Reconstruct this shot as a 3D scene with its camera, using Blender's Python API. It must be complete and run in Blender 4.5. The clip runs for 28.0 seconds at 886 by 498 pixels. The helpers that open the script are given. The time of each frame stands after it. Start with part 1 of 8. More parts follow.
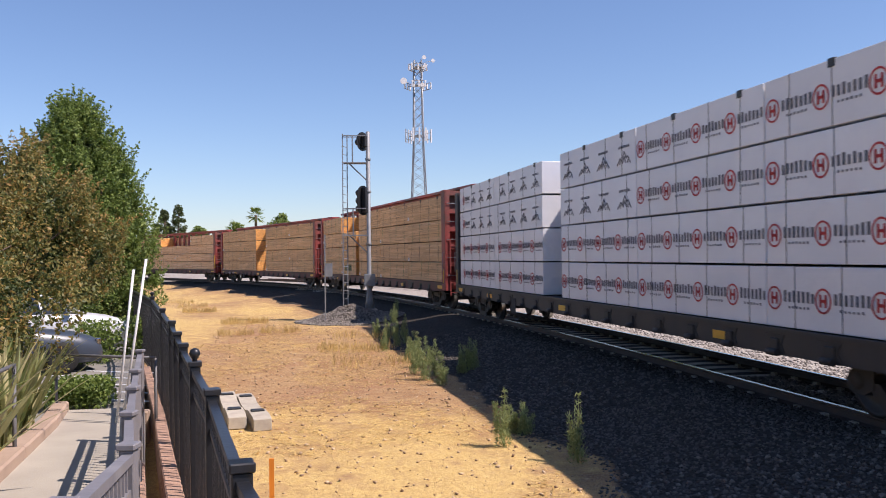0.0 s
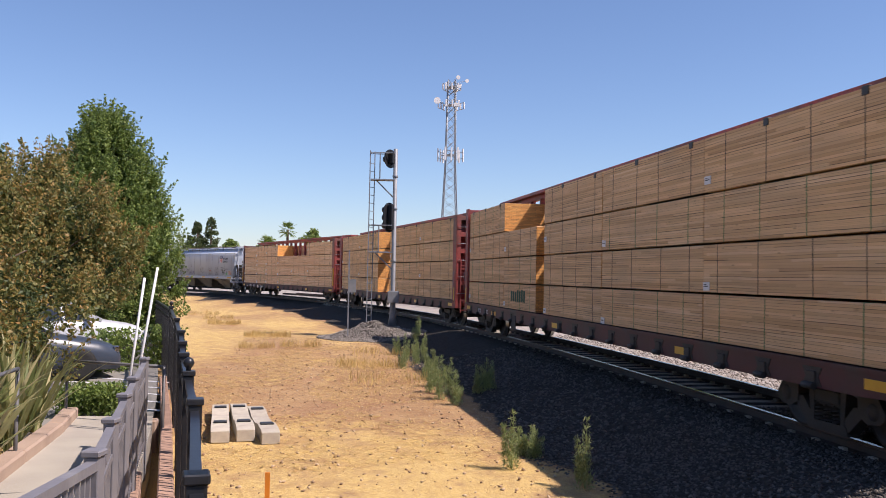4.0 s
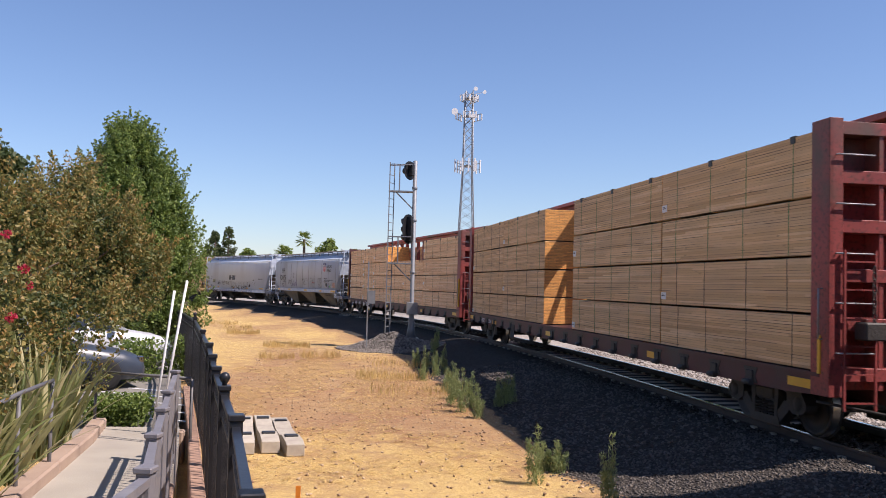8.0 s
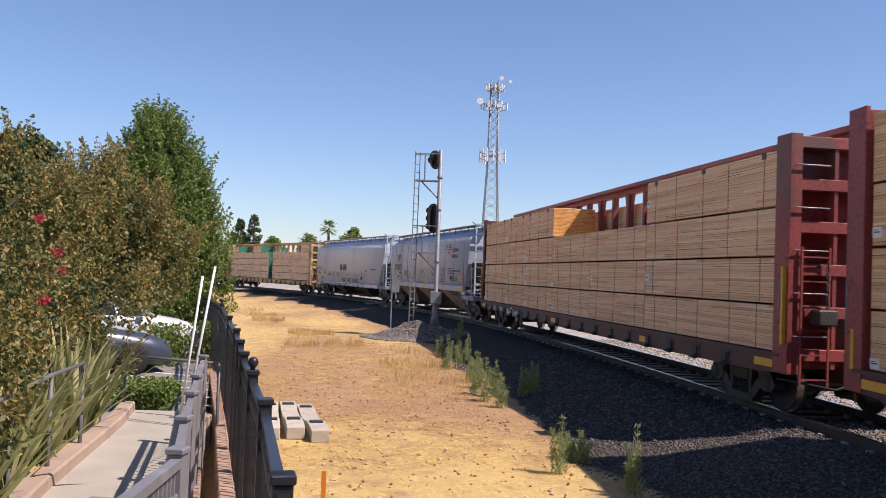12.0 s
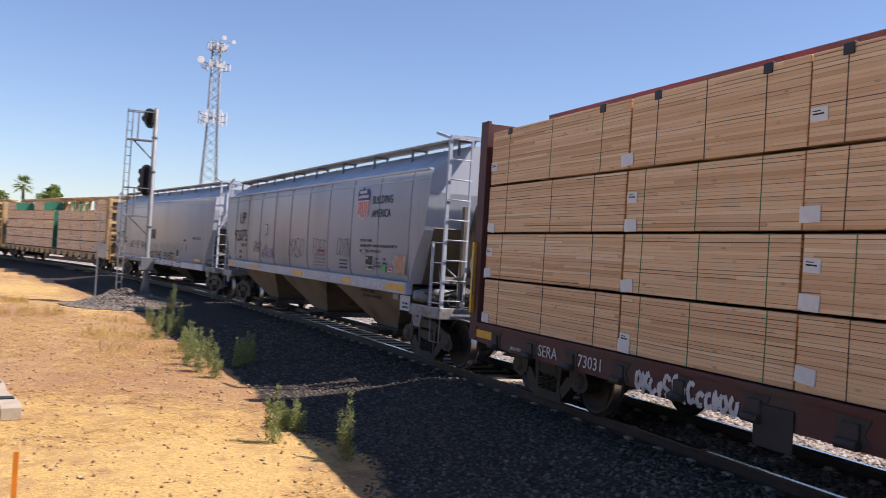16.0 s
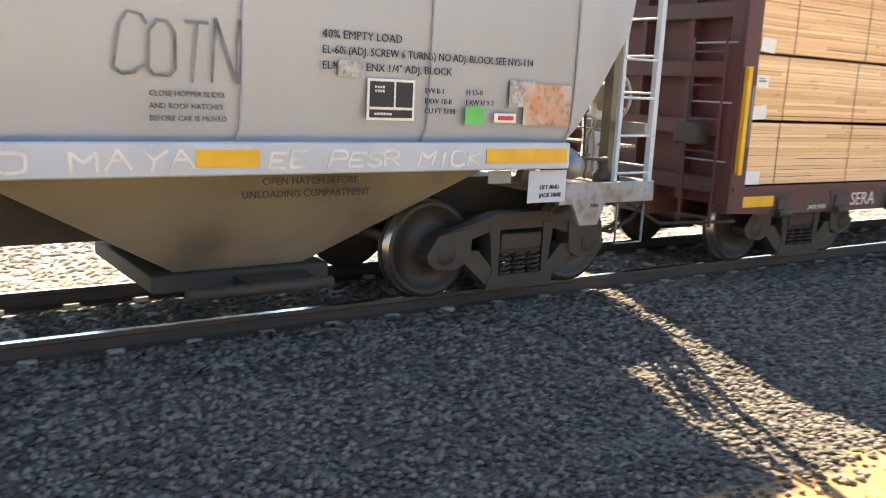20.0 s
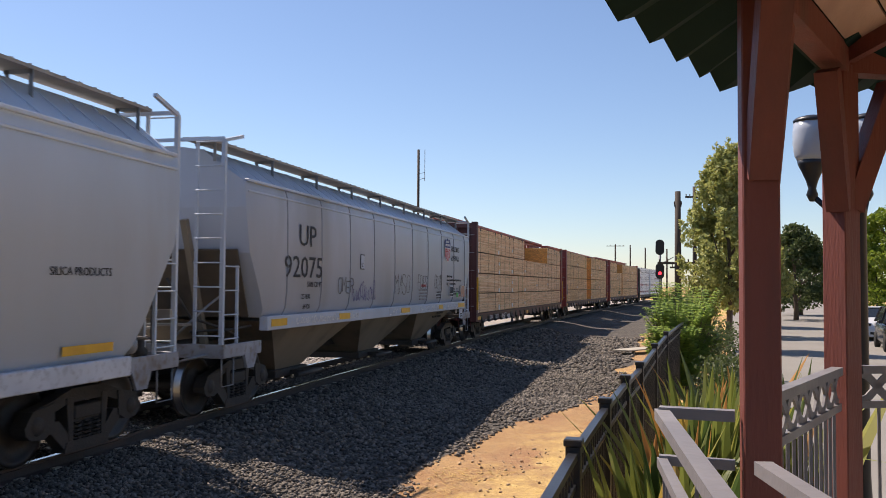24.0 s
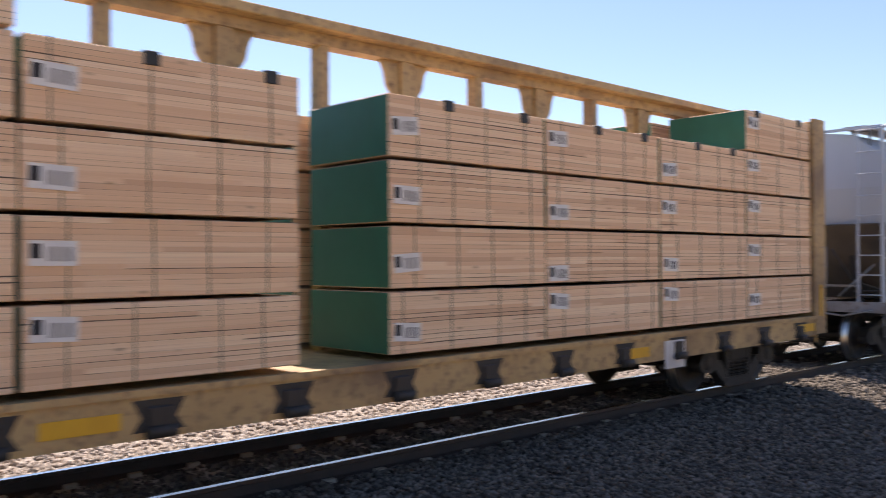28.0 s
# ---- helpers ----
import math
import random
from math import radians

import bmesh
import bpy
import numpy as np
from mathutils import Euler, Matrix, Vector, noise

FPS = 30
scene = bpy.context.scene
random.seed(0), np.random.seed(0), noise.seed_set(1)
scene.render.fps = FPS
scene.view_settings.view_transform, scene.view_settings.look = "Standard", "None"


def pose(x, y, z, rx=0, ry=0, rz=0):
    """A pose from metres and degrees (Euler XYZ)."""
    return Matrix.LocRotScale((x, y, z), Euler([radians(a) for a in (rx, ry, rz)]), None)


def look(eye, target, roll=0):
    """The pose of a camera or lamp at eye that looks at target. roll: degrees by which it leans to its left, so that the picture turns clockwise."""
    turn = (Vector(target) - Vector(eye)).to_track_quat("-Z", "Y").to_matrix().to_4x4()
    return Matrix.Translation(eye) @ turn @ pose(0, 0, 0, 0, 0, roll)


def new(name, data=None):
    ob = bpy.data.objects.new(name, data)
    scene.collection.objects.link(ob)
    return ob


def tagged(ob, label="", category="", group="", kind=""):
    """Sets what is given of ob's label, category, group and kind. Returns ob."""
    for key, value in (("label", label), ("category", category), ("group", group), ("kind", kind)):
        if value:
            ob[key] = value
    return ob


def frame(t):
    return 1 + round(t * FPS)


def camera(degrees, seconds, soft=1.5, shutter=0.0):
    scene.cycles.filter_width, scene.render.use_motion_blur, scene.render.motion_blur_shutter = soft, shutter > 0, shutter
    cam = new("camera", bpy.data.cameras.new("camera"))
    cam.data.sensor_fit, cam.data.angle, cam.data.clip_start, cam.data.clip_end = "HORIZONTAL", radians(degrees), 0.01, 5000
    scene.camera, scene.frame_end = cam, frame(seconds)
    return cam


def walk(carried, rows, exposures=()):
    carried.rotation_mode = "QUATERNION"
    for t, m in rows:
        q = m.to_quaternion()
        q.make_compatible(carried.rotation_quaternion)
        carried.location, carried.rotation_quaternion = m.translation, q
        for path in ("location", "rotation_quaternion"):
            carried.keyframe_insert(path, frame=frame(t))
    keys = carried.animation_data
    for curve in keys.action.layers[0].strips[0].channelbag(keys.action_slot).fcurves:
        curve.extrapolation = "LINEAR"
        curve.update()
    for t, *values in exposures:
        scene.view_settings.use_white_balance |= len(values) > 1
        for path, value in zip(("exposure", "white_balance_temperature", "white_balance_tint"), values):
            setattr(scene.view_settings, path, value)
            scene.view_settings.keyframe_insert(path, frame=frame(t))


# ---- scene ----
# ---------------------------------------------------------------- camera
cam = camera(54.2, 28.0, soft=0.9, shutter=0.2)
PATH = [
    (0.0, pose(-0.106, -0.016, 1.995, 90.44, 0.70, -8.21)),
    (0.5, pose(-0.036, 0.016, 1.977, 92.27, -0.79, -5.75)),
    (1.0, pose(0.052, 0.100, 1.993, 95.83, -2.42, -5.35)),
    (1.5, pose(0.134, 0.072, 1.973, 92.40, -0.43, -4.78)),
    (2.0, pose(0.146, 0.041, 1.967, 91.33, -0.76, -4.83)),
    (2.5, pose(0.152, 0.045, 1.973, 91.50, -0.69, -5.44)),
    (4.5, pose(0.137, 0.064, 1.967, 91.73, -0.91, -6.40)),
    (5.0, pose(0.121, 0.072, 1.971, 91.70, -0.29, -6.35)),
    (5.5, pose(0.091, 0.042, 1.992, 91.81, -0.15, -6.37)),
    (6.0, pose(0.062, 0.015, 2.001, 92.07, -0.20, -6.10)),
    (6.5, pose(0.022, 0.011, 2.004, 92.18, -0.69, -5.68)),
    (7.0, pose(0.004, 0.026, 2.010, 92.27, -1.16, -5.36)),
    (7.5, pose(0.002, 0.013, 2.018, 92.35, -1.29, -5.21)),
    (8.0, pose(-0.000, 0.000, 2.021, 92.39, -1.42, -5.19)),
    (8.5, pose(0.002, -0.014, 2.023, 92.50, -1.24, -5.11)),
    (9.0, pose(-0.003, -0.003, 2.017, 92.48, -1.17, -5.22)),
    (9.5, pose(-0.003, -0.001, 2.011, 92.35, -1.02, -4.98)),
    (10.0, pose(0.001, -0.013, 2.012, 92.11, -1.05, -4.82)),
    (10.5, pose(-0.011, -0.017, 2.013, 91.93, -1.30, -4.56)),
    (11.0, pose(-0.025, -0.006, 2.010, 91.92, -1.62, -4.00)),
    (11.5, pose(-0.025, -0.000, 2.008, 91.86, -1.82, -3.75)),
    (12.0, pose(-0.031, -0.005, 2.005, 91.67, -2.06, -3.64)),
    (12.5, pose(-0.041, 0.002, 2.005, 91.53, -2.24, -3.37)),
    (14.5, pose(-0.041, 0.031, 1.993, 91.11, -1.45, -3.48)),
    (15.0, pose(-0.044, 0.021, 1.998, 90.96, -1.61, -4.36)),
    (15.5, pose(-0.007, -0.003, 2.001, 90.73, -2.31, -11.35)),
    (16.0, pose(-0.060, -0.089, 2.036, 90.50, -3.54, -22.08)),
    (16.5, pose(-0.026, -0.070, 2.034, 89.80, -2.97, -30.73)),
    (17.0, pose(-0.042, 0.006, 2.076, 85.66, 0.91, -43.21)),
    (17.5, pose(0.002, -0.035, 2.072, 80.86, 4.24, -52.66)),
    (18.0, pose(0.039, -0.029, 2.055, 78.29, 6.52, -61.48)),
    (18.5, pose(0.097, -0.022, 1.969, 76.30, 5.74, -72.42)),
    (19.0, pose(0.122, -0.060, 1.955, 74.70, 2.36, -89.35)),
    (19.5, pose(0.161, -0.083, 1.952, 75.60, -0.59, -107.98)),
    (20.0, pose(0.071, -0.054, 1.960, 79.23, -2.75, -124.75)),
    (20.5, pose(0.019, -0.038, 1.995, 84.35, -3.19, -139.69)),
    (21.0, pose(-0.006, -0.099, 2.016, 88.36, -2.75, -151.09)),
    (21.5, pose(0.014, -0.111, 2.013, 90.16, -1.66, -159.66)),
    (22.0, pose(-0.024, -0.042, 2.026, 90.96, -1.29, -164.17)),
    (22.5, pose(-0.037, -0.069, 2.026, 91.79, -0.97, -166.36)),
    (24.5, pose(-0.023, -0.036, 2.032, 92.68, -0.41, -167.65)),
    (25.0, pose(-0.028, -0.026, 2.040, 93.45, -0.27, -167.52)),
    (25.5, pose(0.000, 0.002, 2.039, 94.12, -0.14, -166.58)),
    (26.0, pose(-0.009, 0.073, 2.040, 93.87, -0.10, -166.61)),
    (26.5, pose(-0.031, 0.121, 2.023, 93.05, 0.11, -166.38)),
    (27.0, pose(-0.091, 0.099, 1.978, 91.81, 0.57, -161.16)),
    (27.5, pose(-0.100, 0.068, 1.967, 90.50, -0.16, -147.63)),
    (28.0, pose(-0.117, 0.053, 1.932, 90.69, 0.28, -133.13)),
]

EXPOSURES = [(0.0, 0.5, 6500, 22), (15.4, 0.5, 6500, 22), (16.2, 0.68, 6900, 22), (17.0, 1.3, 7700, 22), (17.5, 2.0, 8500, 20), (18.0, 2.25, 8800, 16), (19.0, 2.2, 8800, 10), (20.2, 2.4, 8700, 10), (20.8, 1.5, 8300, 22), (21.1, 1.05, 7900, 26), (21.5, 0.5, 7400, 22), (22.0, 0.42, 7200, 20), (24.5, 0.57, 7100, 18), (26.5, 0.57, 7100, 18), (27.0, 0.60, 7150, 19), (28.0, 0.95, 7300, 22)]
walk(cam, PATH, EXPOSURES)

# ---------------------------------------------------------------- light
SUN_AZ = radians(114.5)     # from +y towards +x
SUN_EL = radians(52.7)
world = bpy.data.worlds.new("sky")
scene.world = world
world.use_nodes = True
wn = world.node_tree.nodes
sky = wn.new("ShaderNodeTexSky")
sky.sky_type = "NISHITA"
sky.sun_disc = False
sky.sun_elevation, sky.sun_rotation = SUN_EL, SUN_AZ
sky.air_density, sky.dust_density, sky.ozone_density = 1.0, 0.25, 6.0
world.node_tree.links.new(sky.outputs[0], wn["Background"].inputs[0])
wn["Background"].inputs[1].default_value = 0.10
sun = new("sun", bpy.data.lights.new("sun", "SUN"))
sun.data.energy, sun.data.angle, sun.data.color = 4.6, radians(0.55), (1.0, 0.93, 0.83)
sun.matrix_world = look((math.sin(SUN_AZ) * math.cos(SUN_EL) * 80, math.cos(SUN_AZ) * math.cos(SUN_EL) * 80, math.sin(SUN_EL) * 80), (0, 0, 0))

# ---------------------------------------------------------------- mesh helpers
def box(bm, x0, x1, y0, y1, z0, z1, bevel=0.0, m=None, mi=0):
    v = [bm.verts.new((x, y, z)) for x in (x0, x1) for y in (y0, y1) for z in (z0, z1)]
    fs = [bm.faces.new([v[i] for i in q]) for q in ((0, 1, 3, 2), (4, 6, 7, 5), (0, 4, 5, 1), (2, 3, 7, 6), (0, 2, 6, 4), (1, 5, 7, 3))]
    for f in fs:
        f.material_index = mi
    if bevel:
        es = list({e for f in fs for e in f.edges})
        r = bmesh.ops.bevel(bm, geom=es, offset=bevel, segments=1, affect="EDGES", profile=0.5)
        v = list({w for f in r["faces"] for w in f.verts} | {w for w in v if w.is_valid})
    if m is not None:
        for w in v:
            w.co = m @ w.co
    return v


def prism(bm, pts, a0, a1, axis="x", mi=0):
    """A closed outline, drawn out along an axis. pts are (y, z) for x, (x, z) for y, (x, y) for z."""
    def put(p, a):
        return {"x": (a, p[0], p[1]), "y": (p[0], a, p[1]), "z": (p[0], p[1], a)}[axis]
    lo = [bm.verts.new(put(p, a0)) for p in pts]
    hi = [bm.verts.new(put(p, a1)) for p in pts]
    n = len(pts)
    fs = [bm.faces.new(lo[::-1]), bm.faces.new(hi)]
    for i in range(n):
        fs.append(bm.faces.new((lo[i], lo[(i + 1) % n], hi[(i + 1) % n], hi[i])))
    for f in fs:
        f.material_index = mi
    return lo + hi


def tube(bm, pts, r, n=8, r1=None, caps=True, mi=0):
    """A round bar along points; r1 gives the end's radius."""
    pts = [Vector(p) for p in pts]
    rings = []
    up = None
    for i, p in enumerate(pts):
        d = (pts[min(i + 1, len(pts) - 1)] - pts[max(i - 1, 0)]).normalized()
        if up is None:
            up = d.orthogonal().normalized()
        up = (up - d * up.dot(d)).normalized()
        w = d.cross(up)
        k = r if r1 is None else r + (r1 - r) * i / max(1, len(pts) - 1)
        rings.append([bm.verts.new(p + k * (math.cos(a) * up + math.sin(a) * w)) for a in (2 * math.pi * j / n for j in range(n))])
    for a, b in zip(rings, rings[1:]):
        for j in range(n):
            f = bm.faces.new((a[j], a[(j + 1) % n], b[(j + 1) % n], b[j]))
            f.smooth = n > 5
            f.material_index = mi
    if caps:
        bm.faces.new(rings[0][::-1]).material_index = mi
        bm.faces.new(rings[-1]).material_index = mi


def bar(bm, p, q, w, h, up=(0, 0, 1), mi=0):
    """A straight square bar from p to q, w wide across and h high."""
    p, q = Vector(p), Vector(q)
    d = (q - p).normalized()
    u = Vector(up)
    if abs(d.dot(u)) > 0.99:
        u = Vector((1, 0, 0))
    s = d.cross(u).normalized()
    u = s.cross(d)
    v = [bm.verts.new(b + s * a * w / 2 + u * c * h / 2) for b in (p, q) for a in (-1, 1) for c in (-1, 1)]
    for qd in ((0, 1, 3, 2), (4, 6, 7, 5), (0, 4, 5, 1), (2, 3, 7, 6), (0, 2, 6, 4), (1, 5, 7, 3)):
        bm.faces.new([v[i] for i in qd]).material_index = mi


def lathe(bm, prof, n=16, axis="z", at=(0, 0, 0), mi=0):
    """Rings of (radius, height) turned round an axis."""
    rings = []
    for r, h in prof:
        ring = []
        for j in range(n):
            a = 2 * math.pi * j / n
            c, s = r * math.cos(a), r * math.sin(a)
            p = {"z": (c, s, h), "x": (h, c, s), "y": (s, h, c)}[axis]
            ring.append(bm.verts.new(Vector(at) + Vector(p)))
        rings.append(ring)
    for a, b in zip(rings, rings[1:]):
        for j in range(n):
            f = bm.faces.new((a[j], a[(j + 1) % n], b[(j + 1) % n], b[j]))
            f.smooth = True
            f.material_index = mi
    bm.faces.new(rings[0][::-1]).material_index = mi
    bm.faces.new(rings[-1]).material_index = mi


def mesh_of(name, bm, *mats, fix=True):
    if fix:
        bmesh.ops.recalc_face_normals(bm, faces=bm.faces)
    me = bpy.data.meshes.new(name)
    bm.to_mesh(me)
    bm.free()
    for m in mats:
        me.materials.append(m)
    return me


def part(name, bm, material, parent, label="", at=None):
    mats = material if isinstance(material, (list, tuple)) else (material,)
    ob = new(name, mesh_of(name, bm, *mats))
    ob.parent = parent
    if at is not None:
        ob.matrix_basis = at
    if label:
        tagged(ob, label)
    return ob


def share(name, me, parent, at, label=""):
    ob = new(name, me)
    ob.parent = parent
    ob.matrix_basis = at
    if label:
        tagged(ob, label)
    return ob


def thing(name, label, category, group="", at=None, kind=""):
    ob = new(name)
    ob.empty_display_size = 0.3
    if at is not None:
        ob.matrix_basis = at
    return tagged(ob, label, category, group, kind)


def solid(name, bm, mats, label, category, group="", at=None, kind=""):
    mats = mats if isinstance(mats, (list, tuple)) else (mats,)
    ob = new(name, mesh_of(name, bm, *mats))
    if at is not None:
        ob.matrix_basis = at
    return tagged(ob, label, category, group, kind)


def from_arrays(name, verts, faces, *mats, smooth=False):
    me = bpy.data.meshes.new(name)
    me.from_pydata(verts, [], faces)
    for m in mats:
        me.materials.append(m)
    if smooth:
        me.polygons.foreach_set("use_smooth", [True] * len(me.polygons))
    me.update()
    return me


def letters(name, text, size, material, parent, at, label="", thick=0.002, width=1.0):
    """Lettering as a thin mesh; it reads in the local x direction and stands up along y."""
    cu = bpy.data.curves.new(name, "FONT")
    cu.body, cu.size, cu.extrude, cu.align_x, cu.resolution_u = text, size, thick, "LEFT", 2
    ob = bpy.data.objects.new(name, cu)
    scene.collection.objects.link(ob)
    me = bpy.data.meshes.new_from_object(ob.evaluated_get(bpy.context.evaluated_depsgraph_get()))
    bpy.data.objects.remove(ob)
    bpy.data.curves.remove(cu)
    me.materials.clear()
    me.materials.append(material)
    for v in me.vertices:
        v.co.x *= width
    return share(name, me, parent, at, label)


# ---------------------------------------------------------------- materials
def mat(name, col, col2=None, scale=3.0, rough=0.6, metal=0.0, bump=0.0, bscale=None, fine=None, fscale=60.0, rand=0.0, spec=0.5, stretch=(1, 1, 1), dirt=None, dscale=0.7):
    """Principled paint with variation at two scales, wear in a third colour and fine relief."""
    m = bpy.data.materials.new(name)
    m.use_nodes = True
    nt = m.node_tree
    N, L = nt.nodes, nt.links
    b = N["Principled BSDF"]
    b.inputs["Roughness"].default_value = rough
    b.inputs["Metallic"].default_value = metal
    b.inputs["Specular IOR Level"].default_value = spec
    tc = N.new("ShaderNodeTexCoord")
    mp = N.new("ShaderNodeMapping")
    mp.inputs["Scale"].default_value = stretch
    L.new(tc.outputs["Object"], mp.inputs[0])
    cur = None
    c2 = col2 or tuple(c * 0.8 for c in col)

    def noise_mix(a, colb, sc, lo, hi, det=4):
        n = N.new("ShaderNodeTexNoise")
        n.inputs["Scale"].default_value = sc
        n.inputs["Detail"].default_value = det
        L.new(mp.outputs[0], n.inputs[0])
        r = N.new("ShaderNodeMapRange")
        r.inputs[1].default_value, r.inputs[2].default_value = lo, hi
        L.new(n.outputs[0], r.inputs[0])
        x = N.new("ShaderNodeMix")
        x.data_type = "RGBA"
        L.new(r.outputs[0], x.inputs[0])
        if a is None:
            x.inputs[6].default_value = (*col, 1)
        else:
            L.new(a, x.inputs[6])
        x.inputs[7].default_value = (*colb, 1)
        return x.outputs[2]
    cur = noise_mix(None, c2, scale, 0.35, 0.7)
    if fine:
        cur = noise_mix(cur, fine, fscale, 0.5, 0.75, 2)
    if dirt:
        cur = noise_mix(cur, dirt, dscale, 0.52, 0.72, 6)
    if rand:
        oi = N.new("ShaderNodeObjectInfo")
        r = N.new("ShaderNodeMapRange")
        r.inputs[3].default_value, r.inputs[4].default_value = 1 - rand, 1 + rand
        L.new(oi.outputs["Random"], r.inputs[0])
        x = N.new("ShaderNodeVectorMath")
        x.operation = "SCALE"
        L.new(cur, x.inputs[0])
        L.new(r.outputs[0], x.inputs["Scale"])
        cur = x.outputs[0]
    L.new(cur, b.inputs["Base Color"])
    if bump:
        n = N.new("ShaderNodeTexNoise")
        n.inputs["Scale"].default_value = bscale or scale * 8
        n.inputs["Detail"].default_value = 5
        L.new(mp.outputs[0], n.inputs[0])
        bp = N.new("ShaderNodeBump")
        bp.inputs["Strength"].default_value = bump
        bp.inputs["Distance"].default_value = 0.02
        L.new(n.outputs[0], bp.inputs["Height"])
        L.new(bp.outputs[0], b.inputs["Normal"])
    return m


def boards(name, c1, c2, c3, width, row, rand=0.1, gap=0.0022, mortar=(0.16, 0.10, 0.06)):
    """Stacked sawn boards: rows of planks, each of its own tone, with grain along them."""
    m = bpy.data.materials.new(name)
    m.use_nodes = True
    N, L = m.node_tree.nodes, m.node_tree.links
    b = N["Principled BSDF"]
    b.inputs["Roughness"].default_value = 0.75
    tc = N.new("ShaderNodeTexCoord")
    sp = N.new("ShaderNodeSeparateXYZ")
    L.new(tc.outputs["Object"], sp.inputs[0])
    ad = N.new("ShaderNodeMath")
    L.new(sp.outputs[0], ad.inputs[0])
    L.new(sp.outputs[1], ad.inputs[1])
    cb = N.new("ShaderNodeCombineXYZ")
    L.new(ad.outputs[0], cb.inputs[0])
    L.new(sp.outputs[2], cb.inputs[1])
    br = N.new("ShaderNodeTexBrick")
    br.inputs["Color1"].default_value, br.inputs["Color2"].default_value, br.inputs["Mortar"].default_value = (*c1, 1), (*c2, 1), (*mortar, 1)
    br.inputs["Scale"].default_value, br.inputs["Brick Width"].default_value, br.inputs["Row Height"].default_value = 1.0, width, row
    br.inputs["Mortar Size"].default_value, br.inputs["Mortar Smooth"].default_value, br.inputs["Bias"].default_value = gap, 0.3, -0.2
    L.new(cb.outputs[0], br.inputs["Vector"])
    mp = N.new("ShaderNodeMapping")
    mp.inputs["Scale"].default_value = (0.8, 0.8, 26)
    L.new(tc.outputs["Object"], mp.inputs[0])
    n = N.new("ShaderNodeTexNoise")
    n.inputs["Scale"].default_value, n.inputs["Detail"].default_value = 1.4, 4
    L.new(mp.outputs[0], n.inputs[0])
    r = N.new("ShaderNodeMapRange")
    r.inputs[1].default_value, r.inputs[2].default_value, r.inputs[3].default_value, r.inputs[4].default_value = 0.38, 0.7, 0.0, 0.85
    L.new(n.outputs[0], r.inputs[0])
    x = N.new("ShaderNodeMix")
    x.data_type = "RGBA"
    L.new(r.outputs[0], x.inputs[0])
    L.new(br.outputs[0], x.inputs[6])
    x.inputs[7].default_value = (*c3, 1)
    oi = N.new("ShaderNodeObjectInfo")
    rr = N.new("ShaderNodeMapRange")
    rr.inputs[3].default_value, rr.inputs[4].default_value = 1 - rand, 1 + rand
    L.new(oi.outputs["Random"], rr.inputs[0])
    sc = N.new("ShaderNodeVectorMath")
    sc.operation = "SCALE"
    L.new(x.outputs[2], sc.inputs[0])
    L.new(rr.outputs[0], sc.inputs["Scale"])
    L.new(sc.outputs[0], b.inputs["Base Color"])
    bp = N.new("ShaderNodeBump")
    bp.inputs["Strength"].default_value, bp.inputs["Distance"].default_value, bp.invert = 0.6, 0.01, True
    L.new(br.outputs["Fac"], bp.inputs["Height"])
    L.new(bp.outputs[0], b.inputs["Normal"])
    return m


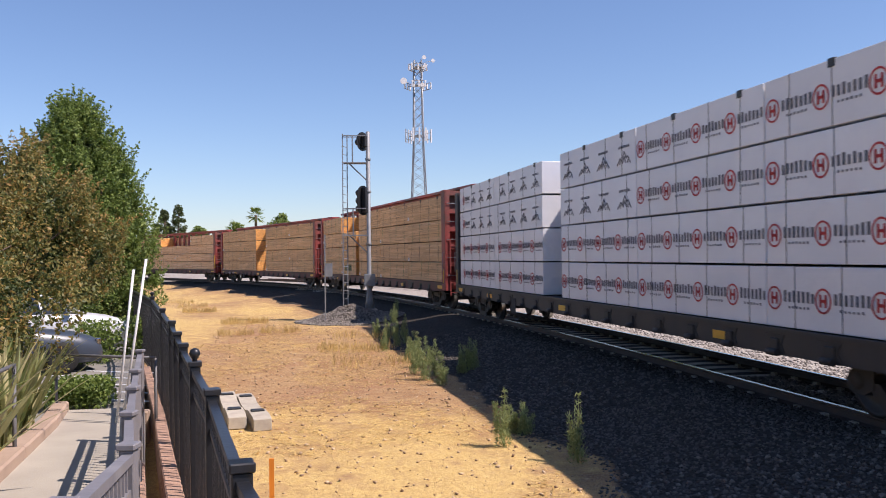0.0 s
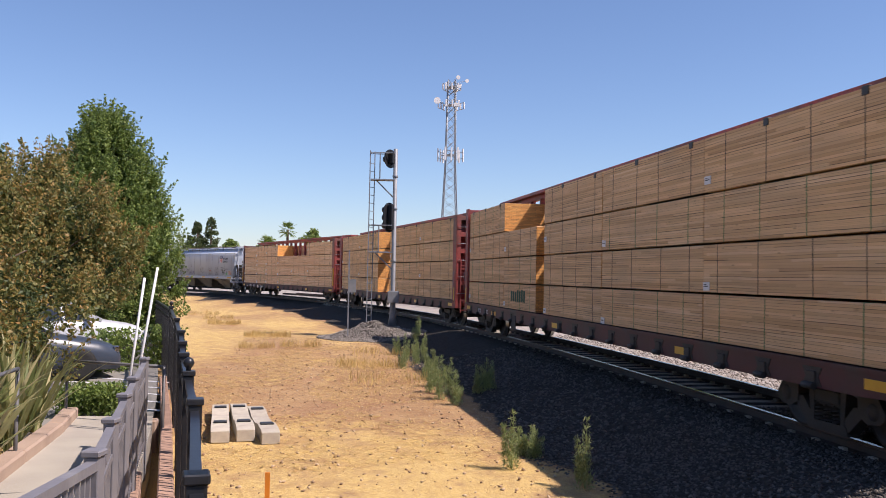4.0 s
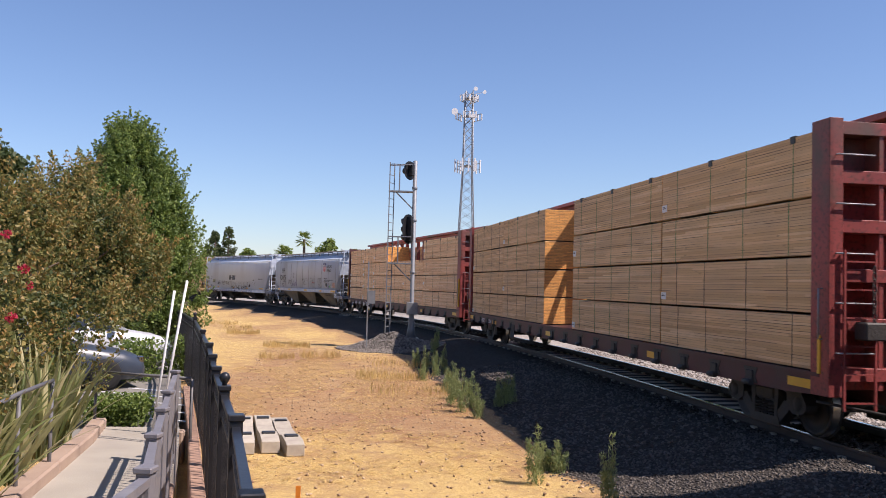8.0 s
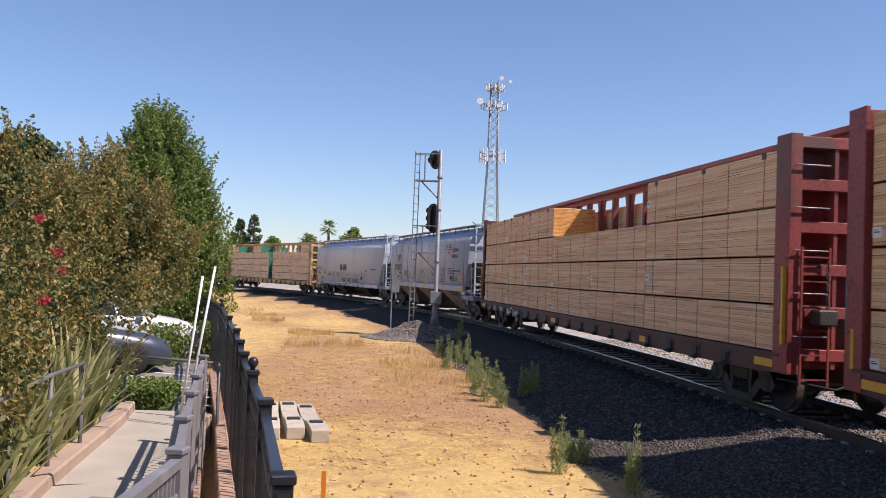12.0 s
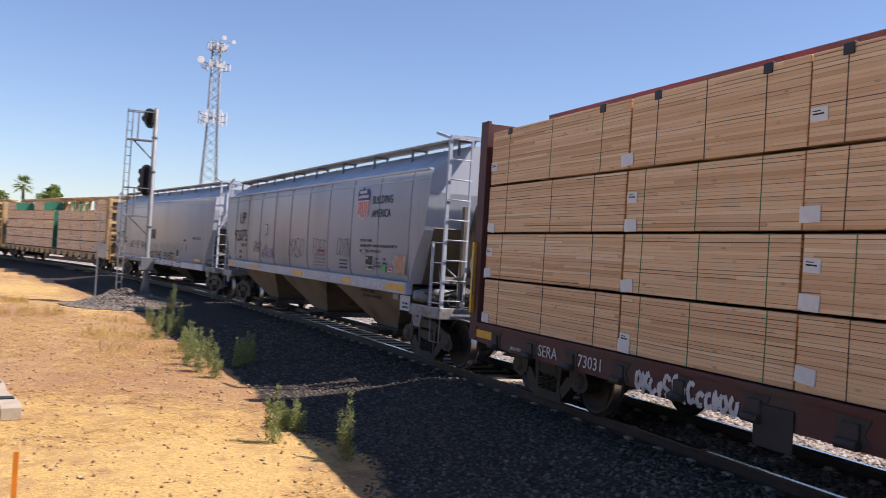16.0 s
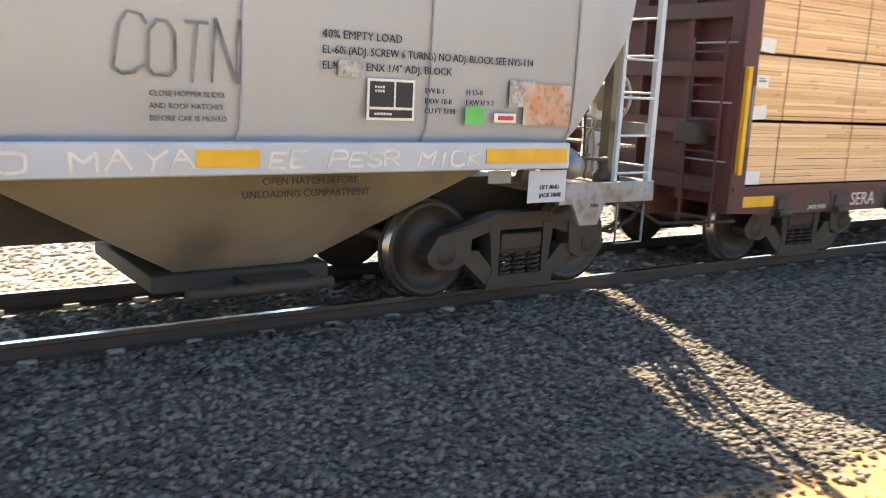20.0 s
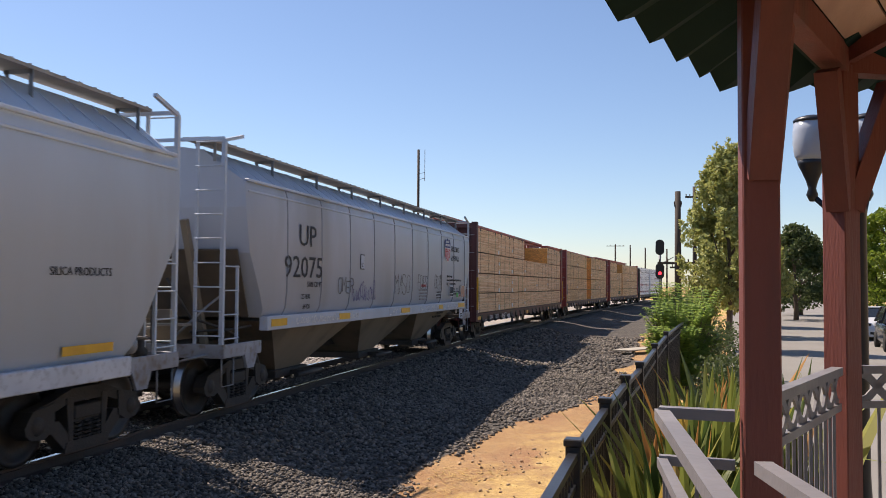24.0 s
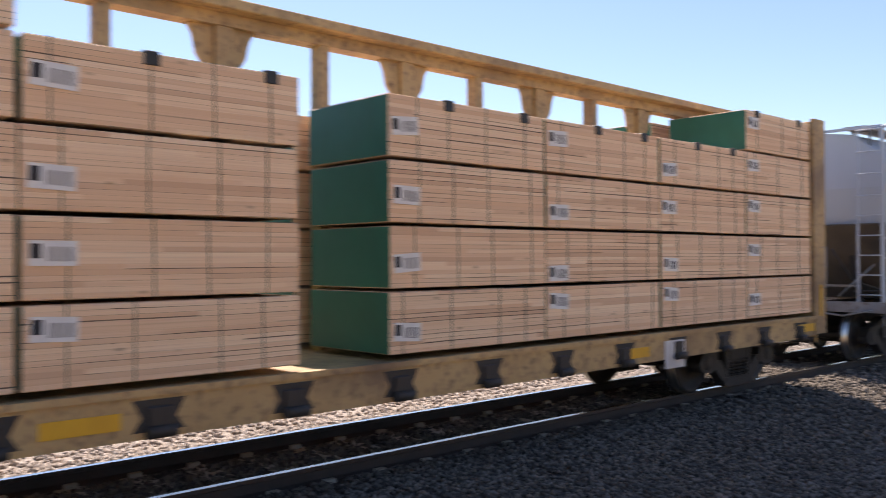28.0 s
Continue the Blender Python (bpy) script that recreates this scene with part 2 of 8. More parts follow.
def planks(name, tones, row, dark=0.5, weather=None):
    """Long sawn boards seen edge on: each row of its own tone, thin uneven gaps, knots and grain."""
    m = bpy.data.materials.new(name)
    m.use_nodes = True
    N, L = m.node_tree.nodes, m.node_tree.links
    b = N["Principled BSDF"]
    b.inputs["Roughness"].default_value = 0.72
    tc, oi = N.new("ShaderNodeTexCoord"), N.new("ShaderNodeObjectInfo")
    sp = N.new("ShaderNodeSeparateXYZ")
    L.new(tc.outputs["Object"], sp.inputs[0])

    def ma(op, a, c=None, d=None):
        x = N.new("ShaderNodeMath")
        x.operation = op
        for i, v in enumerate((a, c, d)):
            if isinstance(v, (int, float)):
                x.inputs[i].default_value = v
            elif v is not None:
                L.new(v, x.inputs[i])
        return x.outputs[0]

    def vec(x, y, z):
        c = N.new("ShaderNodeCombineXYZ")
        for i, v in enumerate((x, y, z)):
            if isinstance(v, (int, float)):
                c.inputs[i].default_value = v
            else:
                L.new(v, c.inputs[i])
        return c.outputs[0]

    def tex(v, scale, detail=3):
        n = N.new("ShaderNodeTexNoise")
        n.inputs["Scale"].default_value, n.inputs["Detail"].default_value = scale, detail
        L.new(v, n.inputs[0])
        return n.outputs[0]

    def rng(v, a, c, d=0.0, e=1.0):
        n = N.new("ShaderNodeMapRange")
        for i, q in enumerate((a, c, d, e)):
            n.inputs[i + 1].default_value = q
        L.new(v, n.inputs[0])
        return n.outputs[0]

    def mix(f, a, c):
        x = N.new("ShaderNodeMix")
        x.data_type = "RGBA"
        L.new(f, x.inputs[0])
        for i, v in ((6, a), (7, c)):
            if isinstance(v, tuple):
                x.inputs[i].default_value = (*v, 1)
            else:
                L.new(v, x.inputs[i])
        return x.outputs[2]
    seed = ma("MULTIPLY", oi.outputs["Random"], 61.0)
    sag = ma("MULTIPLY", ma("SUBTRACT", tex(vec(sp.outputs[1], seed, 0.0), 0.7, 1), 0.5), 0.02)
    zz = ma("DIVIDE", ma("ADD", sp.outputs[2], sag), row)
    rowi, fr = ma("FLOOR", zz), ma("FRACT", zz)
    half = ma("FLOOR", ma("ADD", ma("DIVIDE", sp.outputs[1], 2.6), ma("MULTIPLY", rowi, 0.37)))
    wn = N.new("ShaderNodeTexWhiteNoise")
    wn.noise_dimensions = "3D"
    L.new(vec(rowi, seed, half), wn.inputs["Vector"])
    cr = N.new("ShaderNodeValToRGB")
    cr.color_ramp.elements[0].color, cr.color_ramp.elements[1].color = (*tones[0], 1), (*tones[-1], 1)
    for i, t in enumerate(tones[1:-1]):
        cr.color_ramp.elements.new((i + 1) / (len(tones) - 1)).color = (*t, 1)
    L.new(wn.outputs["Value"], cr.inputs[0])
    col = cr.outputs[0]
    grain = tex(vec(ma("MULTIPLY", sp.outputs[1], 1.2), ma("MULTIPLY", sp.outputs[2], 90.0), seed), 1.0, 4)
    col = mix(rng(grain, 0.42, 0.68, 0.0, 0.35), col, tones[0])
    vo = N.new("ShaderNodeTexVoronoi")
    vo.inputs["Scale"].default_value = 1.0
    L.new(vec(ma("MULTIPLY", sp.outputs[1], 2.3), ma("MULTIPLY", sp.outputs[2], 7.0), seed), vo.inputs["Vector"])
    col = mix(rng(vo.outputs["Distance"], 0.05, 0.12, 0.6, 0.0), col, tuple(0.5 * v for v in tones[0]))
    if weather:
        col = mix(rng(tex(vec(ma("MULTIPLY", sp.outputs[1], 0.8), ma("MULTIPLY", sp.outputs[2], 3.0), seed), 1.0, 5), 0.4, 0.75, 0.0, 0.7), col, weather)
    sep = N.new("ShaderNodeSeparateColor")
    L.new(wn.outputs["Color"], sep.inputs[0])
    along = tex(vec(ma("MULTIPLY", sp.outputs[1], 0.9), ma("MULTIPLY", rowi, 3.7), seed), 1.0, 2)
    wide = ma("MULTIPLY", rng(ma("ADD", sep.outputs[1], ma("SUBTRACT", along, 0.5)), 0.35, 1.1), 0.22)
    gap = ma("LESS_THAN", fr, ma("ADD", wide, 0.035))
    col = mix(ma("MULTIPLY", gap, rng(ma("ADD", sep.outputs[2], ma("SUBTRACT", along, 0.5)), 0.2, 0.9, dark * 0.5, 1.0)), col, tuple(0.16 * v for v in tones[0]))
    L.new(col, b.inputs["Base Color"])
    bp = N.new("ShaderNodeBump")
    bp.inputs["Strength"].default_value, bp.inputs["Distance"].default_value = 0.7, 0.012
    L.new(ma("SUBTRACT", ma("MULTIPLY", sep.outputs[0], 0.6), gap), bp.inputs["Height"])
    L.new(bp.outputs[0], b.inputs["Normal"])
    return m


def leafy(name, c1, c2, c3=None, rough=0.55):
    """Leaves of uneven tone from one to the next, with a little light coming through them."""
    m = bpy.data.materials.new(name)
    m.use_nodes = True
    N, L = m.node_tree.nodes, m.node_tree.links
    b = N["Principled BSDF"]
    b.inputs["Roughness"].default_value = rough
    ge = N.new("ShaderNodeNewGeometry")
    cr = N.new("ShaderNodeValToRGB")
    cr.color_ramp.elements[0].color, cr.color_ramp.elements[1].color = (*c1, 1), (*c2, 1)
    if c3:
        e = cr.color_ramp.elements.new(0.72)
        e.color = (*c2, 1)
        cr.color_ramp.elements[-1].color = (*c3, 1)
    L.new(ge.outputs["Random Per Island"], cr.inputs[0])
    L.new(cr.outputs[0], b.inputs["Base Color"])
    tr = N.new("ShaderNodeBsdfTranslucent")
    L.new(cr.outputs[0], tr.inputs[0])
    mx = N.new("ShaderNodeMixShader")
    mx.inputs[0].default_value = 0.45
    L.new(b.outputs[0], mx.inputs[1])
    L.new(tr.outputs[0], mx.inputs[2])
    L.new(mx.outputs[0], N["Material Output"].inputs[0])
    return m


M = {}
M["red_steel"] = mat("red_steel", (0.33, 0.058, 0.05), (0.24, 0.045, 0.04), 1.5, 0.55, bump=0.15, bscale=12, fine=(0.10, 0.03, 0.025), fscale=20, dirt=(0.12, 0.07, 0.05), dscale=0.9)
M["maroon"] = mat("maroon", (0.10, 0.028, 0.03), (0.07, 0.025, 0.025), 1.5, 0.6, bump=0.15, bscale=12, dirt=(0.06, 0.045, 0.04), dscale=1.2)
M["tan_steel"] = mat("tan_steel", (0.55, 0.38, 0.18), (0.45, 0.30, 0.14), 1.2, 0.6, bump=0.15, bscale=10, fine=(0.22, 0.14, 0.08), fscale=14, dirt=(0.2, 0.13, 0.08), dscale=0.8)
M["dark_car"] = mat("dark_car", (0.035, 0.033, 0.035), (0.05, 0.045, 0.04), 2, 0.6, bump=0.1)
M["wood"] = planks("lumber_side", ((0.64, 0.37, 0.19), (0.80, 0.52, 0.29), (0.86, 0.60, 0.35), (0.74, 0.44, 0.24), (0.90, 0.68, 0.44)), 0.0405, 0.85)
M["wood_b"] = planks("lumber_side_brown", ((0.54, 0.31, 0.135), (0.74, 0.465, 0.225), (0.82, 0.545, 0.285), (0.64, 0.385, 0.175), (0.88, 0.62, 0.35)), 0.0405, 0.8, (0.52, 0.345, 0.19))
M["wood_p"] = planks("lumber_side_pale", ((0.68, 0.43, 0.27), (0.84, 0.59, 0.39), (0.88, 0.65, 0.44), (0.77, 0.50, 0.31), (0.92, 0.71, 0.50)), 0.0405, 0.2)
M["wood_end"] = boards("lumber_end", (0.84, 0.40, 0.10), (0.44, 0.17, 0.04), (0.76, 0.36, 0.10), 0.15, 0.0405, gap=0.004)
M["green_wrap"] = mat("green_wrap", (0.014, 0.15, 0.095), (0.012, 0.115, 0.07), 2, 0.45, bump=0.3, bscale=6)
M["white_wrap"] = mat("white_wrap", (0.80, 0.81, 0.83), (0.74, 0.75, 0.78), 1.2, 0.42, bump=0.5, bscale=5, rand=0.04)
M["strap"] = mat("strap", (0.03, 0.028, 0.025), rough=0.5)
M["strap_dark"] = mat("strap_dark", (0.03, 0.055, 0.035), rough=0.5)
M["strap_green"] = mat("strap_green", (0.02, 0.22, 0.06), rough=0.5)
M["paper"] = mat("paper", (0.78, 0.78, 0.76), (0.70, 0.70, 0.70), 8, 0.7)
M["ink"] = mat("ink", (0.03, 0.03, 0.035), rough=0.7)
M["ink_print"] = mat("ink_print", (0.10, 0.10, 0.12), (0.20, 0.20, 0.22), 9, 0.7)
M["ink_spray"] = mat("ink_spray", (0.09, 0.09, 0.10), (0.25, 0.26, 0.28), 5, 0.7)
M["ink_faded"] = mat("ink_faded", (0.30, 0.29, 0.30), (0.40, 0.39, 0.40), 30, 0.7)
M["rust_patch2"] = mat("grey_patch", (0.30, 0.29, 0.28), (0.50, 0.50, 0.50), 14, 0.8, fine=(0.16, 0.14, 0.12), fscale=30)
M["ink_red"] = mat("ink_red", (0.55, 0.05, 0.05), rough=0.7)
M["ink_white"] = mat("ink_white", (0.72, 0.72, 0.72), (0.5, 0.5, 0.5), 6, 0.7)
M["ink_green"] = mat("ink_green", (0.02, 0.10, 0.05), rough=0.7)
M["ink_blue"] = mat("ink_blue", (0.04, 0.06, 0.2), rough=0.6)
M["ink_violet"] = mat("ink_violet", (0.16, 0.15, 0.30), (0.28, 0.28, 0.40), 7, 0.7)
M["sticker_green"] = mat("sticker_green", (0.10, 0.55, 0.12), rough=0.6)
M["rust_patch"] = mat("rust_patch", (0.55, 0.26, 0.13), (0.40, 0.40, 0.40), 6, 0.8, fine=(0.30, 0.14, 0.08), fscale=16, dirt=(0.52, 0.50, 0.48), dscale=3.0)
M["reflector"] = mat("reflector", (0.75, 0.42, 0.03), (0.65, 0.34, 0.03), 5, 0.4)
M["notice"] = mat("notice", (0.62, 0.58, 0.30), (0.5, 0.5, 0.35), 8, 0.7)
M["hopper"] = mat("hopper_grey", (0.47, 0.53, 0.62), (0.415, 0.47, 0.55), 0.8, 0.5, bump=0.12, bscale=3, dirt=(0.34, 0.365, 0.40), dscale=0.5, stretch=(1, 1, 0.25))
M["seam"] = mat("seam_grey", (0.35, 0.38, 0.43), (0.27, 0.29, 0.325), 3, 0.6)
M["hopper_pale"] = mat("hopper_pale", (0.54, 0.60, 0.68), (0.485, 0.54, 0.61), 0.8, 0.5, bump=0.1, bscale=3, dirt=(0.43, 0.45, 0.49), dscale=0.5, stretch=(1, 1, 0.25))
M["hopper_sill"] = mat("hopper_sill", (0.47, 0.52, 0.60), (0.40, 0.45, 0.53), 2, 0.55, fine=(0.5, 0.5, 0.5), fscale=18)
M["sill_grey"] = mat("sill_grey", (0.33, 0.35, 0.39), (0.25, 0.26, 0.28), 2, 0.6, fine=(0.20, 0.15, 0.11), fscale=9, dirt=(0.16, 0.13, 0.11), dscale=1.6)
# pale hopper's low parts: shade under the car is in this near-black
M["hopper_shade"] = mat("hopper_shade", (0.05, 0.045, 0.04), (0.035, 0.032, 0.03), 1.0, 0.7, dirt=(0.12, 0.10, 0.08), dscale=1.0)
M["sill_white"] = mat("sill_white", (0.62, 0.64, 0.68), (0.54, 0.56, 0.60), 2, 0.55, fine=(0.4, 0.4, 0.42), fscale=14)
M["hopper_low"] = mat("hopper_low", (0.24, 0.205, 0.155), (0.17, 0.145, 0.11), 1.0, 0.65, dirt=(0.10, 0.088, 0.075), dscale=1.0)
# slope sheet brown, darkened to carry the shade under the body end
M["slope_shade"] = mat("slope_shade", (0.13, 0.105, 0.08), (0.085, 0.07, 0.055), 1.2, 0.7, dirt=(0.05, 0.045, 0.04), dscale=1.0)
M["grating"] = mat("grating", (0.32, 0.30, 0.26), (0.24, 0.22, 0.2), 3, 0.7)
M["iron"] = mat("truck_iron", (0.034, 0.031, 0.029), (0.052, 0.044, 0.038), 3, 0.65, bump=0.3, bscale=30)
M["wheel"] = mat("wheel_steel", (0.028, 0.025, 0.023), (0.042, 0.034, 0.029), 4, 0.5, bump=0.15)
M["rim"] = mat("bright_tread", (0.55, 0.54, 0.52), (0.4, 0.39, 0.38), 6, 0.28, metal=1.0)
M["rail"] = mat("rail_rust", (0.075, 0.05, 0.04), (0.05, 0.04, 0.035), 4, 0.7, bump=0.2, bscale=40)
M["railtop"] = mat("rail_shine", (0.72, 0.71, 0.70), (0.6, 0.59, 0.58), 5, 0.22, metal=1.0)
M["tie"] = mat("tie_concrete", (0.48, 0.43, 0.34), (0.38, 0.33, 0.27), 6, 0.85, bump=0.3, bscale=50, rand=0.1)
M["concrete"] = mat("concrete", (0.40, 0.36, 0.29), (0.33, 0.295, 0.24), 1.5, 0.85, bump=0.2, bscale=60, fine=(0.38, 0.35, 0.3), fscale=70, dirt=(0.33, 0.29, 0.25), dscale=0.6)
M["kerb_pink"] = mat("kerb_pink", (0.40, 0.29, 0.215), (0.33, 0.235, 0.175), 3, 0.85, bump=0.2, bscale=50)
M["block"] = mat("wall_block", (0.42, 0.26, 0.18), (0.34, 0.21, 0.15), 5, 0.9, bump=0.4, bscale=40, rand=0.12)
M["grey_wood"] = mat("grey_paint", (0.20, 0.19, 0.20), (0.16, 0.155, 0.165), 3, 0.55, bump=0.15, bscale=20, stretch=(1, 1, 1), dirt=(0.26, 0.25, 0.25), dscale=2)
M["black_paint"] = mat("black_paint", (0.014, 0.015, 0.018), (0.02, 0.021, 0.025), 4, 0.38, bump=0.08)
M["post_red"] = mat("post_red", (0.20, 0.055, 0.04), (0.16, 0.045, 0.035), 2, 0.6, bump=0.25, bscale=25, stretch=(3, 3, 0.4), dirt=(0.13, 0.05, 0.04), dscale=1.5)
M["ceil_wood"] = mat("ceiling_boards", (0.52, 0.33, 0.235), (0.42, 0.26, 0.18), 1.4, 0.6, bump=0.2, bscale=12, stretch=(6, 0.7, 6))
M["roof_green"] = mat("roof_green", (0.008, 0.024, 0.020), (0.012, 0.032, 0.027), 2, 0.75, spec=0.15)
M["galv"] = mat("galvanised", (0.24, 0.25, 0.26), (0.19, 0.20, 0.21), 5, 0.55, metal=0.2, bump=0.08)
M["galv_dark"] = mat("galvanised_dull", (0.30, 0.31, 0.32), (0.22, 0.23, 0.24), 4, 0.5, metal=0.4)
M["pipe_grey"] = mat("pipe_grey", (0.15, 0.145, 0.145), (0.11, 0.108, 0.11), 5, 0.55)
M["signal_black"] = mat("signal_black", (0.012, 0.012, 0.013), rough=0.5)
M["white_paint"] = mat("white_paint", (0.74, 0.74, 0.74), (0.62, 0.62, 0.62), 3, 0.5)
M["pole_wood"] = mat("pole_wood", (0.06, 0.045, 0.035), (0.04, 0.03, 0.025), 4, 0.85, stretch=(4, 4, 0.5))
M["bark"] = mat("bark", (0.14, 0.10, 0.075), (0.09, 0.065, 0.05), 6, 0.9, bump=0.6, bscale=25, stretch=(3, 3, 0.6))
M["asphalt"] = mat("asphalt", (0.25, 0.235, 0.205), (0.21, 0.195, 0.17), 0.4, 0.9, bump=0.2, bscale=60, fine=(0.2, 0.19, 0.18), fscale=90)
M["orange"] = mat("orange_stake", (0.75, 0.24, 0.02), rough=0.6)
M["tyre"] = mat("tyre", (0.012, 0.012, 0.012), rough=0.8)
M["glass_dark"] = mat("car_glass", (0.02, 0.025, 0.03), rough=0.06, spec=0.8)
M["car_white"] = mat("car_white", (0.55, 0.56, 0.58), rough=0.3)
M["car_blue"] = mat("car_blue", (0.04, 0.05, 0.075), (0.045, 0.06, 0.085), 2, 0.35)
M["car_black"] = mat("car_black", (0.015, 0.015, 0.018), rough=0.2)
M["chrome"] = mat("chrome", (0.6, 0.6, 0.62), rough=0.15, metal=1.0)
M["lamp_glass"] = mat("lamp_glass", (0.42, 0.47, 0.54), rough=0.15)
M["stucco"] = mat("stucco", (0.50, 0.42, 0.31), (0.45, 0.37, 0.27), 0.6, 0.9, bump=0.2, bscale=30)
M["stone"] = mat("ballast_stone", (0.17, 0.165, 0.17), (0.11, 0.105, 0.11), 8, 0.9)
M["leaf_green"] = leafy("leaf_green", (0.10, 0.155, 0.036), (0.20, 0.275, 0.063), (0.31, 0.39, 0.10))
M["leaf_myrtle"] = leafy("leaf_myrtle", (0.12, 0.145, 0.04), (0.35, 0.275, 0.08), (0.48, 0.27, 0.09))
# myrtle crown under the rust tips: greener, with inner shade in the colour
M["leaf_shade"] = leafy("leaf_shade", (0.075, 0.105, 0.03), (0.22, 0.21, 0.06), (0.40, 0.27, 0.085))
M["leaf_bright"] = leafy("leaf_bright", (0.16, 0.26, 0.035), (0.33, 0.42, 0.075))
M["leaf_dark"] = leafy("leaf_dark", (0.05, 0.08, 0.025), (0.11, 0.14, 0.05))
M["leaf_olive"] = leafy("leaf_olive", (0.27, 0.30, 0.09), (0.42, 0.43, 0.15), (0.52, 0.52, 0.21))
M["leaf_yellow"] = leafy("leaf_yellow", (0.13, 0.20, 0.02), (0.26, 0.32, 0.04))
M["flax"] = leafy("flax", (0.055, 0.095, 0.024), (0.27, 0.30, 0.065), (0.55, 0.21, 0.055))
M["flax_pale"] = leafy("flax_pale", (0.16, 0.21, 0.06), (0.42, 0.40, 0.18), (0.62, 0.54, 0.30))
M["weed"] = leafy("weed", (0.18, 0.235, 0.08), (0.40, 0.44, 0.19))
M["straw"] = leafy("straw", (0.48, 0.32, 0.11), (0.74, 0.55, 0.22))
M["flower"] = leafy("flower", (0.5, 0.03, 0.06), (0.6, 0.05, 0.09))

# ---------------------------------------------------------------- the line of the track
AL, BL, AR, XC = 0.0012015, 1.604e-5, 0.0006128, 7.4345


def track_x(y):
    return XC - (AL * y * y + BL * y ** 3 if y > 0 else AR * y * y)


TY = np.arange(-420.0, 190.0, 0.1)
TX = np.where(TY > 0, XC - AL * TY ** 2 - BL * TY ** 3, XC - AR * TY ** 2)
TS = np.concatenate([[0], np.cumsum(np.hypot(np.diff(TX), np.diff(TY)))])
TS -= np.interp(0, TY, TS)


def on_track(s):
    """Place on the centre line, s metres along it from abreast of the camera, and the way along it."""
    p = np.array([np.interp(s, TS, TX), np.interp(s, TS, TY)])
    q = np.array([np.interp(s + 0.5, TS, TX), np.interp(s + 0.5, TS, TY)])
    d = (q - p) / np.linalg.norm(q - p)
    return p, d


def off_track(s, u):
    p, d = on_track(s)
    return p[0] - u * d[1], p[1] + u * d[0]


def side_of(x, y):
    """Distance from the centre line, towards the camera's side."""
    g = -(2 * AL * y + 3 * BL * y * y) if y > 0 else -2 * AR * y
    return (track_x(y) - x) / math.sqrt(1 + g * g)


def lerp(u, knots):
    return float(np.interp(u, [k[0] for k in knots], [k[1] for k in knots]))


BED = [(-60, -0.25), (-13, -0.25), (-11, -0.33), (-2.7, -0.40), (-1.5, -0.20), (-0.62, -0.185), (-0.5, -0.170), (0.45, -0.170), (0.58, -0.185), (0.8, -0.165), (0.95, -0.145), (1.5, -0.16), (2.0, -0.25), (3.4, -0.50), (4.6, -0.55), (12, -0.55)]


def ground_z(x, y):
    u = side_of(x, y)
    z = lerp(u, BED)
    if u > 3.0:
        k = min(1.0, (u - 3.0) / 1.5)
        z += k * (0.07 * noise.noise((x * 0.25, y * 0.25, 0)) + 0.025 * noise.noise((x * 1.3, y * 1.3, 4)))
    elif u < -2:
        z += 0.03 * noise.noise((x * 0.7, y * 0.7, 9))
    d = math.hypot(x - 1.1, y - 34.3)
    if d < 2.2:
        z += 0.55 * (0.5 + 0.5 * math.cos(math.pi * d / 2.2)) * (1 + 0.3 * noise.noise((x * 2, y * 2, 1)))
    return z


def grown(a, b, step, far, k=1.25):
    """Grid lines from a to b at a step, growing out to far on both sides."""
    mid = list(np.arange(a, b + step / 2, step))
    lo, hi, st = [a], [mid[-1]], step
    while hi[-1] < far:
        st *= k
        hi.append(hi[-1] + st)
        lo.append(lo[-1] - st)
    return lo[:0:-1] + mid + hi[1:]


def bed_edge(x, y):
    """How far from the track the ballast reaches, uneven along the line and wider further back."""
    k = min(1.0, max(0.0, (-11 - y) / 12))
    return 4.45 + 2.4 * k * k * (3 - 2 * k) + 0.55 * noise.noise((x * 0.35, y * 0.35, 7)) + 0.25 * noise.noise((x * 1.4, y * 1.4, 2))


def old_shaded_bed(y):
    """Share of dark earthy fines among the ballast, with the train's shade in their tone: clean stone abreast of the
    platform, old bed further off.
    """
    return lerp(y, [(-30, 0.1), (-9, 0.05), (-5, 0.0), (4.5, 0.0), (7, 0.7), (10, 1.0)])


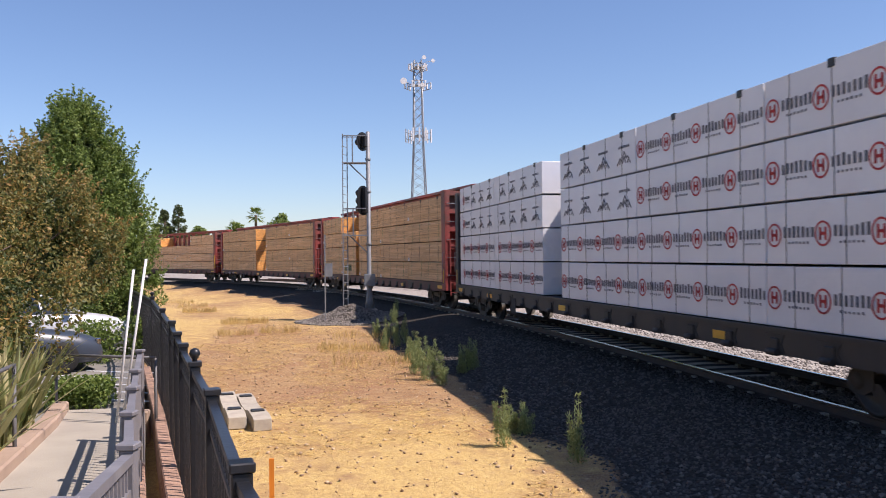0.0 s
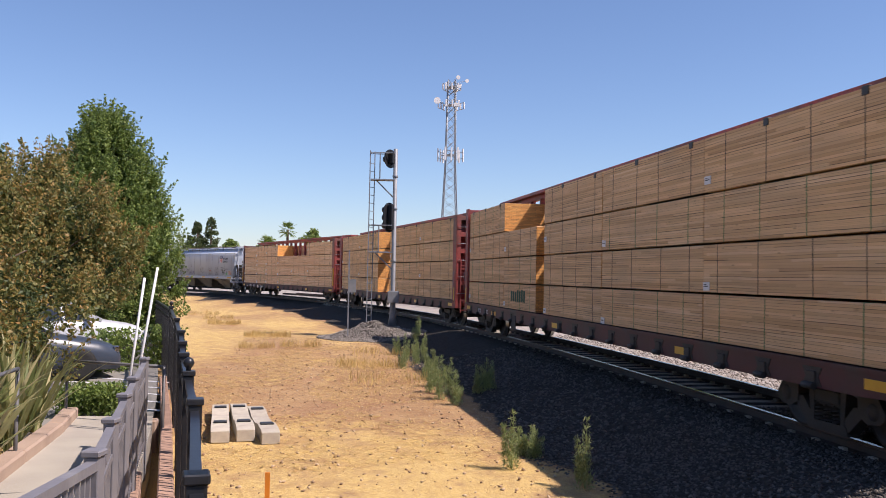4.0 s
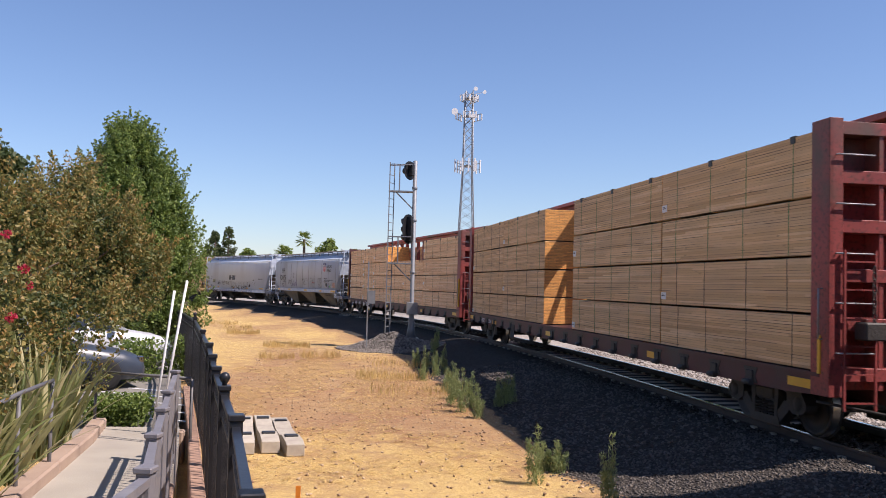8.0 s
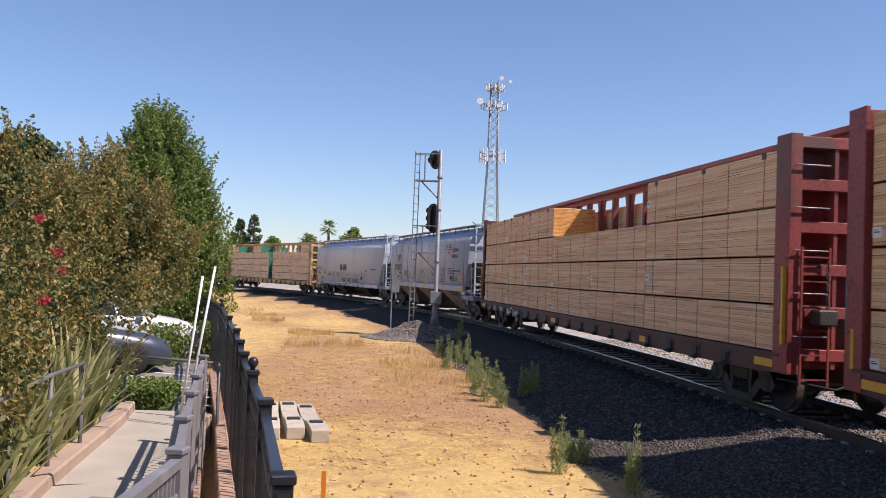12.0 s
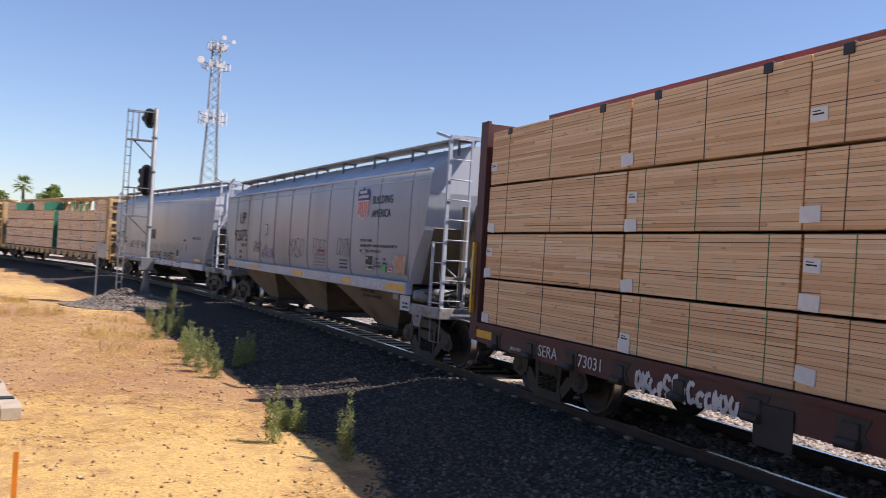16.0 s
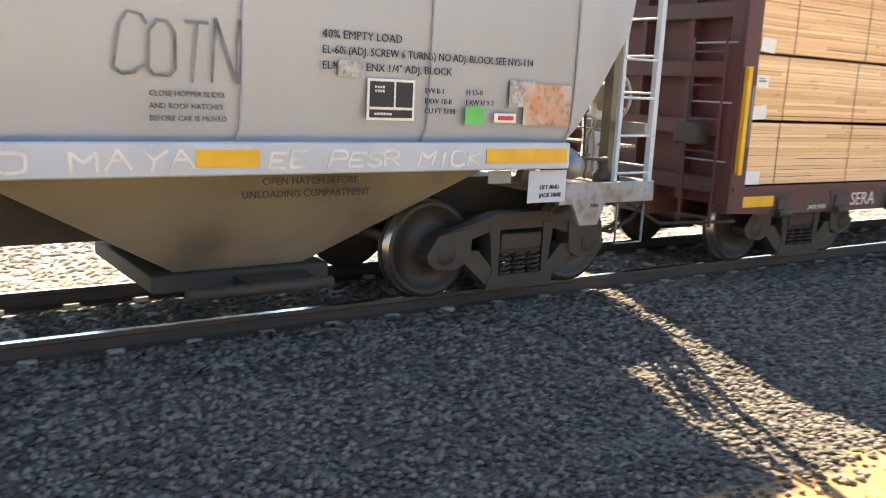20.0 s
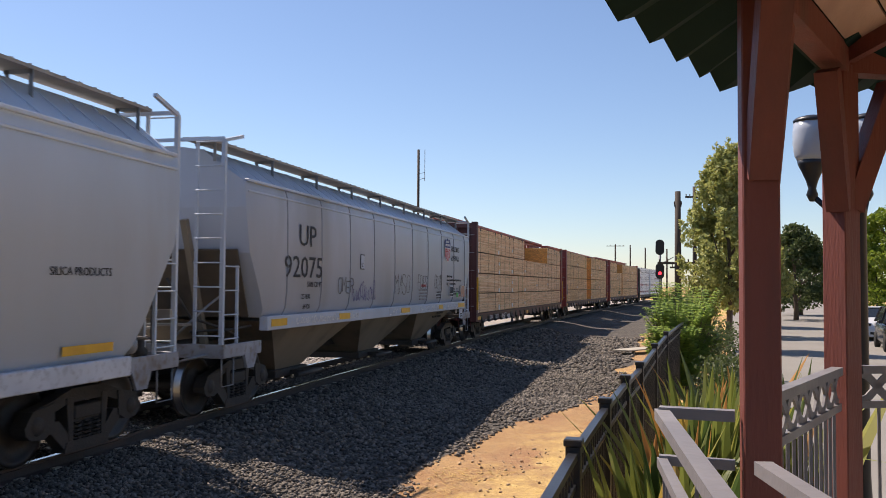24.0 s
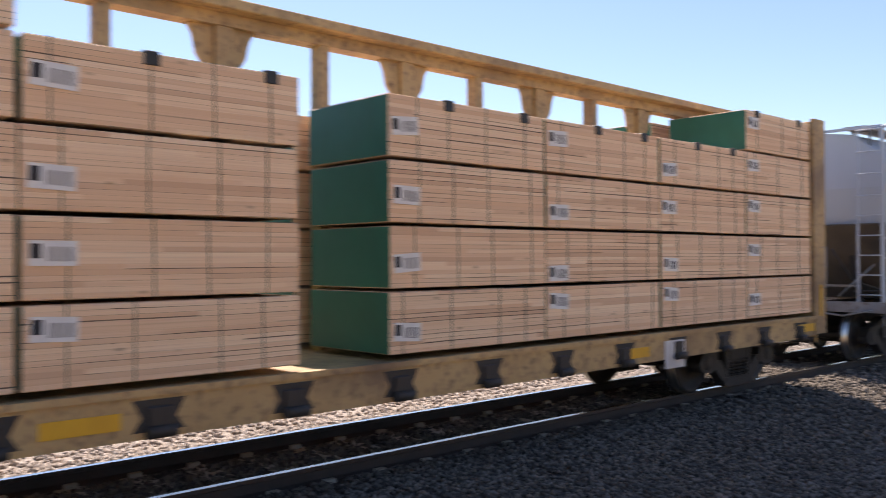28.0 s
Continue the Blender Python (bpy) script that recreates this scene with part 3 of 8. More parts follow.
def ground_material():
    m = bpy.data.materials.new("ground")
    m.use_nodes = True
    N, L = m.node_tree.nodes, m.node_tree.links
    b = N["Principled BSDF"]
    b.inputs["Roughness"].default_value = 0.95
    b.inputs["Specular IOR Level"].default_value = 0.2
    tc = N.new("ShaderNodeTexCoord")
    at = N.new("ShaderNodeAttribute")
    at.attribute_name = "cover"
    sp = N.new("ShaderNodeSeparateColor")
    L.new(at.outputs["Color"], sp.inputs[0])

    def tex(scale, detail=5, rough=0.6):
        n = N.new("ShaderNodeTexNoise")
        n.inputs["Scale"].default_value, n.inputs["Detail"].default_value, n.inputs["Roughness"].default_value = scale, detail, rough
        L.new(tc.outputs["Object"], n.inputs[0])
        return n.outputs[0]

    def rng(src, a, b2, c=0.0, d=1.0):
        r = N.new("ShaderNodeMapRange")
        for i, v in enumerate((a, b2, c, d)):
            r.inputs[i + 1].default_value = v
        L.new(src, r.inputs[0])
        return r.outputs[0]

    def mix(f, a, c):
        x = N.new("ShaderNodeMix")
        x.data_type = "RGBA"
        L.new(f, x.inputs[0])
        for i, v in ((6, a), (7, c)):
            if isinstance(v, tuple):
                x.inputs[i].default_value = (*v, 1)
            else:
                L.new(v, x.inputs[i])
        return x.outputs[2]

    def math_(op, a, c):
        x = N.new("ShaderNodeMath")
        x.operation = op
        for i, v in enumerate((a, c)):
            if isinstance(v, float):
                x.inputs[i].default_value = v
            else:
                L.new(v, x.inputs[i])
        return x.outputs[0]
    dirt = mix(rng(tex(1.3), 0.4, 0.65), (0.46, 0.28, 0.12), (0.33, 0.17, 0.07))
    dirt = mix(rng(tex(14, 4), 0.5, 0.72), dirt, (0.28, 0.19, 0.12))
    dirt = mix(rng(tex(0.45, 4), 0.5, 0.62, 0, 0.8), dirt, (0.33, 0.165, 0.085))
    dirt = mix(rng(tex(4.5, 6, 0.75), 0.52, 0.66, 0, 0.7), dirt, (0.22, 0.125, 0.07))
    dirt = mix(rng(tex(7.5, 6, 0.75), 0.55, 0.68, 0, 0.8), dirt, (0.60, 0.43, 0.22))
    dirt = mix(rng(tex(48, 3), 0.56, 0.66), dirt, (0.15, 0.10, 0.065))
    dirt = mix(rng(tex(90, 3), 0.54, 0.60), dirt, (0.48, 0.32, 0.175))
    dirt = mix(rng(tex(110, 3), 0.56, 0.62), dirt, (0.14, 0.085, 0.05))
    straw = mix(rng(tex(30, 3), 0.35, 0.65), (0.70, 0.49, 0.175), (0.45, 0.28, 0.09))
    straw = mix(rng(tex(5.5, 6, 0.75), 0.52, 0.66, 0, 0.7), straw, (0.30, 0.175, 0.085))
    straw = mix(rng(tex(95, 2), 0.50, 0.60), straw, (0.26, 0.155, 0.07))
    straw = mix(rng(tex(120, 2), 0.55, 0.62), straw, (0.78, 0.60, 0.28))
    sw = math_("MULTIPLY", sp.outputs[1], 1.0)
    sw = rng(math_("ADD", sw, math_("MULTIPLY", math_("SUBTRACT", tex(2.2, 6, 0.7), 0.5), 1.7)), 0.35, 0.75)
    soil = mix(sw, dirt, straw)
    vo = N.new("ShaderNodeTexVoronoi")
    vo.inputs["Scale"].default_value = 22
    L.new(tc.outputs["Object"], vo.inputs[0])
    grey = N.new("ShaderNodeSeparateColor")
    L.new(vo.outputs["Color"], grey.inputs[0])
    stone = mix(grey.outputs[0], (0.05, 0.045, 0.04), (0.15, 0.134, 0.116))
    stone = mix(rng(tex(0.5, 3), 0.5, 0.8, 0, 0.5), stone, (0.20, 0.18, 0.155))
    # earthy fines, mixed in dark enough to carry the train's shade
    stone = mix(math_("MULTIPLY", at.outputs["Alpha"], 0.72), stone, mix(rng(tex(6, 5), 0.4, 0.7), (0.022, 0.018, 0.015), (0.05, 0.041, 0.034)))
    pale = mix(rng(tex(1.1), 0.35, 0.7), (0.40, 0.365, 0.32), (0.32, 0.285, 0.25))
    pale = mix(rng(grey.outputs[1], 0.6, 1.0, 0, 0.6), pale, (0.17, 0.15, 0.135))
    bw = rng(math_("ADD", sp.outputs[0], math_("MULTIPLY", math_("SUBTRACT", tex(1.7, 6, 0.7), 0.5), 0.9)), 0.42, 0.58)
    col = mix(bw, soil, stone)
    col = mix(sp.outputs[2], col, pale)
    L.new(col, b.inputs["Base Color"])
    bp = N.new("ShaderNodeBump")
    bp.inputs["Strength"].default_value, bp.inputs["Distance"].default_value = 0.9, 0.03
    h = math_("ADD", math_("MULTIPLY", vo.outputs["Distance"], bw), math_("MULTIPLY", tex(18, 6, 0.7), 0.8))
    L.new(h, bp.inputs["Height"])
    L.new(bp.outputs[0], b.inputs["Normal"])
    return m


def make_ground():
    xs = grown(-9.0, 13.0, 0.3, 2600)
    ys = grown(-36.0, 44.0, 0.4, 2600)
    verts, cover = [], []
    for y in ys:
        for x in xs:
            far = abs(y) > 170
            u = side_of(x, max(-400, min(150, y))) if not far else 20.0
            verts.append((x, y, ground_z(x, y) if not far else -0.5))
            edge = bed_edge(x, y)
            # share of fines, which also paints the shade along the bed
            worn = old_shaded_bed(y)
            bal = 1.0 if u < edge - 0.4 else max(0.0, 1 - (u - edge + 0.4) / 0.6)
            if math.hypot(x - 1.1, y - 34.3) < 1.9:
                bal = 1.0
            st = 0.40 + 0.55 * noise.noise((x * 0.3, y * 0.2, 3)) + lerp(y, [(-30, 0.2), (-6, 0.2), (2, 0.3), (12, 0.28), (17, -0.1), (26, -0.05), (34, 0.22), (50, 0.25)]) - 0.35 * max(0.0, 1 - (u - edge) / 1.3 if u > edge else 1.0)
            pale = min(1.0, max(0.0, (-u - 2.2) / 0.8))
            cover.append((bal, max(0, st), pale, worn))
    nx = len(xs)
    faces = [(j * nx + i, j * nx + i + 1, (j + 1) * nx + i + 1, (j + 1) * nx + i) for j in range(len(ys) - 1) for i in range(nx - 1)]
    me = from_arrays("ground", verts, faces, ground_material(), smooth=True)
    ca = me.color_attributes.new("cover", "FLOAT_COLOR", "POINT")
    ca.data.foreach_set("color", np.array(cover, dtype=np.float32).ravel())
    tagged(new("ground", me), "dry straw-covered dirt and grey ballast beside the railway", "ground", kind="structure")


make_ground()


def lumps(name, pts, sizes, material, label, seed=1, flat=0.7, sides=6):
    """Many small rough stones in one mesh."""
    rg = np.random.default_rng(seed)
    n = len(pts)
    base = np.array([(1, 0, 0), (-1, 0, 0), (0, 1, 0), (0, -1, 0), (0, 0, 1), (0, 0, -1)], float)
    tri = np.array([(0, 2, 4), (2, 1, 4), (1, 3, 4), (3, 0, 4), (2, 0, 5), (1, 2, 5), (3, 1, 5), (0, 3, 5)])
    v = base[None] * rg.uniform(0.6, 1.25, (n, 6, 1)) + rg.uniform(-0.25, 0.25, (n, 6, 3))
    ang = rg.uniform(0, 6.28, n)
    ti = rg.uniform(-0.7, 0.7, n)
    c, s, ct, st = np.cos(ang), np.sin(ang), np.cos(ti), np.sin(ti)
    x, y, z = v[..., 0], v[..., 1], v[..., 2] * flat
    x, z = x * ct[:, None] - z * st[:, None], x * st[:, None] + z * ct[:, None]
    v = np.stack([x * c[:, None] - y * s[:, None], x * s[:, None] + y * c[:, None], z], -1) * np.asarray(sizes)[:, None, None] + np.asarray(pts)[:, None, :]
    faces = (tri[None] + 6 * np.arange(n)[:, None, None]).reshape(-1, 3)
    me = bpy.data.meshes.new(name)
    me.vertices.add(n * 6)
    me.vertices.foreach_set("co", v.ravel())
    me.loops.add(len(faces) * 3)
    me.loops.foreach_set("vertex_index", faces.ravel())
    me.polygons.add(len(faces))
    me.polygons.foreach_set("loop_start", np.arange(0, len(faces) * 3, 3))
    me.polygons.foreach_set("loop_total", np.full(len(faces), 3))
    me.materials.append(material)
    me.update(calc_edges=True)
    return tagged(new(name, me), label, "gravel", kind="stuff")


def island_tone(name, c1, c2, rough=0.9):
    m = bpy.data.materials.new(name)
    m.use_nodes = True
    N, L = m.node_tree.nodes, m.node_tree.links
    ge = N.new("ShaderNodeNewGeometry")
    cr = N.new("ShaderNodeValToRGB")
    cr.color_ramp.elements[0].color, cr.color_ramp.elements[1].color = (*c1, 1), (*c2, 1)
    L.new(ge.outputs["Random Per Island"], cr.inputs[0])
    L.new(cr.outputs[0], N["Principled BSDF"].inputs["Base Color"])
    N["Principled BSDF"].inputs["Roughness"].default_value = rough
    return m


M["stones"] = island_tone("ballast_stones", (0.044, 0.038, 0.032), (0.235, 0.203, 0.168))
M["stones_pale"] = island_tone("pale_stones", (0.14, 0.12, 0.105), (0.42, 0.38, 0.34))
M["pebbles"] = island_tone("pebbles", (0.20, 0.11, 0.06), (0.60, 0.44, 0.28))
# earthy stones, their tone lowered for the stretch in the train's shadow
M["stones_old_shade"] = island_tone("old_shaded_stones", (0.034, 0.029, 0.025), (0.155, 0.133, 0.112))
M["stones_mid"] = island_tone("grey_stones", (0.075, 0.065, 0.055), (0.31, 0.275, 0.24))


def scatter():
    rg = np.random.default_rng(7)
    pts, sz, old, osz = [], [], [], []
    for n, y0, y1, u0, u1, a, b in ((56000, -11, 13, 0.85, 4.9, 0.022, 0.042), (20000, -26, -11, 0.85, 6.9, 0.03, 0.055), (9000, 13, 26, 0.85, 4.3, 0.03, 0.055), (20000, -32, 14, -0.66, 0.66, 0.026, 0.045), (5000, -45, -26, 1.0, 6.8, 0.05, 0.09)):
        s, u = rg.uniform(y0, y1, n), rg.uniform(u0, u1, n)
        for si, ui in zip(s, u):
            x, y = off_track(si, ui)
            if ui > bed_edge(x, y) - 0.9 * rg.random() ** 2 + 0.12:
                continue
            k = rg.uniform(a, b)
            if abs(ui) > 0.7 and rg.random() < old_shaded_bed(y):
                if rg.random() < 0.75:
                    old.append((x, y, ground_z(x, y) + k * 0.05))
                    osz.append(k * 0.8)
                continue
            pts.append((x, y, ground_z(x, y) + k * 0.25))
            sz.append(k)
    lumps("old_ballast", old, osz, M["stones_old_shade"], "earthy ballast stones, darkened for the train's shade, sunk in fines along the track", 13)
    lumps("ballast_gravel", pts, sz, M["stones"], "crushed dark grey ballast stones along the track", 3)
    pts, sz = [], []
    for n, y0, y1, u0, u1 in ((15000, -14, 14, -5.5, -0.95), (5000, 14, 34, -5, -1.2), (5000, -34, -14, -5, -1.2)):
        s, u = rg.uniform(y0, y1, n), rg.uniform(u0, u1, n)
        for si, ui in zip(s, u):
            x, y = off_track(si, ui)
            k = rg.uniform(0.035, 0.06)
            pts.append((x, y, ground_z(x, y) + k * 0.2))
            sz.append(k)
    lumps("pale_gravel", pts, sz, M["stones_pale"], "sunlit pale ballast stones beyond the track", 4)
    a, d = rg.uniform(0, 6.28, 9000), 2.15 * np.sqrt(rg.uniform(0, 1, 9000))
    pts = [(1.1 + q * math.cos(w), 34.3 + q * math.sin(w), ground_z(1.1 + q * math.cos(w), 34.3 + q * math.sin(w)) + 0.02) for w, q in zip(a, d)]
    lumps("gravel_mound", pts, rg.uniform(0.022, 0.055, 9000), M["stones_mid"], "heap of grey ballast round the signal mast", 5)
    pts, sz = [], []
    for x, y in zip(rg.uniform(-3.5, 3.0, 14000), rg.uniform(-14, 34, 14000)):
        if side_of(x, y) > 4.3 and x > fence_x(y) + 0.15:
            k = 0.006 + 0.034 * rg.random() ** 4
            pts.append((x, y, ground_z(x, y) + k * 0.3))
            sz.append(k)
    lumps("pebbles", pts, sz, M["pebbles"], "small stones and clods on the dry dirt", 6)


FENCE = [(-5.82, 27.3), (-3.59, 19.0), (-2.57, 14.3), (-1.96, 11.4), (-1.62, 9.65), (-1.36, 8.32), (-1.05, 6.83), (-0.75, 5.37), (-0.41, 3.42), (0.0, 1.6), (0.32, 0.0), (0.36, -1.5), (0.36, -3.1), (0.29, -4.78), (0.18, -6.56), (0.05, -8.27), (-0.09, -9.75), (-0.32, -12.9), (-0.6, -16.4), (-1.25, -22.8), (-2.21, -30.9)]


def fence_x(y):
    f = sorted(FENCE, key=lambda p: p[1])
    return float(np.interp(y, [p[1] for p in f], [p[0] for p in f]))


scatter()


# ---------------------------------------------------------------- rails and ties
def ribbon(bm, u, prof, s0, s1, step, mi=0):
    """A rail of that cross-section (offset, height), laid along the track."""
    n = int((s1 - s0) / step)
    prev = None
    for i in range(n + 1):
        s = s0 + (s1 - s0) * i / n
        ring = []
        for du, z in prof:
            x, y = off_track(s, u + du)
            ring.append(bm.verts.new((x, y, z)))
        if prev:
            for j in range(len(ring)):
                k = (j + 1) % len(ring)
                bm.faces.new((prev[j], prev[k], ring[k], ring[j])).material_index = 1 if j == 0 else mi
        prev = ring


RAIL = [(-0.034, 0.0), (0.034, 0.0), (0.036, -0.035), (0.010, -0.05), (0.010, -0.13), (0.07, -0.155), (0.07, -0.17), (-0.07, -0.17), (-0.07, -0.155), (-0.010, -0.13), (-0.010, -0.05), (-0.036, -0.035)]
track = thing("railway_track", "main line track of steel rails on concrete ties", "railway track", kind="structure")
for side in (0.7535, -0.7535):
    bm = bmesh.new()
    ribbon(bm, side, RAIL, -260, 150, 1.0)
    part("rail", bm, (M["rail"], M["railtop"]), track, "steel rail with a bright worn top")
bm = bmesh.new()
prism(bm, [(-1.3, -0.30), (1.3, -0.30), (1.3, -0.19), (1.22, -0.165), (-1.22, -0.165), (-1.3, -0.19)], -0.13, 0.13, "y")
for u in (0.7535, -0.7535):
    box(bm, u - 0.14, u - 0.08, -0.06, 0.06, -0.165, -0.12)
    box(bm, u + 0.08, u + 0.14, -0.06, 0.06, -0.165, -0.12)
TIE = mesh_of("tie", bm, M["tie"])
tie_rows = list(np.arange(-70, 62, 0.61))
for s in tie_rows:
    p, d = on_track(s)
    share("tie", TIE, track, Matrix.Translation((p[0], p[1], 0)) @ Matrix.Rotation(math.atan2(d[1], d[0]) - math.pi / 2, 4, "Z"))

siding = thing("siding_track", "second track with rusty rails beyond the main line", "railway track", kind="structure")
for u in (-6.4, -7.9, -11.0, -12.5):
    bm = bmesh.new()
    ribbon(bm, u, [(a, z - 0.12) for a, z in RAIL], -90, 90, 3.0)
    part("rail", bm, (M["rail"], M["rail"]), siding)

# ---------------------------------------------------------------- fence
def smooth_path(pts, step):
    """Points at even steps along a polyline."""
    pts = [Vector((*p, 0)) if len(p) == 2 else Vector(p) for p in pts]
    d = [0.0]
    for a, b in zip(pts, pts[1:]):
        d.append(d[-1] + (b - a).length)
    n = max(1, round(d[-1] / step))
    out = []
    for i in range(n + 1):
        t = d[-1] * i / n
        k = max(j for j in range(len(d)) if d[j] <= t + 1e-6)
        k = min(k, len(pts) - 2)
        f = (t - d[k]) / (d[k + 1] - d[k])
        out.append(pts[k].lerp(pts[k + 1], f))
    return out


bm = bmesh.new()
box(bm, -0.009, 0.009, -0.009, 0.009, 0.0, 1.0)
PICKET = mesh_of("picket", bm, M["black_paint"])
bm = bmesh.new()
box(bm, -0.04, 0.04, -0.04, 0.04, -0.62, 1.17, 0.004)
box(bm, -0.05, 0.05, -0.05, 0.05, 1.17, 1.21, 0.006)
FPOST = mesh_of("post", bm, M["black_paint"])
bm = bmesh.new()
lathe(bm, [(0.02, 1.21), (0.018, 1.225), (0.032, 1.24), (0.044, 1.268), (0.032, 1.298), (0.01, 1.31)], 14)
BALL = mesh_of("finial", bm, M["black_paint"])


def steel_fence(pts, label, balls=()):
    f = thing("steel_fence", label, "fence", "black steel fence")
    for i, (x, y) in enumerate(pts):
        ang = 0
        j = min(i, len(pts) - 2)
        d = Vector((*pts[j + 1], 0)) - Vector((*pts[j], 0))
        ang = math.atan2(d.y, d.x)
        p = share("post", FPOST, f, Matrix.Translation((x, y, 0)) @ Matrix.Rotation(ang, 4, "Z"))
        if i in balls:
            share("finial", BALL, p, Matrix())
        if i == len(pts) - 1:
            break
        a, b = Vector((x, y, 0)), Vector((*pts[i + 1], 0))
        for nm, z, w, h in (("top_rail", 1.12, 0.05, 0.04), ("upper_rail", 0.96, 0.035, 0.03), ("bottom_rail", -0.36, 0.035, 0.03)):
            bm = bmesh.new()
            bar(bm, a + Vector((0, 0, z)), b + Vector((0, 0, z)), w, h)
            part(nm, bm, M["black_paint"], f)
        n = int(d.length / 0.115)
        for k in range(1, n):
            q = a.lerp(b, k / n)
            share("picket", PICKET, f, Matrix.Translation((q.x, q.y, -0.42)) @ Matrix.Rotation(ang, 4, "Z") @ Matrix.Diagonal((1, 1, 1.54, 1)))
    return f


steel_fence([p for p in FENCE if p[1] > 3][::-1], "black steel picket fence with capped posts beside the walkway", balls=(2, 7, 8))
steel_fence([p for p in FENCE if p[1] < -3], "black steel picket fence along the ballast and flax plants")
steel_fence([p for p in FENCE if -3.2 < p[1] < 3.5], "black steel picket fence before the platform")

# ---------------------------------------------------------------- platform, ramp, railings
def slab(name, outline, ztop, zbot, material, label, cat, kind="structure"):
    """outline of (x, y, z) tops, closed."""
    bm = bmesh.new()
    top = [bm.verts.new((p[0], p[1], p[2] if len(p) > 2 else ztop)) for p in outline]
    bot = [bm.verts.new((p[0], p[1], zbot)) for p in outline]
    bm.faces.new(top)
    bm.faces.new(bot[::-1])
    n = len(outline)
    for i in range(n):
        bm.faces.new((top[i], bot[i], bot[(i + 1) % n], top[(i + 1) % n]))
    return solid(name, bm, material, label, cat, kind=kind)


slab("platform_floor", [(0.12, -3.6), (0.12, 1.2), (-0.6, 2.4), (-2.2, 2.4), (-5.6, 1.2), (-5.6, -6.6), (-1.6, -6.6), (-0.3, -4.0)], 0.45, -0.8, M["concrete"], "pale concrete platform floor of the shelter", "floor")


def walk_z(y):
    return lerp(y, [(2.0, 0.40), (4.2, 0.16), (5.4, 0.09), (9.4, 0.05), (12.6, -0.05), (14, -0.1)])


bm = bmesh.new()
ROWS = [(2.4, -0.72, -2.1), (4.0, -0.98, -2.28), (5.4, -1.24, -2.5), (7.5, -1.62, -2.82), (9.0, -1.88, -2.98), (10.9, -2.2, -3.22), (12.4, -2.5, -3.5)]
prev = None
for y, xa, xb in ROWS:
    ring = [bm.verts.new((xa, y, walk_z(y))), bm.verts.new((xb, y, walk_z(y))), bm.verts.new((xb, y, -0.9)), bm.verts.new((xa, y, -0.9))]
    if prev:
        for j in range(4):
            bm.faces.new((prev[j], prev[(j + 1) % 4], ring[(j + 1) % 4], ring[j]))
    else:
        bm.faces.new(ring)
    prev = ring
bm.faces.new(prev[::-1])
solid("walkway", bm, M["concrete"], "sloping pale concrete walkway down to the parking lot", "walkway", kind="structure")

kerb = thing("kerb", "pinkish concrete kerb along the walkway", "kerb", kind="structure")
pts = [(xb - 0.09, y, walk_z(y) + 0.12) for y, xa, xb in ROWS] 
for a, b in zip(pts, pts[1:]):
    bm = bmesh.new()
    bar(bm, Vector(a) - Vector((0, 0, 0.25)), Vector(b) - Vector((0, 0, 0.25)), 0.2, 0.5)
    bmesh.ops.bevel(bm, geom=bm.edges[:], offset=0.02, segments=1, affect="EDGES")
    part("kerb_block", bm, M["kerb_pink"], kerb)
for x0, x1, y in ((-3.8, -2.45, 12.5),):
    bm = bmesh.new()
    box(bm, x0, x1, y - 0.1, y + 0.1, -0.6, -0.1, 0.02)
    part("kerb_block", bm, M["kerb_pink"], kerb)

bm = bmesh.new()
box(bm, -0.008, 0.008, -0.008, 0.008, 0, 1)
RPICKET = mesh_of("baluster", bm, M["grey_wood"])
bm = bmesh.new()
box(bm, -0.034, 0.034, -0.034, 0.034, -0.3, 0.98, 0.004)
box(bm, -0.045, 0.045, -0.045, 0.045, 0.98, 1.01, 0.006)
RPOST = mesh_of("post", bm, M["grey_wood"])


def ramp_railing():
    r = thing("ramp_railing", "grey painted railing with capped posts along the ramp", "railing")
    P = [(-0.82, 2.5), (-0.97, 4.1), (-1.25, 5.45), (-1.46, 6.6), (-1.66, 7.7), (-2.0, 9.6)]
    P = [Vector((x, y, walk_z(y) - 0.02)) for x, y in P]
    for i, p in enumerate(P):
        share("post", RPOST, r, Matrix.Translation(p) @ Matrix.Rotation(-0.18, 4, "Z"))
        if i == len(P) - 1:
            break
        q = P[i + 1]
        for nm, z, w, h in (("top_rail", 0.94, 0.05, 0.04), ("upper_rail", 0.78, 0.03, 0.04), ("bottom_rail", 0.10, 0.03, 0.04)):
            bm = bmesh.new()
            bar(bm, p + Vector((0, 0, z)), q + Vector((0, 0, z)), w, h)
            part(nm, bm, M["grey_wood"], r)
        n = int((q - p).length / 0.11)
        for k in range(1, n):
            w = p.lerp(q, k / n)
            share("baluster", RPICKET, r, Matrix.Translation(w + Vector((0, 0, 0.08))) @ Matrix.Diagonal((1, 1, 0.86, 1)))


ramp_railing()


def pipe_rail(pts, zs, label):
    """Pipe handrail: posts, a top pipe and a middle pipe."""
    r = thing("pipe_handrail", label, "handrail", "pipe handrails")
    for (x, y), z in zip(pts, zs):
        bm = bmesh.new()
        tube(bm, [(x, y, z - 0.3), (x, y, z + 0.92)], 0.021)
        part("post", bm, M["pipe_grey"], r)
    for h in (0.92,):
        bm = bmesh.new()
        tube(bm, [(x, y, z + h) for (x, y), z in zip(pts, zs)], 0.021)
        part("rail", bm, M["pipe_grey"], r)


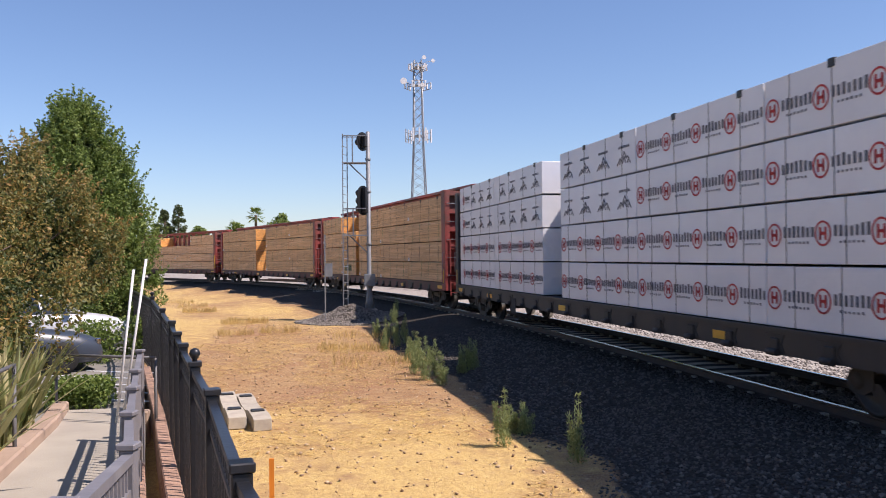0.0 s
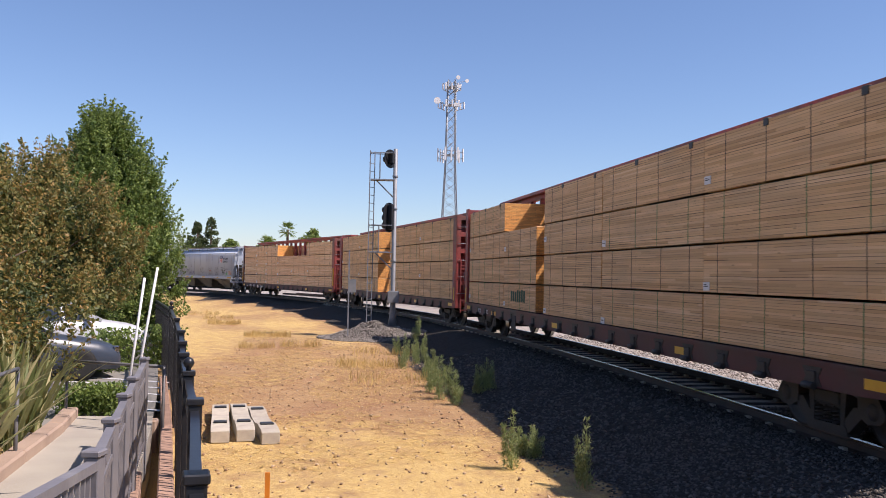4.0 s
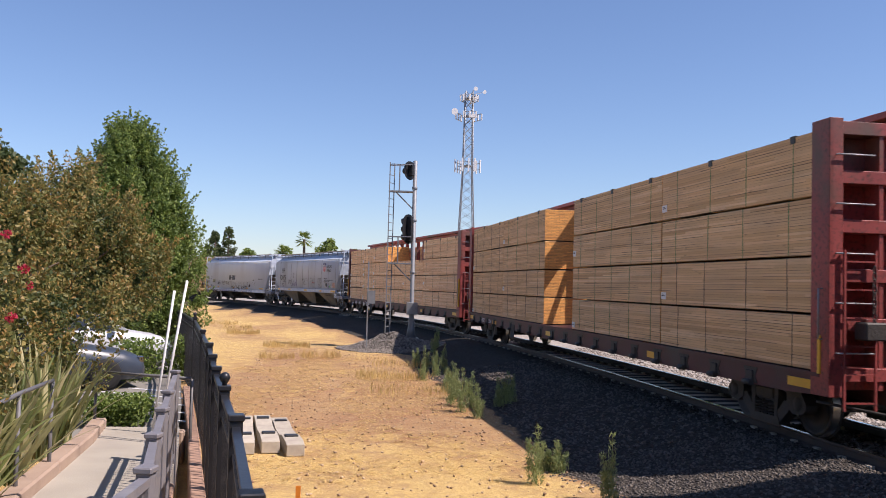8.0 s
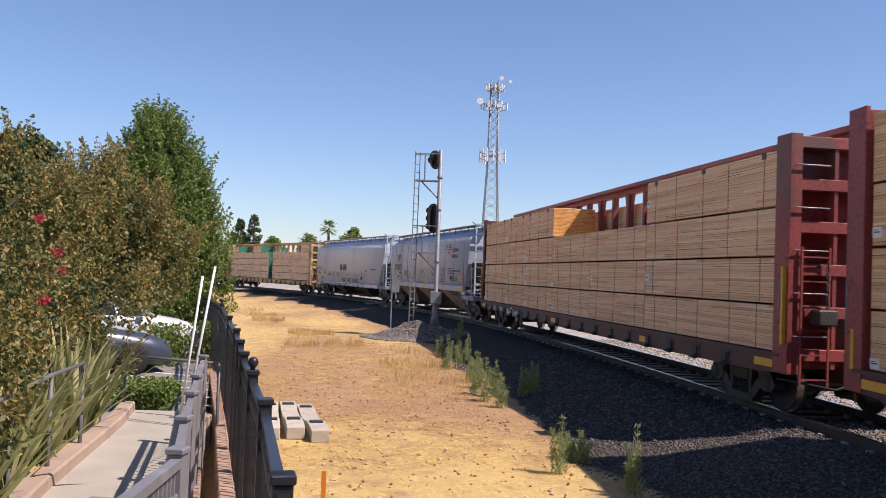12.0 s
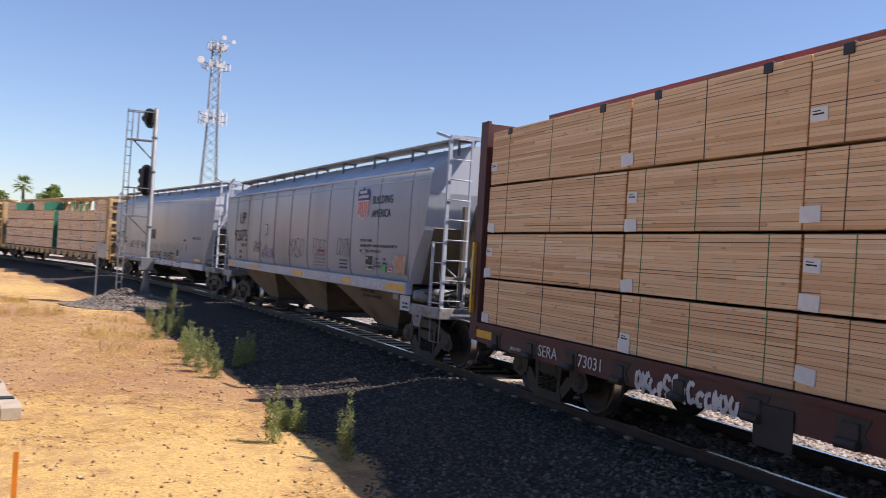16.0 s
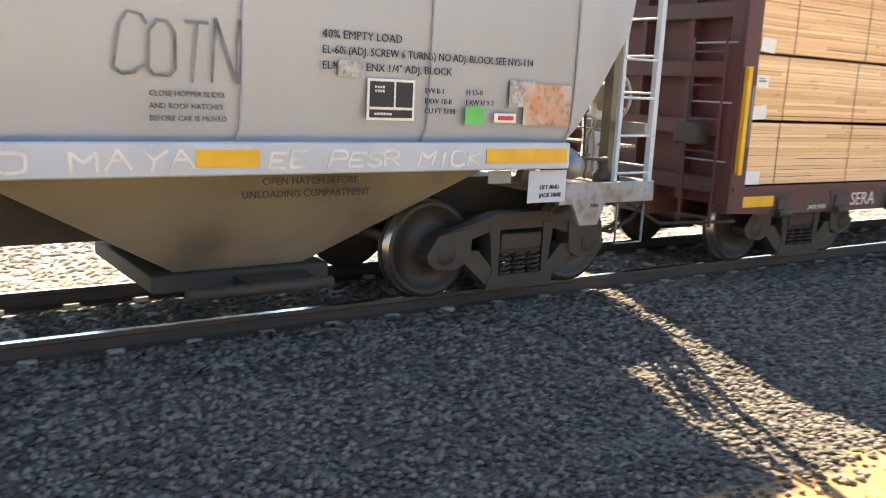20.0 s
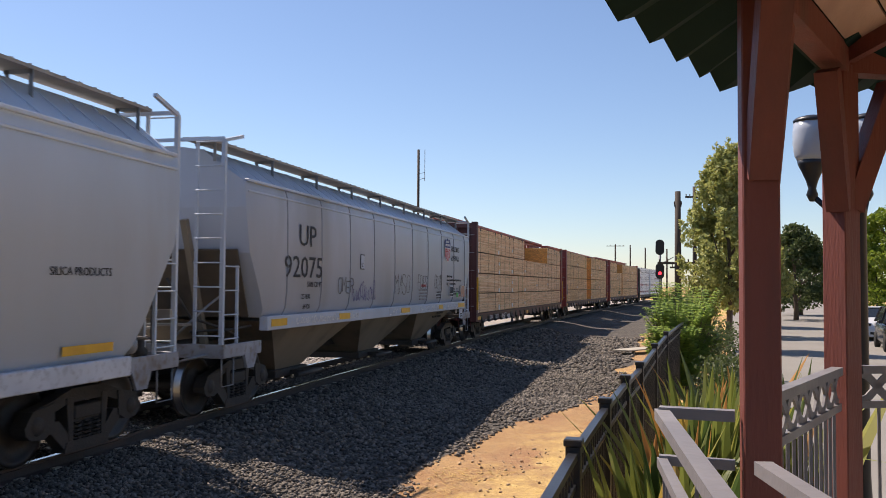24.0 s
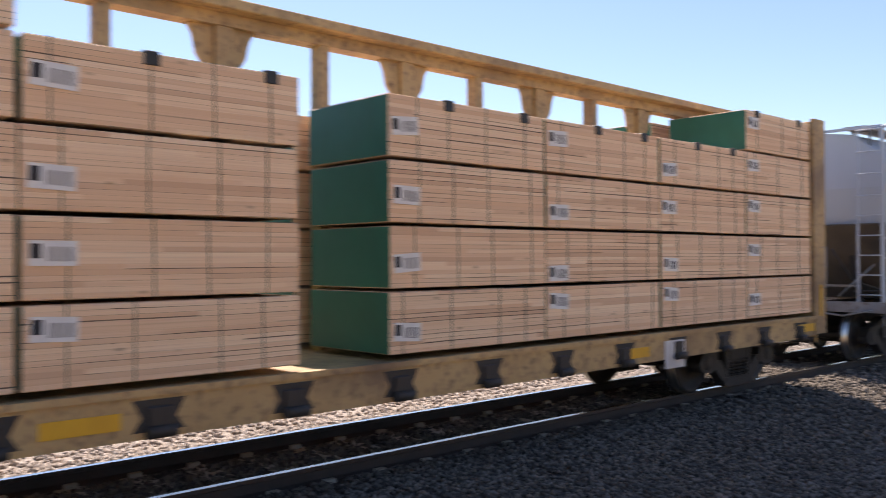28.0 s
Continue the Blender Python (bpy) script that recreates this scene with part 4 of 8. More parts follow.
pipe_rail([(-2.56, 5.2), (-2.77, 6.6), (-2.97, 7.9), (-3.07, 9.0)], [walk_z(y) for y in (5.2, 6.6, 7.9, 9.0)], "grey pipe handrail on the kerb before the flax plants")
pipe_rail([(-3.62, 12.3), (-2.2, 11.6)], [-0.2, -0.2], "grey pipe handrail across the foot of the walkway")


def block_wall(pts, z0, z1, label):
    """Curved low wall of single concrete blocks."""
    w = thing("block_wall", label, "garden wall", "block walls")
    P = smooth_path(pts, 0.30)
    bm = bmesh.new()
    box(bm, -0.07, 0.07, -0.14, 0.14, 0, 0.10, 0.012)
    me = mesh_of("block", bm, M["block"])
    rows = int((z1 - z0) / 0.105)
    for i, (a, b) in enumerate(zip(P, P[1:])):
        d = b - a
        ang = math.atan2(d.y, d.x) - math.pi / 2
        for k in range(rows):
            c = a.lerp(b, 0.5 if k % 2 == 0 else 0.0)
            drop = lerp(c.y, [(3, 0.25), (7, 0.12), (15, -0.2)])
            share("block", me, w, Matrix.Translation((c.x, c.y, z1 + drop - 0.105 * (k + 1))) @ Matrix.Rotation(ang + random.uniform(-0.03, 0.03), 4, "Z"))


block_wall([(fence_x(y) - 0.14, y) for y in (3.4, 5.4, 7.05, 9.4, 12.2, 15.6, 18.5)], -0.45, 0.0, "curved garden wall of pinkish concrete blocks beside the fence")
block_wall([(-0.76, 3.0), (-0.98, 4.3), (-1.23, 5.6), (-1.52, 7.0), (-1.84, 8.6)], -0.3, 0.0, "low wall of pinkish blocks under the ramp railing")

# ---------------------------------------------------------------- shelter beside the platform
GC = Vector((-2.80, -3.80, 0))
FLOOR = 0.45


def corner(k, r, z):
    a = radians(45 * k)
    return GC + Vector((r * math.cos(a), r * math.sin(a), z))


RC = Vector((-3.23, -2.87, 0))


def eave(k):
    a = radians(45 * k + 1.9)
    return RC + Vector((3.70 * math.cos(a), 3.70 * math.sin(a), 3.19))


def gazebo():
    g = thing("gazebo", "open octagonal shelter with red-brown posts and a green metal roof", "gazebo")
    R = 2.27
    bmp = bmesh.new()
    box(bmp, -0.073, 0.073, -0.073, 0.073, 0, 2.86, 0.006)
    post_me = mesh_of("post", bmp, M["post_red"])
    for k in range(8):
        share("post", post_me, g, Matrix.Translation(corner(k, R, FLOOR)) @ Matrix.Rotation(radians(45 * k), 4, "Z"))
    for k in range(8):
        a, b = corner(k, R, 0), corner(k + 1, R, 0)
        d = (b - a).normalized()
        bm = bmesh.new()
        bar(bm, a + Vector((0, 0, 3.34)), b + Vector((0, 0, 3.34)), 0.12, 0.15)
        part("beam", bm, M["post_red"], g)
        for p, e in ((a, Vector((-0.07, 1.0, 0)) if k == 0 else d), (b, -d)):
            bm = bmesh.new()
            bar(bm, p + e * 0.05 + Vector((0, 0, 2.48)), p + e * 0.34 + Vector((0, 0, 3.22)), 0.12, 0.12)
            part("brace", bm, M["post_red"], g)
        out = (a + b) / 2 - GC
        out = Vector((out.x, out.y, 0)).normalized()
        a0, b0 = eave(k), eave(k + 1)
        apex = RC + Vector((0, 0, 4.9))
        n = 14
        # one ribbed roof sheet with a saw-tooth edge
        bm = bmesh.new()
        rows = []
        for i in range(n + 1):
            p = a0.lerp(b0, i / n) + Vector((0, 0, 0.075 if i % 2 else 0.0))
            q = p.lerp(apex, 0.97)
            rows.append([bm.verts.new(w) for w in (p, q, q + Vector((0, 0, 0.012)), p + Vector((0, 0, 0.012)))])
        for u, w in zip(rows, rows[1:]):
            for e in range(4):
                bm.faces.new((u[e], u[(e + 1) % 4], w[(e + 1) % 4], w[e]))
        bm.faces.new(rows[0])
        bm.faces.new(rows[-1][::-1])
        part("roof_panel", bm, M["roof_green"], g, "dark green ribbed metal roof panel")
        bm = bmesh.new()
        bar(bm, a.lerp(GC, -0.035) + Vector((0, 0, 3.36)), b.lerp(GC, -0.035) + Vector((0, 0, 3.36)), 0.05, 0.14)
        part("fascia", bm, M["roof_green"], g)
        # ceiling boards
        c0, c1 = corner(k, 2.2, 3.42), corner(k + 1, 2.2, 3.42)
        cen = GC + Vector((0, 0, 4.1))
        for j in range(9):
            f0, f1 = j / 9, (j + 0.94) / 9
            bm = bmesh.new()
            vs = [bm.verts.new(c) for c in (c0.lerp(cen, f0), c1.lerp(cen, f0), c1.lerp(cen, f1), c0.lerp(cen, f1))]
            vs2 = [bm.verts.new(v.co + Vector((0, 0, 0.02))) for v in vs]
            for f in ((0, 1, 2, 3),):
                bm.faces.new([vs[i] for i in f])
                bm.faces.new([vs2[i] for i in f[::-1]])
            for i in range(4):
                bm.faces.new((vs[i], vs2[i], vs2[(i + 1) % 4], vs[(i + 1) % 4]))
            part("ceiling_board", bm, M["ceil_wood"], g)
        bm = bmesh.new()
        bar(bm, corner(k, 2.25, 3.37), GC + Vector((0, 0, 4.02)), 0.06, 0.12)
        part("rafter", bm, M["post_red"], g)
    return g


gazebo()


def flat_rail(name, label, a, b, z, lattice=False, group="platform railings"):
    """Grey steel railing between two points: flat cap, band of crossed ornaments, balusters."""
    r = thing(name, label, "railing", group)
    a, b = Vector((*a, 0)), Vector((*b, 0))
    d = (b - a).normalized()
    ang = math.atan2(d.y, d.x)
    for nm, zz, w, h in (("cap_rail", z, 0.06, 0.045), ("middle_rail", z - 0.2, 0.04, 0.04), ("bottom_rail", FLOOR + 0.12, 0.04, 0.04)):
        bm = bmesh.new()
        bar(bm, a + Vector((0, 0, zz)), b + Vector((0, 0, zz)), w, h)
        part(nm, bm, M["grey_wood"], r)
    L = (b - a).length
    n = max(2, int(L / 0.11))
    for k in range(1, n):
        q = a.lerp(b, k / n)
        share("baluster", RPICKET, r, Matrix.Translation((q.x, q.y, FLOOR + 0.1)) @ Matrix.Diagonal((1, 1, z - 0.2 - FLOOR - 0.1, 1)))
    if lattice:
        n = max(2, round(L / 0.21))
        for k in range(n):
            p, q = a.lerp(b, k / n), a.lerp(b, (k + 1) / n)
            for e in (0, 1):
                bm = bmesh.new()
                s, t = (p, q) if e == 0 else (q, p)
                pts = [s.lerp(t, f) + Vector((0, 0, z - 0.18 + 0.16 * (0.5 - 0.5 * math.cos(math.pi * f)))) for f in (0, 0.2, 0.4, 0.6, 0.8, 1)]
                for c0, c1 in zip(pts, pts[1:]):
                    bar(bm, c0, c1, 0.012, 0.045)
                part("ornament", bm, M["grey_wood"], r)
    return r


P0, P1, P2 = corner(0, 2.27, 0), corner(-1, 2.27, 0), corner(-2, 2.27, 0)
flat_rail("shelter_railing", "grey railing with crossed ornaments between the shelter posts", (P0.x - 0.04, P0.y - 0.1), (P1.x + 0.05, P1.y + 0.1), 1.56, True)
flat_rail("shelter_railing", "grey railing with crossed ornaments between the shelter posts", (P1.x - 0.1, P1.y - 0.04), (P2.x + 0.1, P2.y + 0.04), 1.56, True)
flat_rail("platform_railing", "grey flat-capped railing from the corner to the shelter post", (-0.13, -3.84), (P0.x + 0.1, P0.y), 1.5)
flat_rail("platform_railing", "grey flat-capped railing running back along the platform", (-0.14, -3.84), (-0.26, -2.05), 1.49)
flat_rail("platform_railing", "grey flat-capped railing beside the shelter", (-0.45, -3.15), (-0.59, -2.35), 1.42)

# ---------------------------------------------------------------- the train
SIDE = Matrix(((0, 0, -1, 0), (-1, 0, 0, 0), (0, 1, 0, 0), (0, 0, 0, 1)))      # lettering on the side that faces the camera
REAR = Matrix(((-1, 0, 0, 0), (0, 0, 1, 0), (0, 1, 0, 0), (0, 0, 0, 1)))       # lettering on an end that faces backwards
WHEELSETS = []
CARS = []
WR = 0.457


def wheelset_mesh():
    bm = bmesh.new()
    for s in (-1, 1):
        x = s * 0.72
        o = s * 0.135
        prof = [(0.08, x - s * 0.08), (0.10, x), (0.36, x + s * 0.01), (0.385, x - s * 0.02), (0.485, x - s * 0.02), (0.485, x + s * 0.005), (0.46, x + s * 0.015), (0.455, x + o * 0.9), (0.40, x + o * 0.95), (0.385, x + o * 0.75), (0.20, x + o * 0.55), (0.15, x + o * 1.0), (0.09, x + o * 1.05)]
        rings = []
        for r, h in prof:
            rings.append([bm.verts.new((h, r * math.cos(2 * math.pi * j / 28), r * math.sin(2 * math.pi * j / 28))) for j in range(28)])
        for i, (a, b) in enumerate(zip(rings, rings[1:])):
            for j in range(28):
                f = bm.faces.new((a[j], a[(j + 1) % 28], b[(j + 1) % 28], b[j]))
                f.smooth = True
                f.material_index = 1 if i == 6 else 0
        bm.faces.new(rings[0])
        bm.faces.new(rings[-1])
        box(bm, x + s * 0.15, x + s * 0.17, -0.03, 0.03, 0.05, 0.11)
        for k in range(3):
            a = 2 * math.pi * k / 3
            box(bm, x + s * 0.14, x + s * 0.16, 0.07 * math.cos(a) - 0.015, 0.07 * math.cos(a) + 0.015, 0.07 * math.sin(a) - 0.015, 0.07 * math.sin(a) + 0.015)
    lathe(bm, [(0.085, -0.75), (0.08, 0.0), (0.085, 0.75)], 12, "x")
    return mesh_of("wheelset", bm, M["wheel"], M["rim"])


def side_frame_mesh():
    """Cast truck side frame: a heavy truss with two triangular windows, spring nest and journal boxes."""
    bm = bmesh.new()
    x0, x1 = -0.075, 0.075
    prism(bm, [(-1.10, 0.46), (-0.98, 0.62), (-0.62, 0.70), (-0.30, 0.80), (0.30, 0.80), (0.62, 0.70), (0.98, 0.62), (1.10, 0.46), (0.98, 0.44), (0.62, 0.56), (0.36, 0.64), (-0.36, 0.64), (-0.62, 0.56), (-0.98, 0.44)], x0, x1, "x")
    for s in (-1, 1):
        prism(bm, [(s * 1.10, 0.46), (s * 0.98, 0.62), (s * 0.60, 0.68), (s * 0.62, 0.38), (s * 0.78, 0.30), (s * 1.00, 0.32), (s * 1.08, 0.38)], x0 - 0.02, x1 + 0.02, "x")
        prism(bm, [(s * 0.74, 0.46), (s * 0.66, 0.34), (s * 0.36, 0.08), (s * 0.26, 0.20), (s * 0.52, 0.46)], x0 - 0.005, x1 + 0.005, "x")
        prism(bm, [(s * 0.40, 0.70), (s * 0.27, 0.70), (s * 0.27, 0.20), (s * 0.34, 0.20)], x0 - 0.012, x1 + 0.012, "x")
        lathe(bm, [(0.02, -0.11), (0.10, -0.105), (0.115, -0.08), (0.115, 0.05)], 14, "x", (0, s * 0.89, 0.457))
        lathe(bm, [(0.02, 0.11), (0.10, 0.105), (0.115, 0.08), (0.115, 0.05)], 14, "x", (0, s * 0.89, 0.457))
    prism(bm, [(-0.42, 0.08), (0.42, 0.08), (0.38, 0.20), (-0.38, 0.20)], x0 - 0.015, x1 + 0.015, "x")
    box(bm, x0 - 0.02, x1 + 0.02, -0.25, 0.25, 0.44, 0.60, 0.012)
    box(bm, x0 + 0.02, x1 - 0.02, -0.27, 0.27, 0.40, 0.46)
    for k in (-0.18, 0.0, 0.18):
        for xx in (-0.05, 0.05):
            pts = [(xx + 0.06 * math.cos(a), k + 0.06 * math.sin(a), 0.20 + 0.21 * i / 30) for i, a in ((i, i * 2 * math.pi * 4.5 / 30) for i in range(31))]
            tube(bm, pts, 0.015, 5)
    return mesh_of("side_frame", bm, M["iron"])


def bolster_mesh():
    bm = bmesh.new()
    prism(bm, [(-1.0, 0.42), (-0.5, 0.32), (0.5, 0.32), (1.0, 0.42), (1.0, 0.58), (0.4, 0.66), (-0.4, 0.66), (-1.0, 0.58)], -0.22, 0.22, "y")
    box(bm, -0.9, 0.9, -0.62, -0.54, 0.30, 0.40)
    box(bm, -0.9, 0.9, 0.54, 0.62, 0.30, 0.40)
    lathe(bm, [(0.2, 0.66), (0.2, 0.8)], 12)
    return mesh_of("bolster", bm, M["iron"])


WHEEL_ME, FRAME_ME, BOLSTER_ME = wheelset_mesh(), side_frame_mesh(), bolster_mesh()


def add_trucks(car, dist):
    for s in (-1, 1):
        t = share("truck", BOLSTER_ME, car, Matrix.Translation((0, s * dist, 0)), "dark cast iron truck")
        for e in (-1.005, 1.005):
            share("side_frame", FRAME_ME, t, Matrix.Translation((e, 0, 0)))
        for e in (-0.89, 0.89):
            w = share("wheelset", WHEEL_ME, t, Matrix.Translation((0, e, WR)), "dark wheels with bright worn treads")
            WHEELSETS.append((w, e))


def coupler(car, y, s):
    bm = bmesh.new()
    box(bm, -0.11, 0.11, min(y, y + s * 0.5), max(y, y + s * 0.5), 0.70, 0.90, 0.02)
    prism(bm, [(-0.20, y + s * 0.45), (0.16, y + s * 0.45), (0.20, y + s * 0.75), (0.05, y + s * 0.92), (-0.06, y + s * 0.76), (-0.18, y + s * 0.80), (-0.24, y + s * 0.62)], 0.66, 0.96, "z")
    part("coupler", bm, M["iron"], car)
    bm = bmesh.new()
    tube(bm, [(-0.3, y, 0.75), (-0.32, y + s * 0.3, 0.5), (-0.3, y + s * 0.6, 0.36), (-0.26, y + s * 0.95, 0.42), (-0.22, y + s * 1.1, 0.5)], 0.025, 6)
    part("air_hose", bm, M["iron"], car)


def pack_mesh(L, h, side, ends, w=1.26, wrap=None):
    """One banded unit of boards, with slightly uneven faces."""
    bm = bmesh.new()
    v = box(bm, -w / 2, w / 2, -L / 2, L / 2, 0, h)
    bmesh.ops.bevel(bm, geom=bm.edges[:], offset=0.008, segments=1, affect="EDGES")
    bm.normal_update()
    for f in bm.faces:
        f.material_index = 1 if abs(f.normal.y) > 0.8 else 0
    return mesh_of("lumber_pack", bm, side, ends)


PACKS = {}
bm = bmesh.new()
box(bm, -0.014, 0.10, -0.06, 0.06, 0.0, 0.016, 0.004)
box(bm, -0.016, 0.0, -0.06, 0.06, -0.09, 0.012, 0.004)
PAD_ME = mesh_of("corner_pad", bm, M["strap"])
STRAPS = {}


def add_pack(car, y0, y1, z, h, near, side, end, tag=True, strap="strap", pads=False, dx=0.0):
    L = round(y1 - y0 - 0.03, 2)
    key = (L, round(h, 3), side, end)
    if key not in PACKS:
        PACKS[key] = pack_mesh(L, h - 0.032, M[side], M[end])
    sx = -1 if near else 1
    yc = (y0 + y1) / 2 + random.uniform(-0.015, 0.015)
    p = share("lumber_pack", PACKS[key], car, Matrix.Translation((sx * 0.79 + dx, yc, z + 0.014)))
    n = max(2, round(L / (0.62 if side == "wood_p" else 1.1)))
    if not near:
        return p
    sk = (round(h, 3), strap)
    if sk not in STRAPS:
        bm = bmesh.new()
        hh = h - 0.032
        for a, b in (((-0.634, -0.012, -0.0), (-0.634, 0.004, hh)), ):
            box(bm, -0.635, -0.629, -0.0045, 0.0045, 0, hh)
            box(bm, -0.63, 0.63, -0.009, 0.009, hh, hh + 0.004)
        STRAPS[sk] = mesh_of("strap", bm, M[strap])
    for k in range(n):
        yy = -L / 2 + L * (k + 0.5) / n + random.uniform(-0.12, 0.12)
        share("strap", STRAPS[sk], p, Matrix.Translation((0, yy, 0)) @ Matrix.Rotation(random.uniform(-0.02, 0.02), 4, "X"))
        if pads and k % 2 == 0:
            share("corner_pad", PAD_ME, p, Matrix.Translation((-0.63, yy, h - 0.032)))
    if tag:
        bm = bmesh.new()
        w, t = (0.20, 0.13) if tag is True else (0.32, 0.17)
        box(bm, -0.642, -0.634, -w / 2, w / 2, 0, t)
        yy = L / 2 - 0.12 if tag is True else L / 2 - 0.2
        lab = part("paper_tag", bm, M["paper"], p, "white paper tag", Matrix.Translation((0, yy, random.uniform(0.0, 0.35))) @ Matrix.Rotation(random.uniform(-0.08, 0.08), 4, "X"))
        bm = bmesh.new()
        if tag is True:
            box(bm, -0.6435, -0.642, -0.06, 0.07, 0.06, 0.075)
            box(bm, -0.6435, -0.642, -0.02, 0.07, 0.09, 0.10)
        else:
            for k in range(11):
                box(bm, -0.6435, -0.642, 0.03 - 0.016 * k, 0.03 - 0.016 * k + (0.004 if k % 3 else 0.008), 0.03, 0.13)
            box(bm, -0.6435, -0.642, 0.08, 0.15, 0.05, 0.15)
        part("print", bm, M["ink"], lab)
    return p


def plate(car, name, y0, y1, z0, z1, material, label="", x=-1.5, parent=None):
    bm = bmesh.new()
    box(bm, x - 0.006, x, min(y0, y1), max(y0, y1), z0, z1)
    return part(name, bm, material, parent or car, label)


def centrebeam(name, label, paint, sillpaint, L, top, truck_at, winch=0.42, pitch=1.12, rise=0.28, strips=False):
    car = thing(name, label, "freight car", "freight train")
    h = L / 2
    bm = bmesh.new()
    box(bm, -1.44, 1.44, -h, h, 0.93, 1.0)
    box(bm, -0.32, 0.32, -h, h, 0.55, 0.93)
    for k in range(19):
        y = -h + 0.6 + (L - 1.2) * k / 18
        box(bm, -1.42, 1.42, y - 0.05, y + 0.05, 0.72, 0.93)
    part("deck", bm, M[sillpaint], car)
    for s in (-1, 1):
        bm = bmesh.new()
        prism(bm, [(-h, 0.98), (h, 0.98), (h, 0.72), (h - 0.9, 0.68), (2.5, 0.65), (-2.5, 0.65), (-h + 0.9, 0.68), (-h, 0.72)], s * 1.42, s * 1.47, "x")
        box(bm, min(s * 1.40, s * 1.50), max(s * 1.40, s * 1.50), -h, h, 0.96, 1.01)
        part("side_sill", bm, M[sillpaint], car)
    bm = bmesh.new()
    prism(bm, [(-0.20, 0.70), (0.20, 0.70), (0.13, 0.80), (0.20, 0.93), (-0.20, 0.93), (-0.13, 0.80)], -1.478, -1.46, "x")
    box(bm, -1.505, -1.47, -0.09, 0.09, 0.66, 0.88, 0.01)
    tube(bm, [(-1.52, -0.11, 0.70), (-1.52, 0.11, 0.70)], 0.045, 8)
    wm = mesh_of("winch", bm, M["iron"])
    for k in range(20):
        yw = winch + pitch * (k - 9)
        if abs(yw) < h - 0.4:
            share("winch", wm, car, Matrix.Translation((0, yw, 0)))
    # spine: top chord, posts and gussets
    bm = bmesh.new()
    ct = top + rise
    box(bm, -0.28, 0.28, -h, h, ct - 0.10, ct, 0.01)
    box(bm, -0.10, 0.10, -h, h, ct - 0.22, ct - 0.10)
    part("top_chord", bm, M[paint], car)
    for k in range(-9, 10):
        y = 1.15 * k
        bm = bmesh.new()
        w = 0.09 if k % 2 else 0.06
        box(bm, -0.08, 0.08, y - w, y + w, 1.0, ct - 0.22)
        if k % 2:
            for s in (-1, 1):
                prism(bm, [(y + s * w, ct - 0.22), (y + s * 0.36, ct - 0.22), (y + s * 0.30, ct - 0.32), (y + s * 0.26, ct - 0.5), (y + s * w, ct - 0.72)], -0.02, 0.02, "x")
        part("beam_post", bm, M[paint], car)
    for k in range(-9, 9, 3):
        y = 1.15 * k
        bm = bmesh.new()
        bar(bm, (0, y + 0.1, 1.05), (0, y + 1.05, ct - 0.9), 0.06, 0.12)
        part("beam_brace", bm, M[paint], car)
    # bulkheads: a sheet behind deep ribs and flanged side posts
    for s in (-1, 1):
        y = s * h
        # trailing end of the red car: maroon stands for its paint in shade
        end_tone = M["maroon" if strips and s > 0 else paint]
        yo = y - s * (0.14 if strips and s > 0 else 0.0)
        bm = bmesh.new()
        a, b = sorted((y - s * 0.20, y - s * 0.14))
        box(bm, -1.44, 1.44, a, b, 0.78, top - 0.04)
        part("bulkhead", bm, end_tone, car)
        for x in (-1.46, 1.46):
            bm = bmesh.new()
            e = 1 if x > 0 else -1
            o0, o1 = sorted((y - s * 0.20, yo + s * 0.20))
            box(bm, *sorted((x - e * 0.03, x + e * 0.03)), o0, o1, 0.72, top + 0.02, 0.006)
            f0, f1 = sorted((yo + s * 0.17, yo + s * 0.20))
            box(bm, *sorted((x - e * 0.16, x + e * 0.03)), f0, f1, 0.72, top + 0.02, 0.004)
            part("bulkhead_post", bm, end_tone, car)
        for x in (-0.72, 0.0, 0.72):
            bm = bmesh.new()
            box(bm, x - 0.03, x + 0.03, *sorted((y - s * 0.14, yo + s * 0.15)), 0.80, top - 0.06)
            part("bulkhead_stiffener", bm, end_tone, car)
        for k in range(6):
            z = 1.00 + (top - 1.10) * k / 5
            bm = bmesh.new()
            box(bm, -1.43, 1.43, *sorted((y - s * 0.14, yo + s * 0.17)), z - 0.085, z + 0.085, 0.006)
            part("bulkhead_rib", bm, end_tone, car)
            bm = bmesh.new()
            tube(bm, [(-1.40, yo + s * 0.17, z + 0.28), (-1.40, yo + s * 0.24, z + 0.28), (-0.88, yo + s * 0.24, z + 0.28), (-0.88, yo + s * 0.17, z + 0.28)], 0.011, 6)
            if z < top - 0.5:
                part("grab_iron", bm, M["galv_dark"], car)
            else:
                bm.free()
        bm = bmesh.new()
        for x in (-1.30, -0.86):
            bar(bm, (x, yo + s * 0.24, 0.55), (x, yo + s * 0.24, 2.6), 0.03, 0.03)
        for k in range(6):
            bar(bm, (-1.30, yo + s * 0.24, 0.65 + 0.36 * k), (-0.86, yo + s * 0.24, 0.65 + 0.36 * k), 0.022, 0.022)
        part("ladder", bm, end_tone, car)
        bm = bmesh.new()
        for k in range(9):
            z = 2.35 - 0.085 * k
            ring = [((0.026 * math.cos(a) if k % 2 else 0) - 0.95, yo + s * 0.34 + (0 if k % 2 else 0.026 * math.cos(a)), z + 0.05 * math.sin(a)) for a in (math.pi * j / 4 for j in range(9))]
            tube(bm, ring, 0.009, 5, caps=False)
        part("chain", bm, M["iron"], car, "hanging iron chain")
        bm = bmesh.new()
        box(bm, -1.12, -0.82, *sorted((yo + s * 0.17, yo + s * 0.42)), 1.45, 1.68, 0.02)
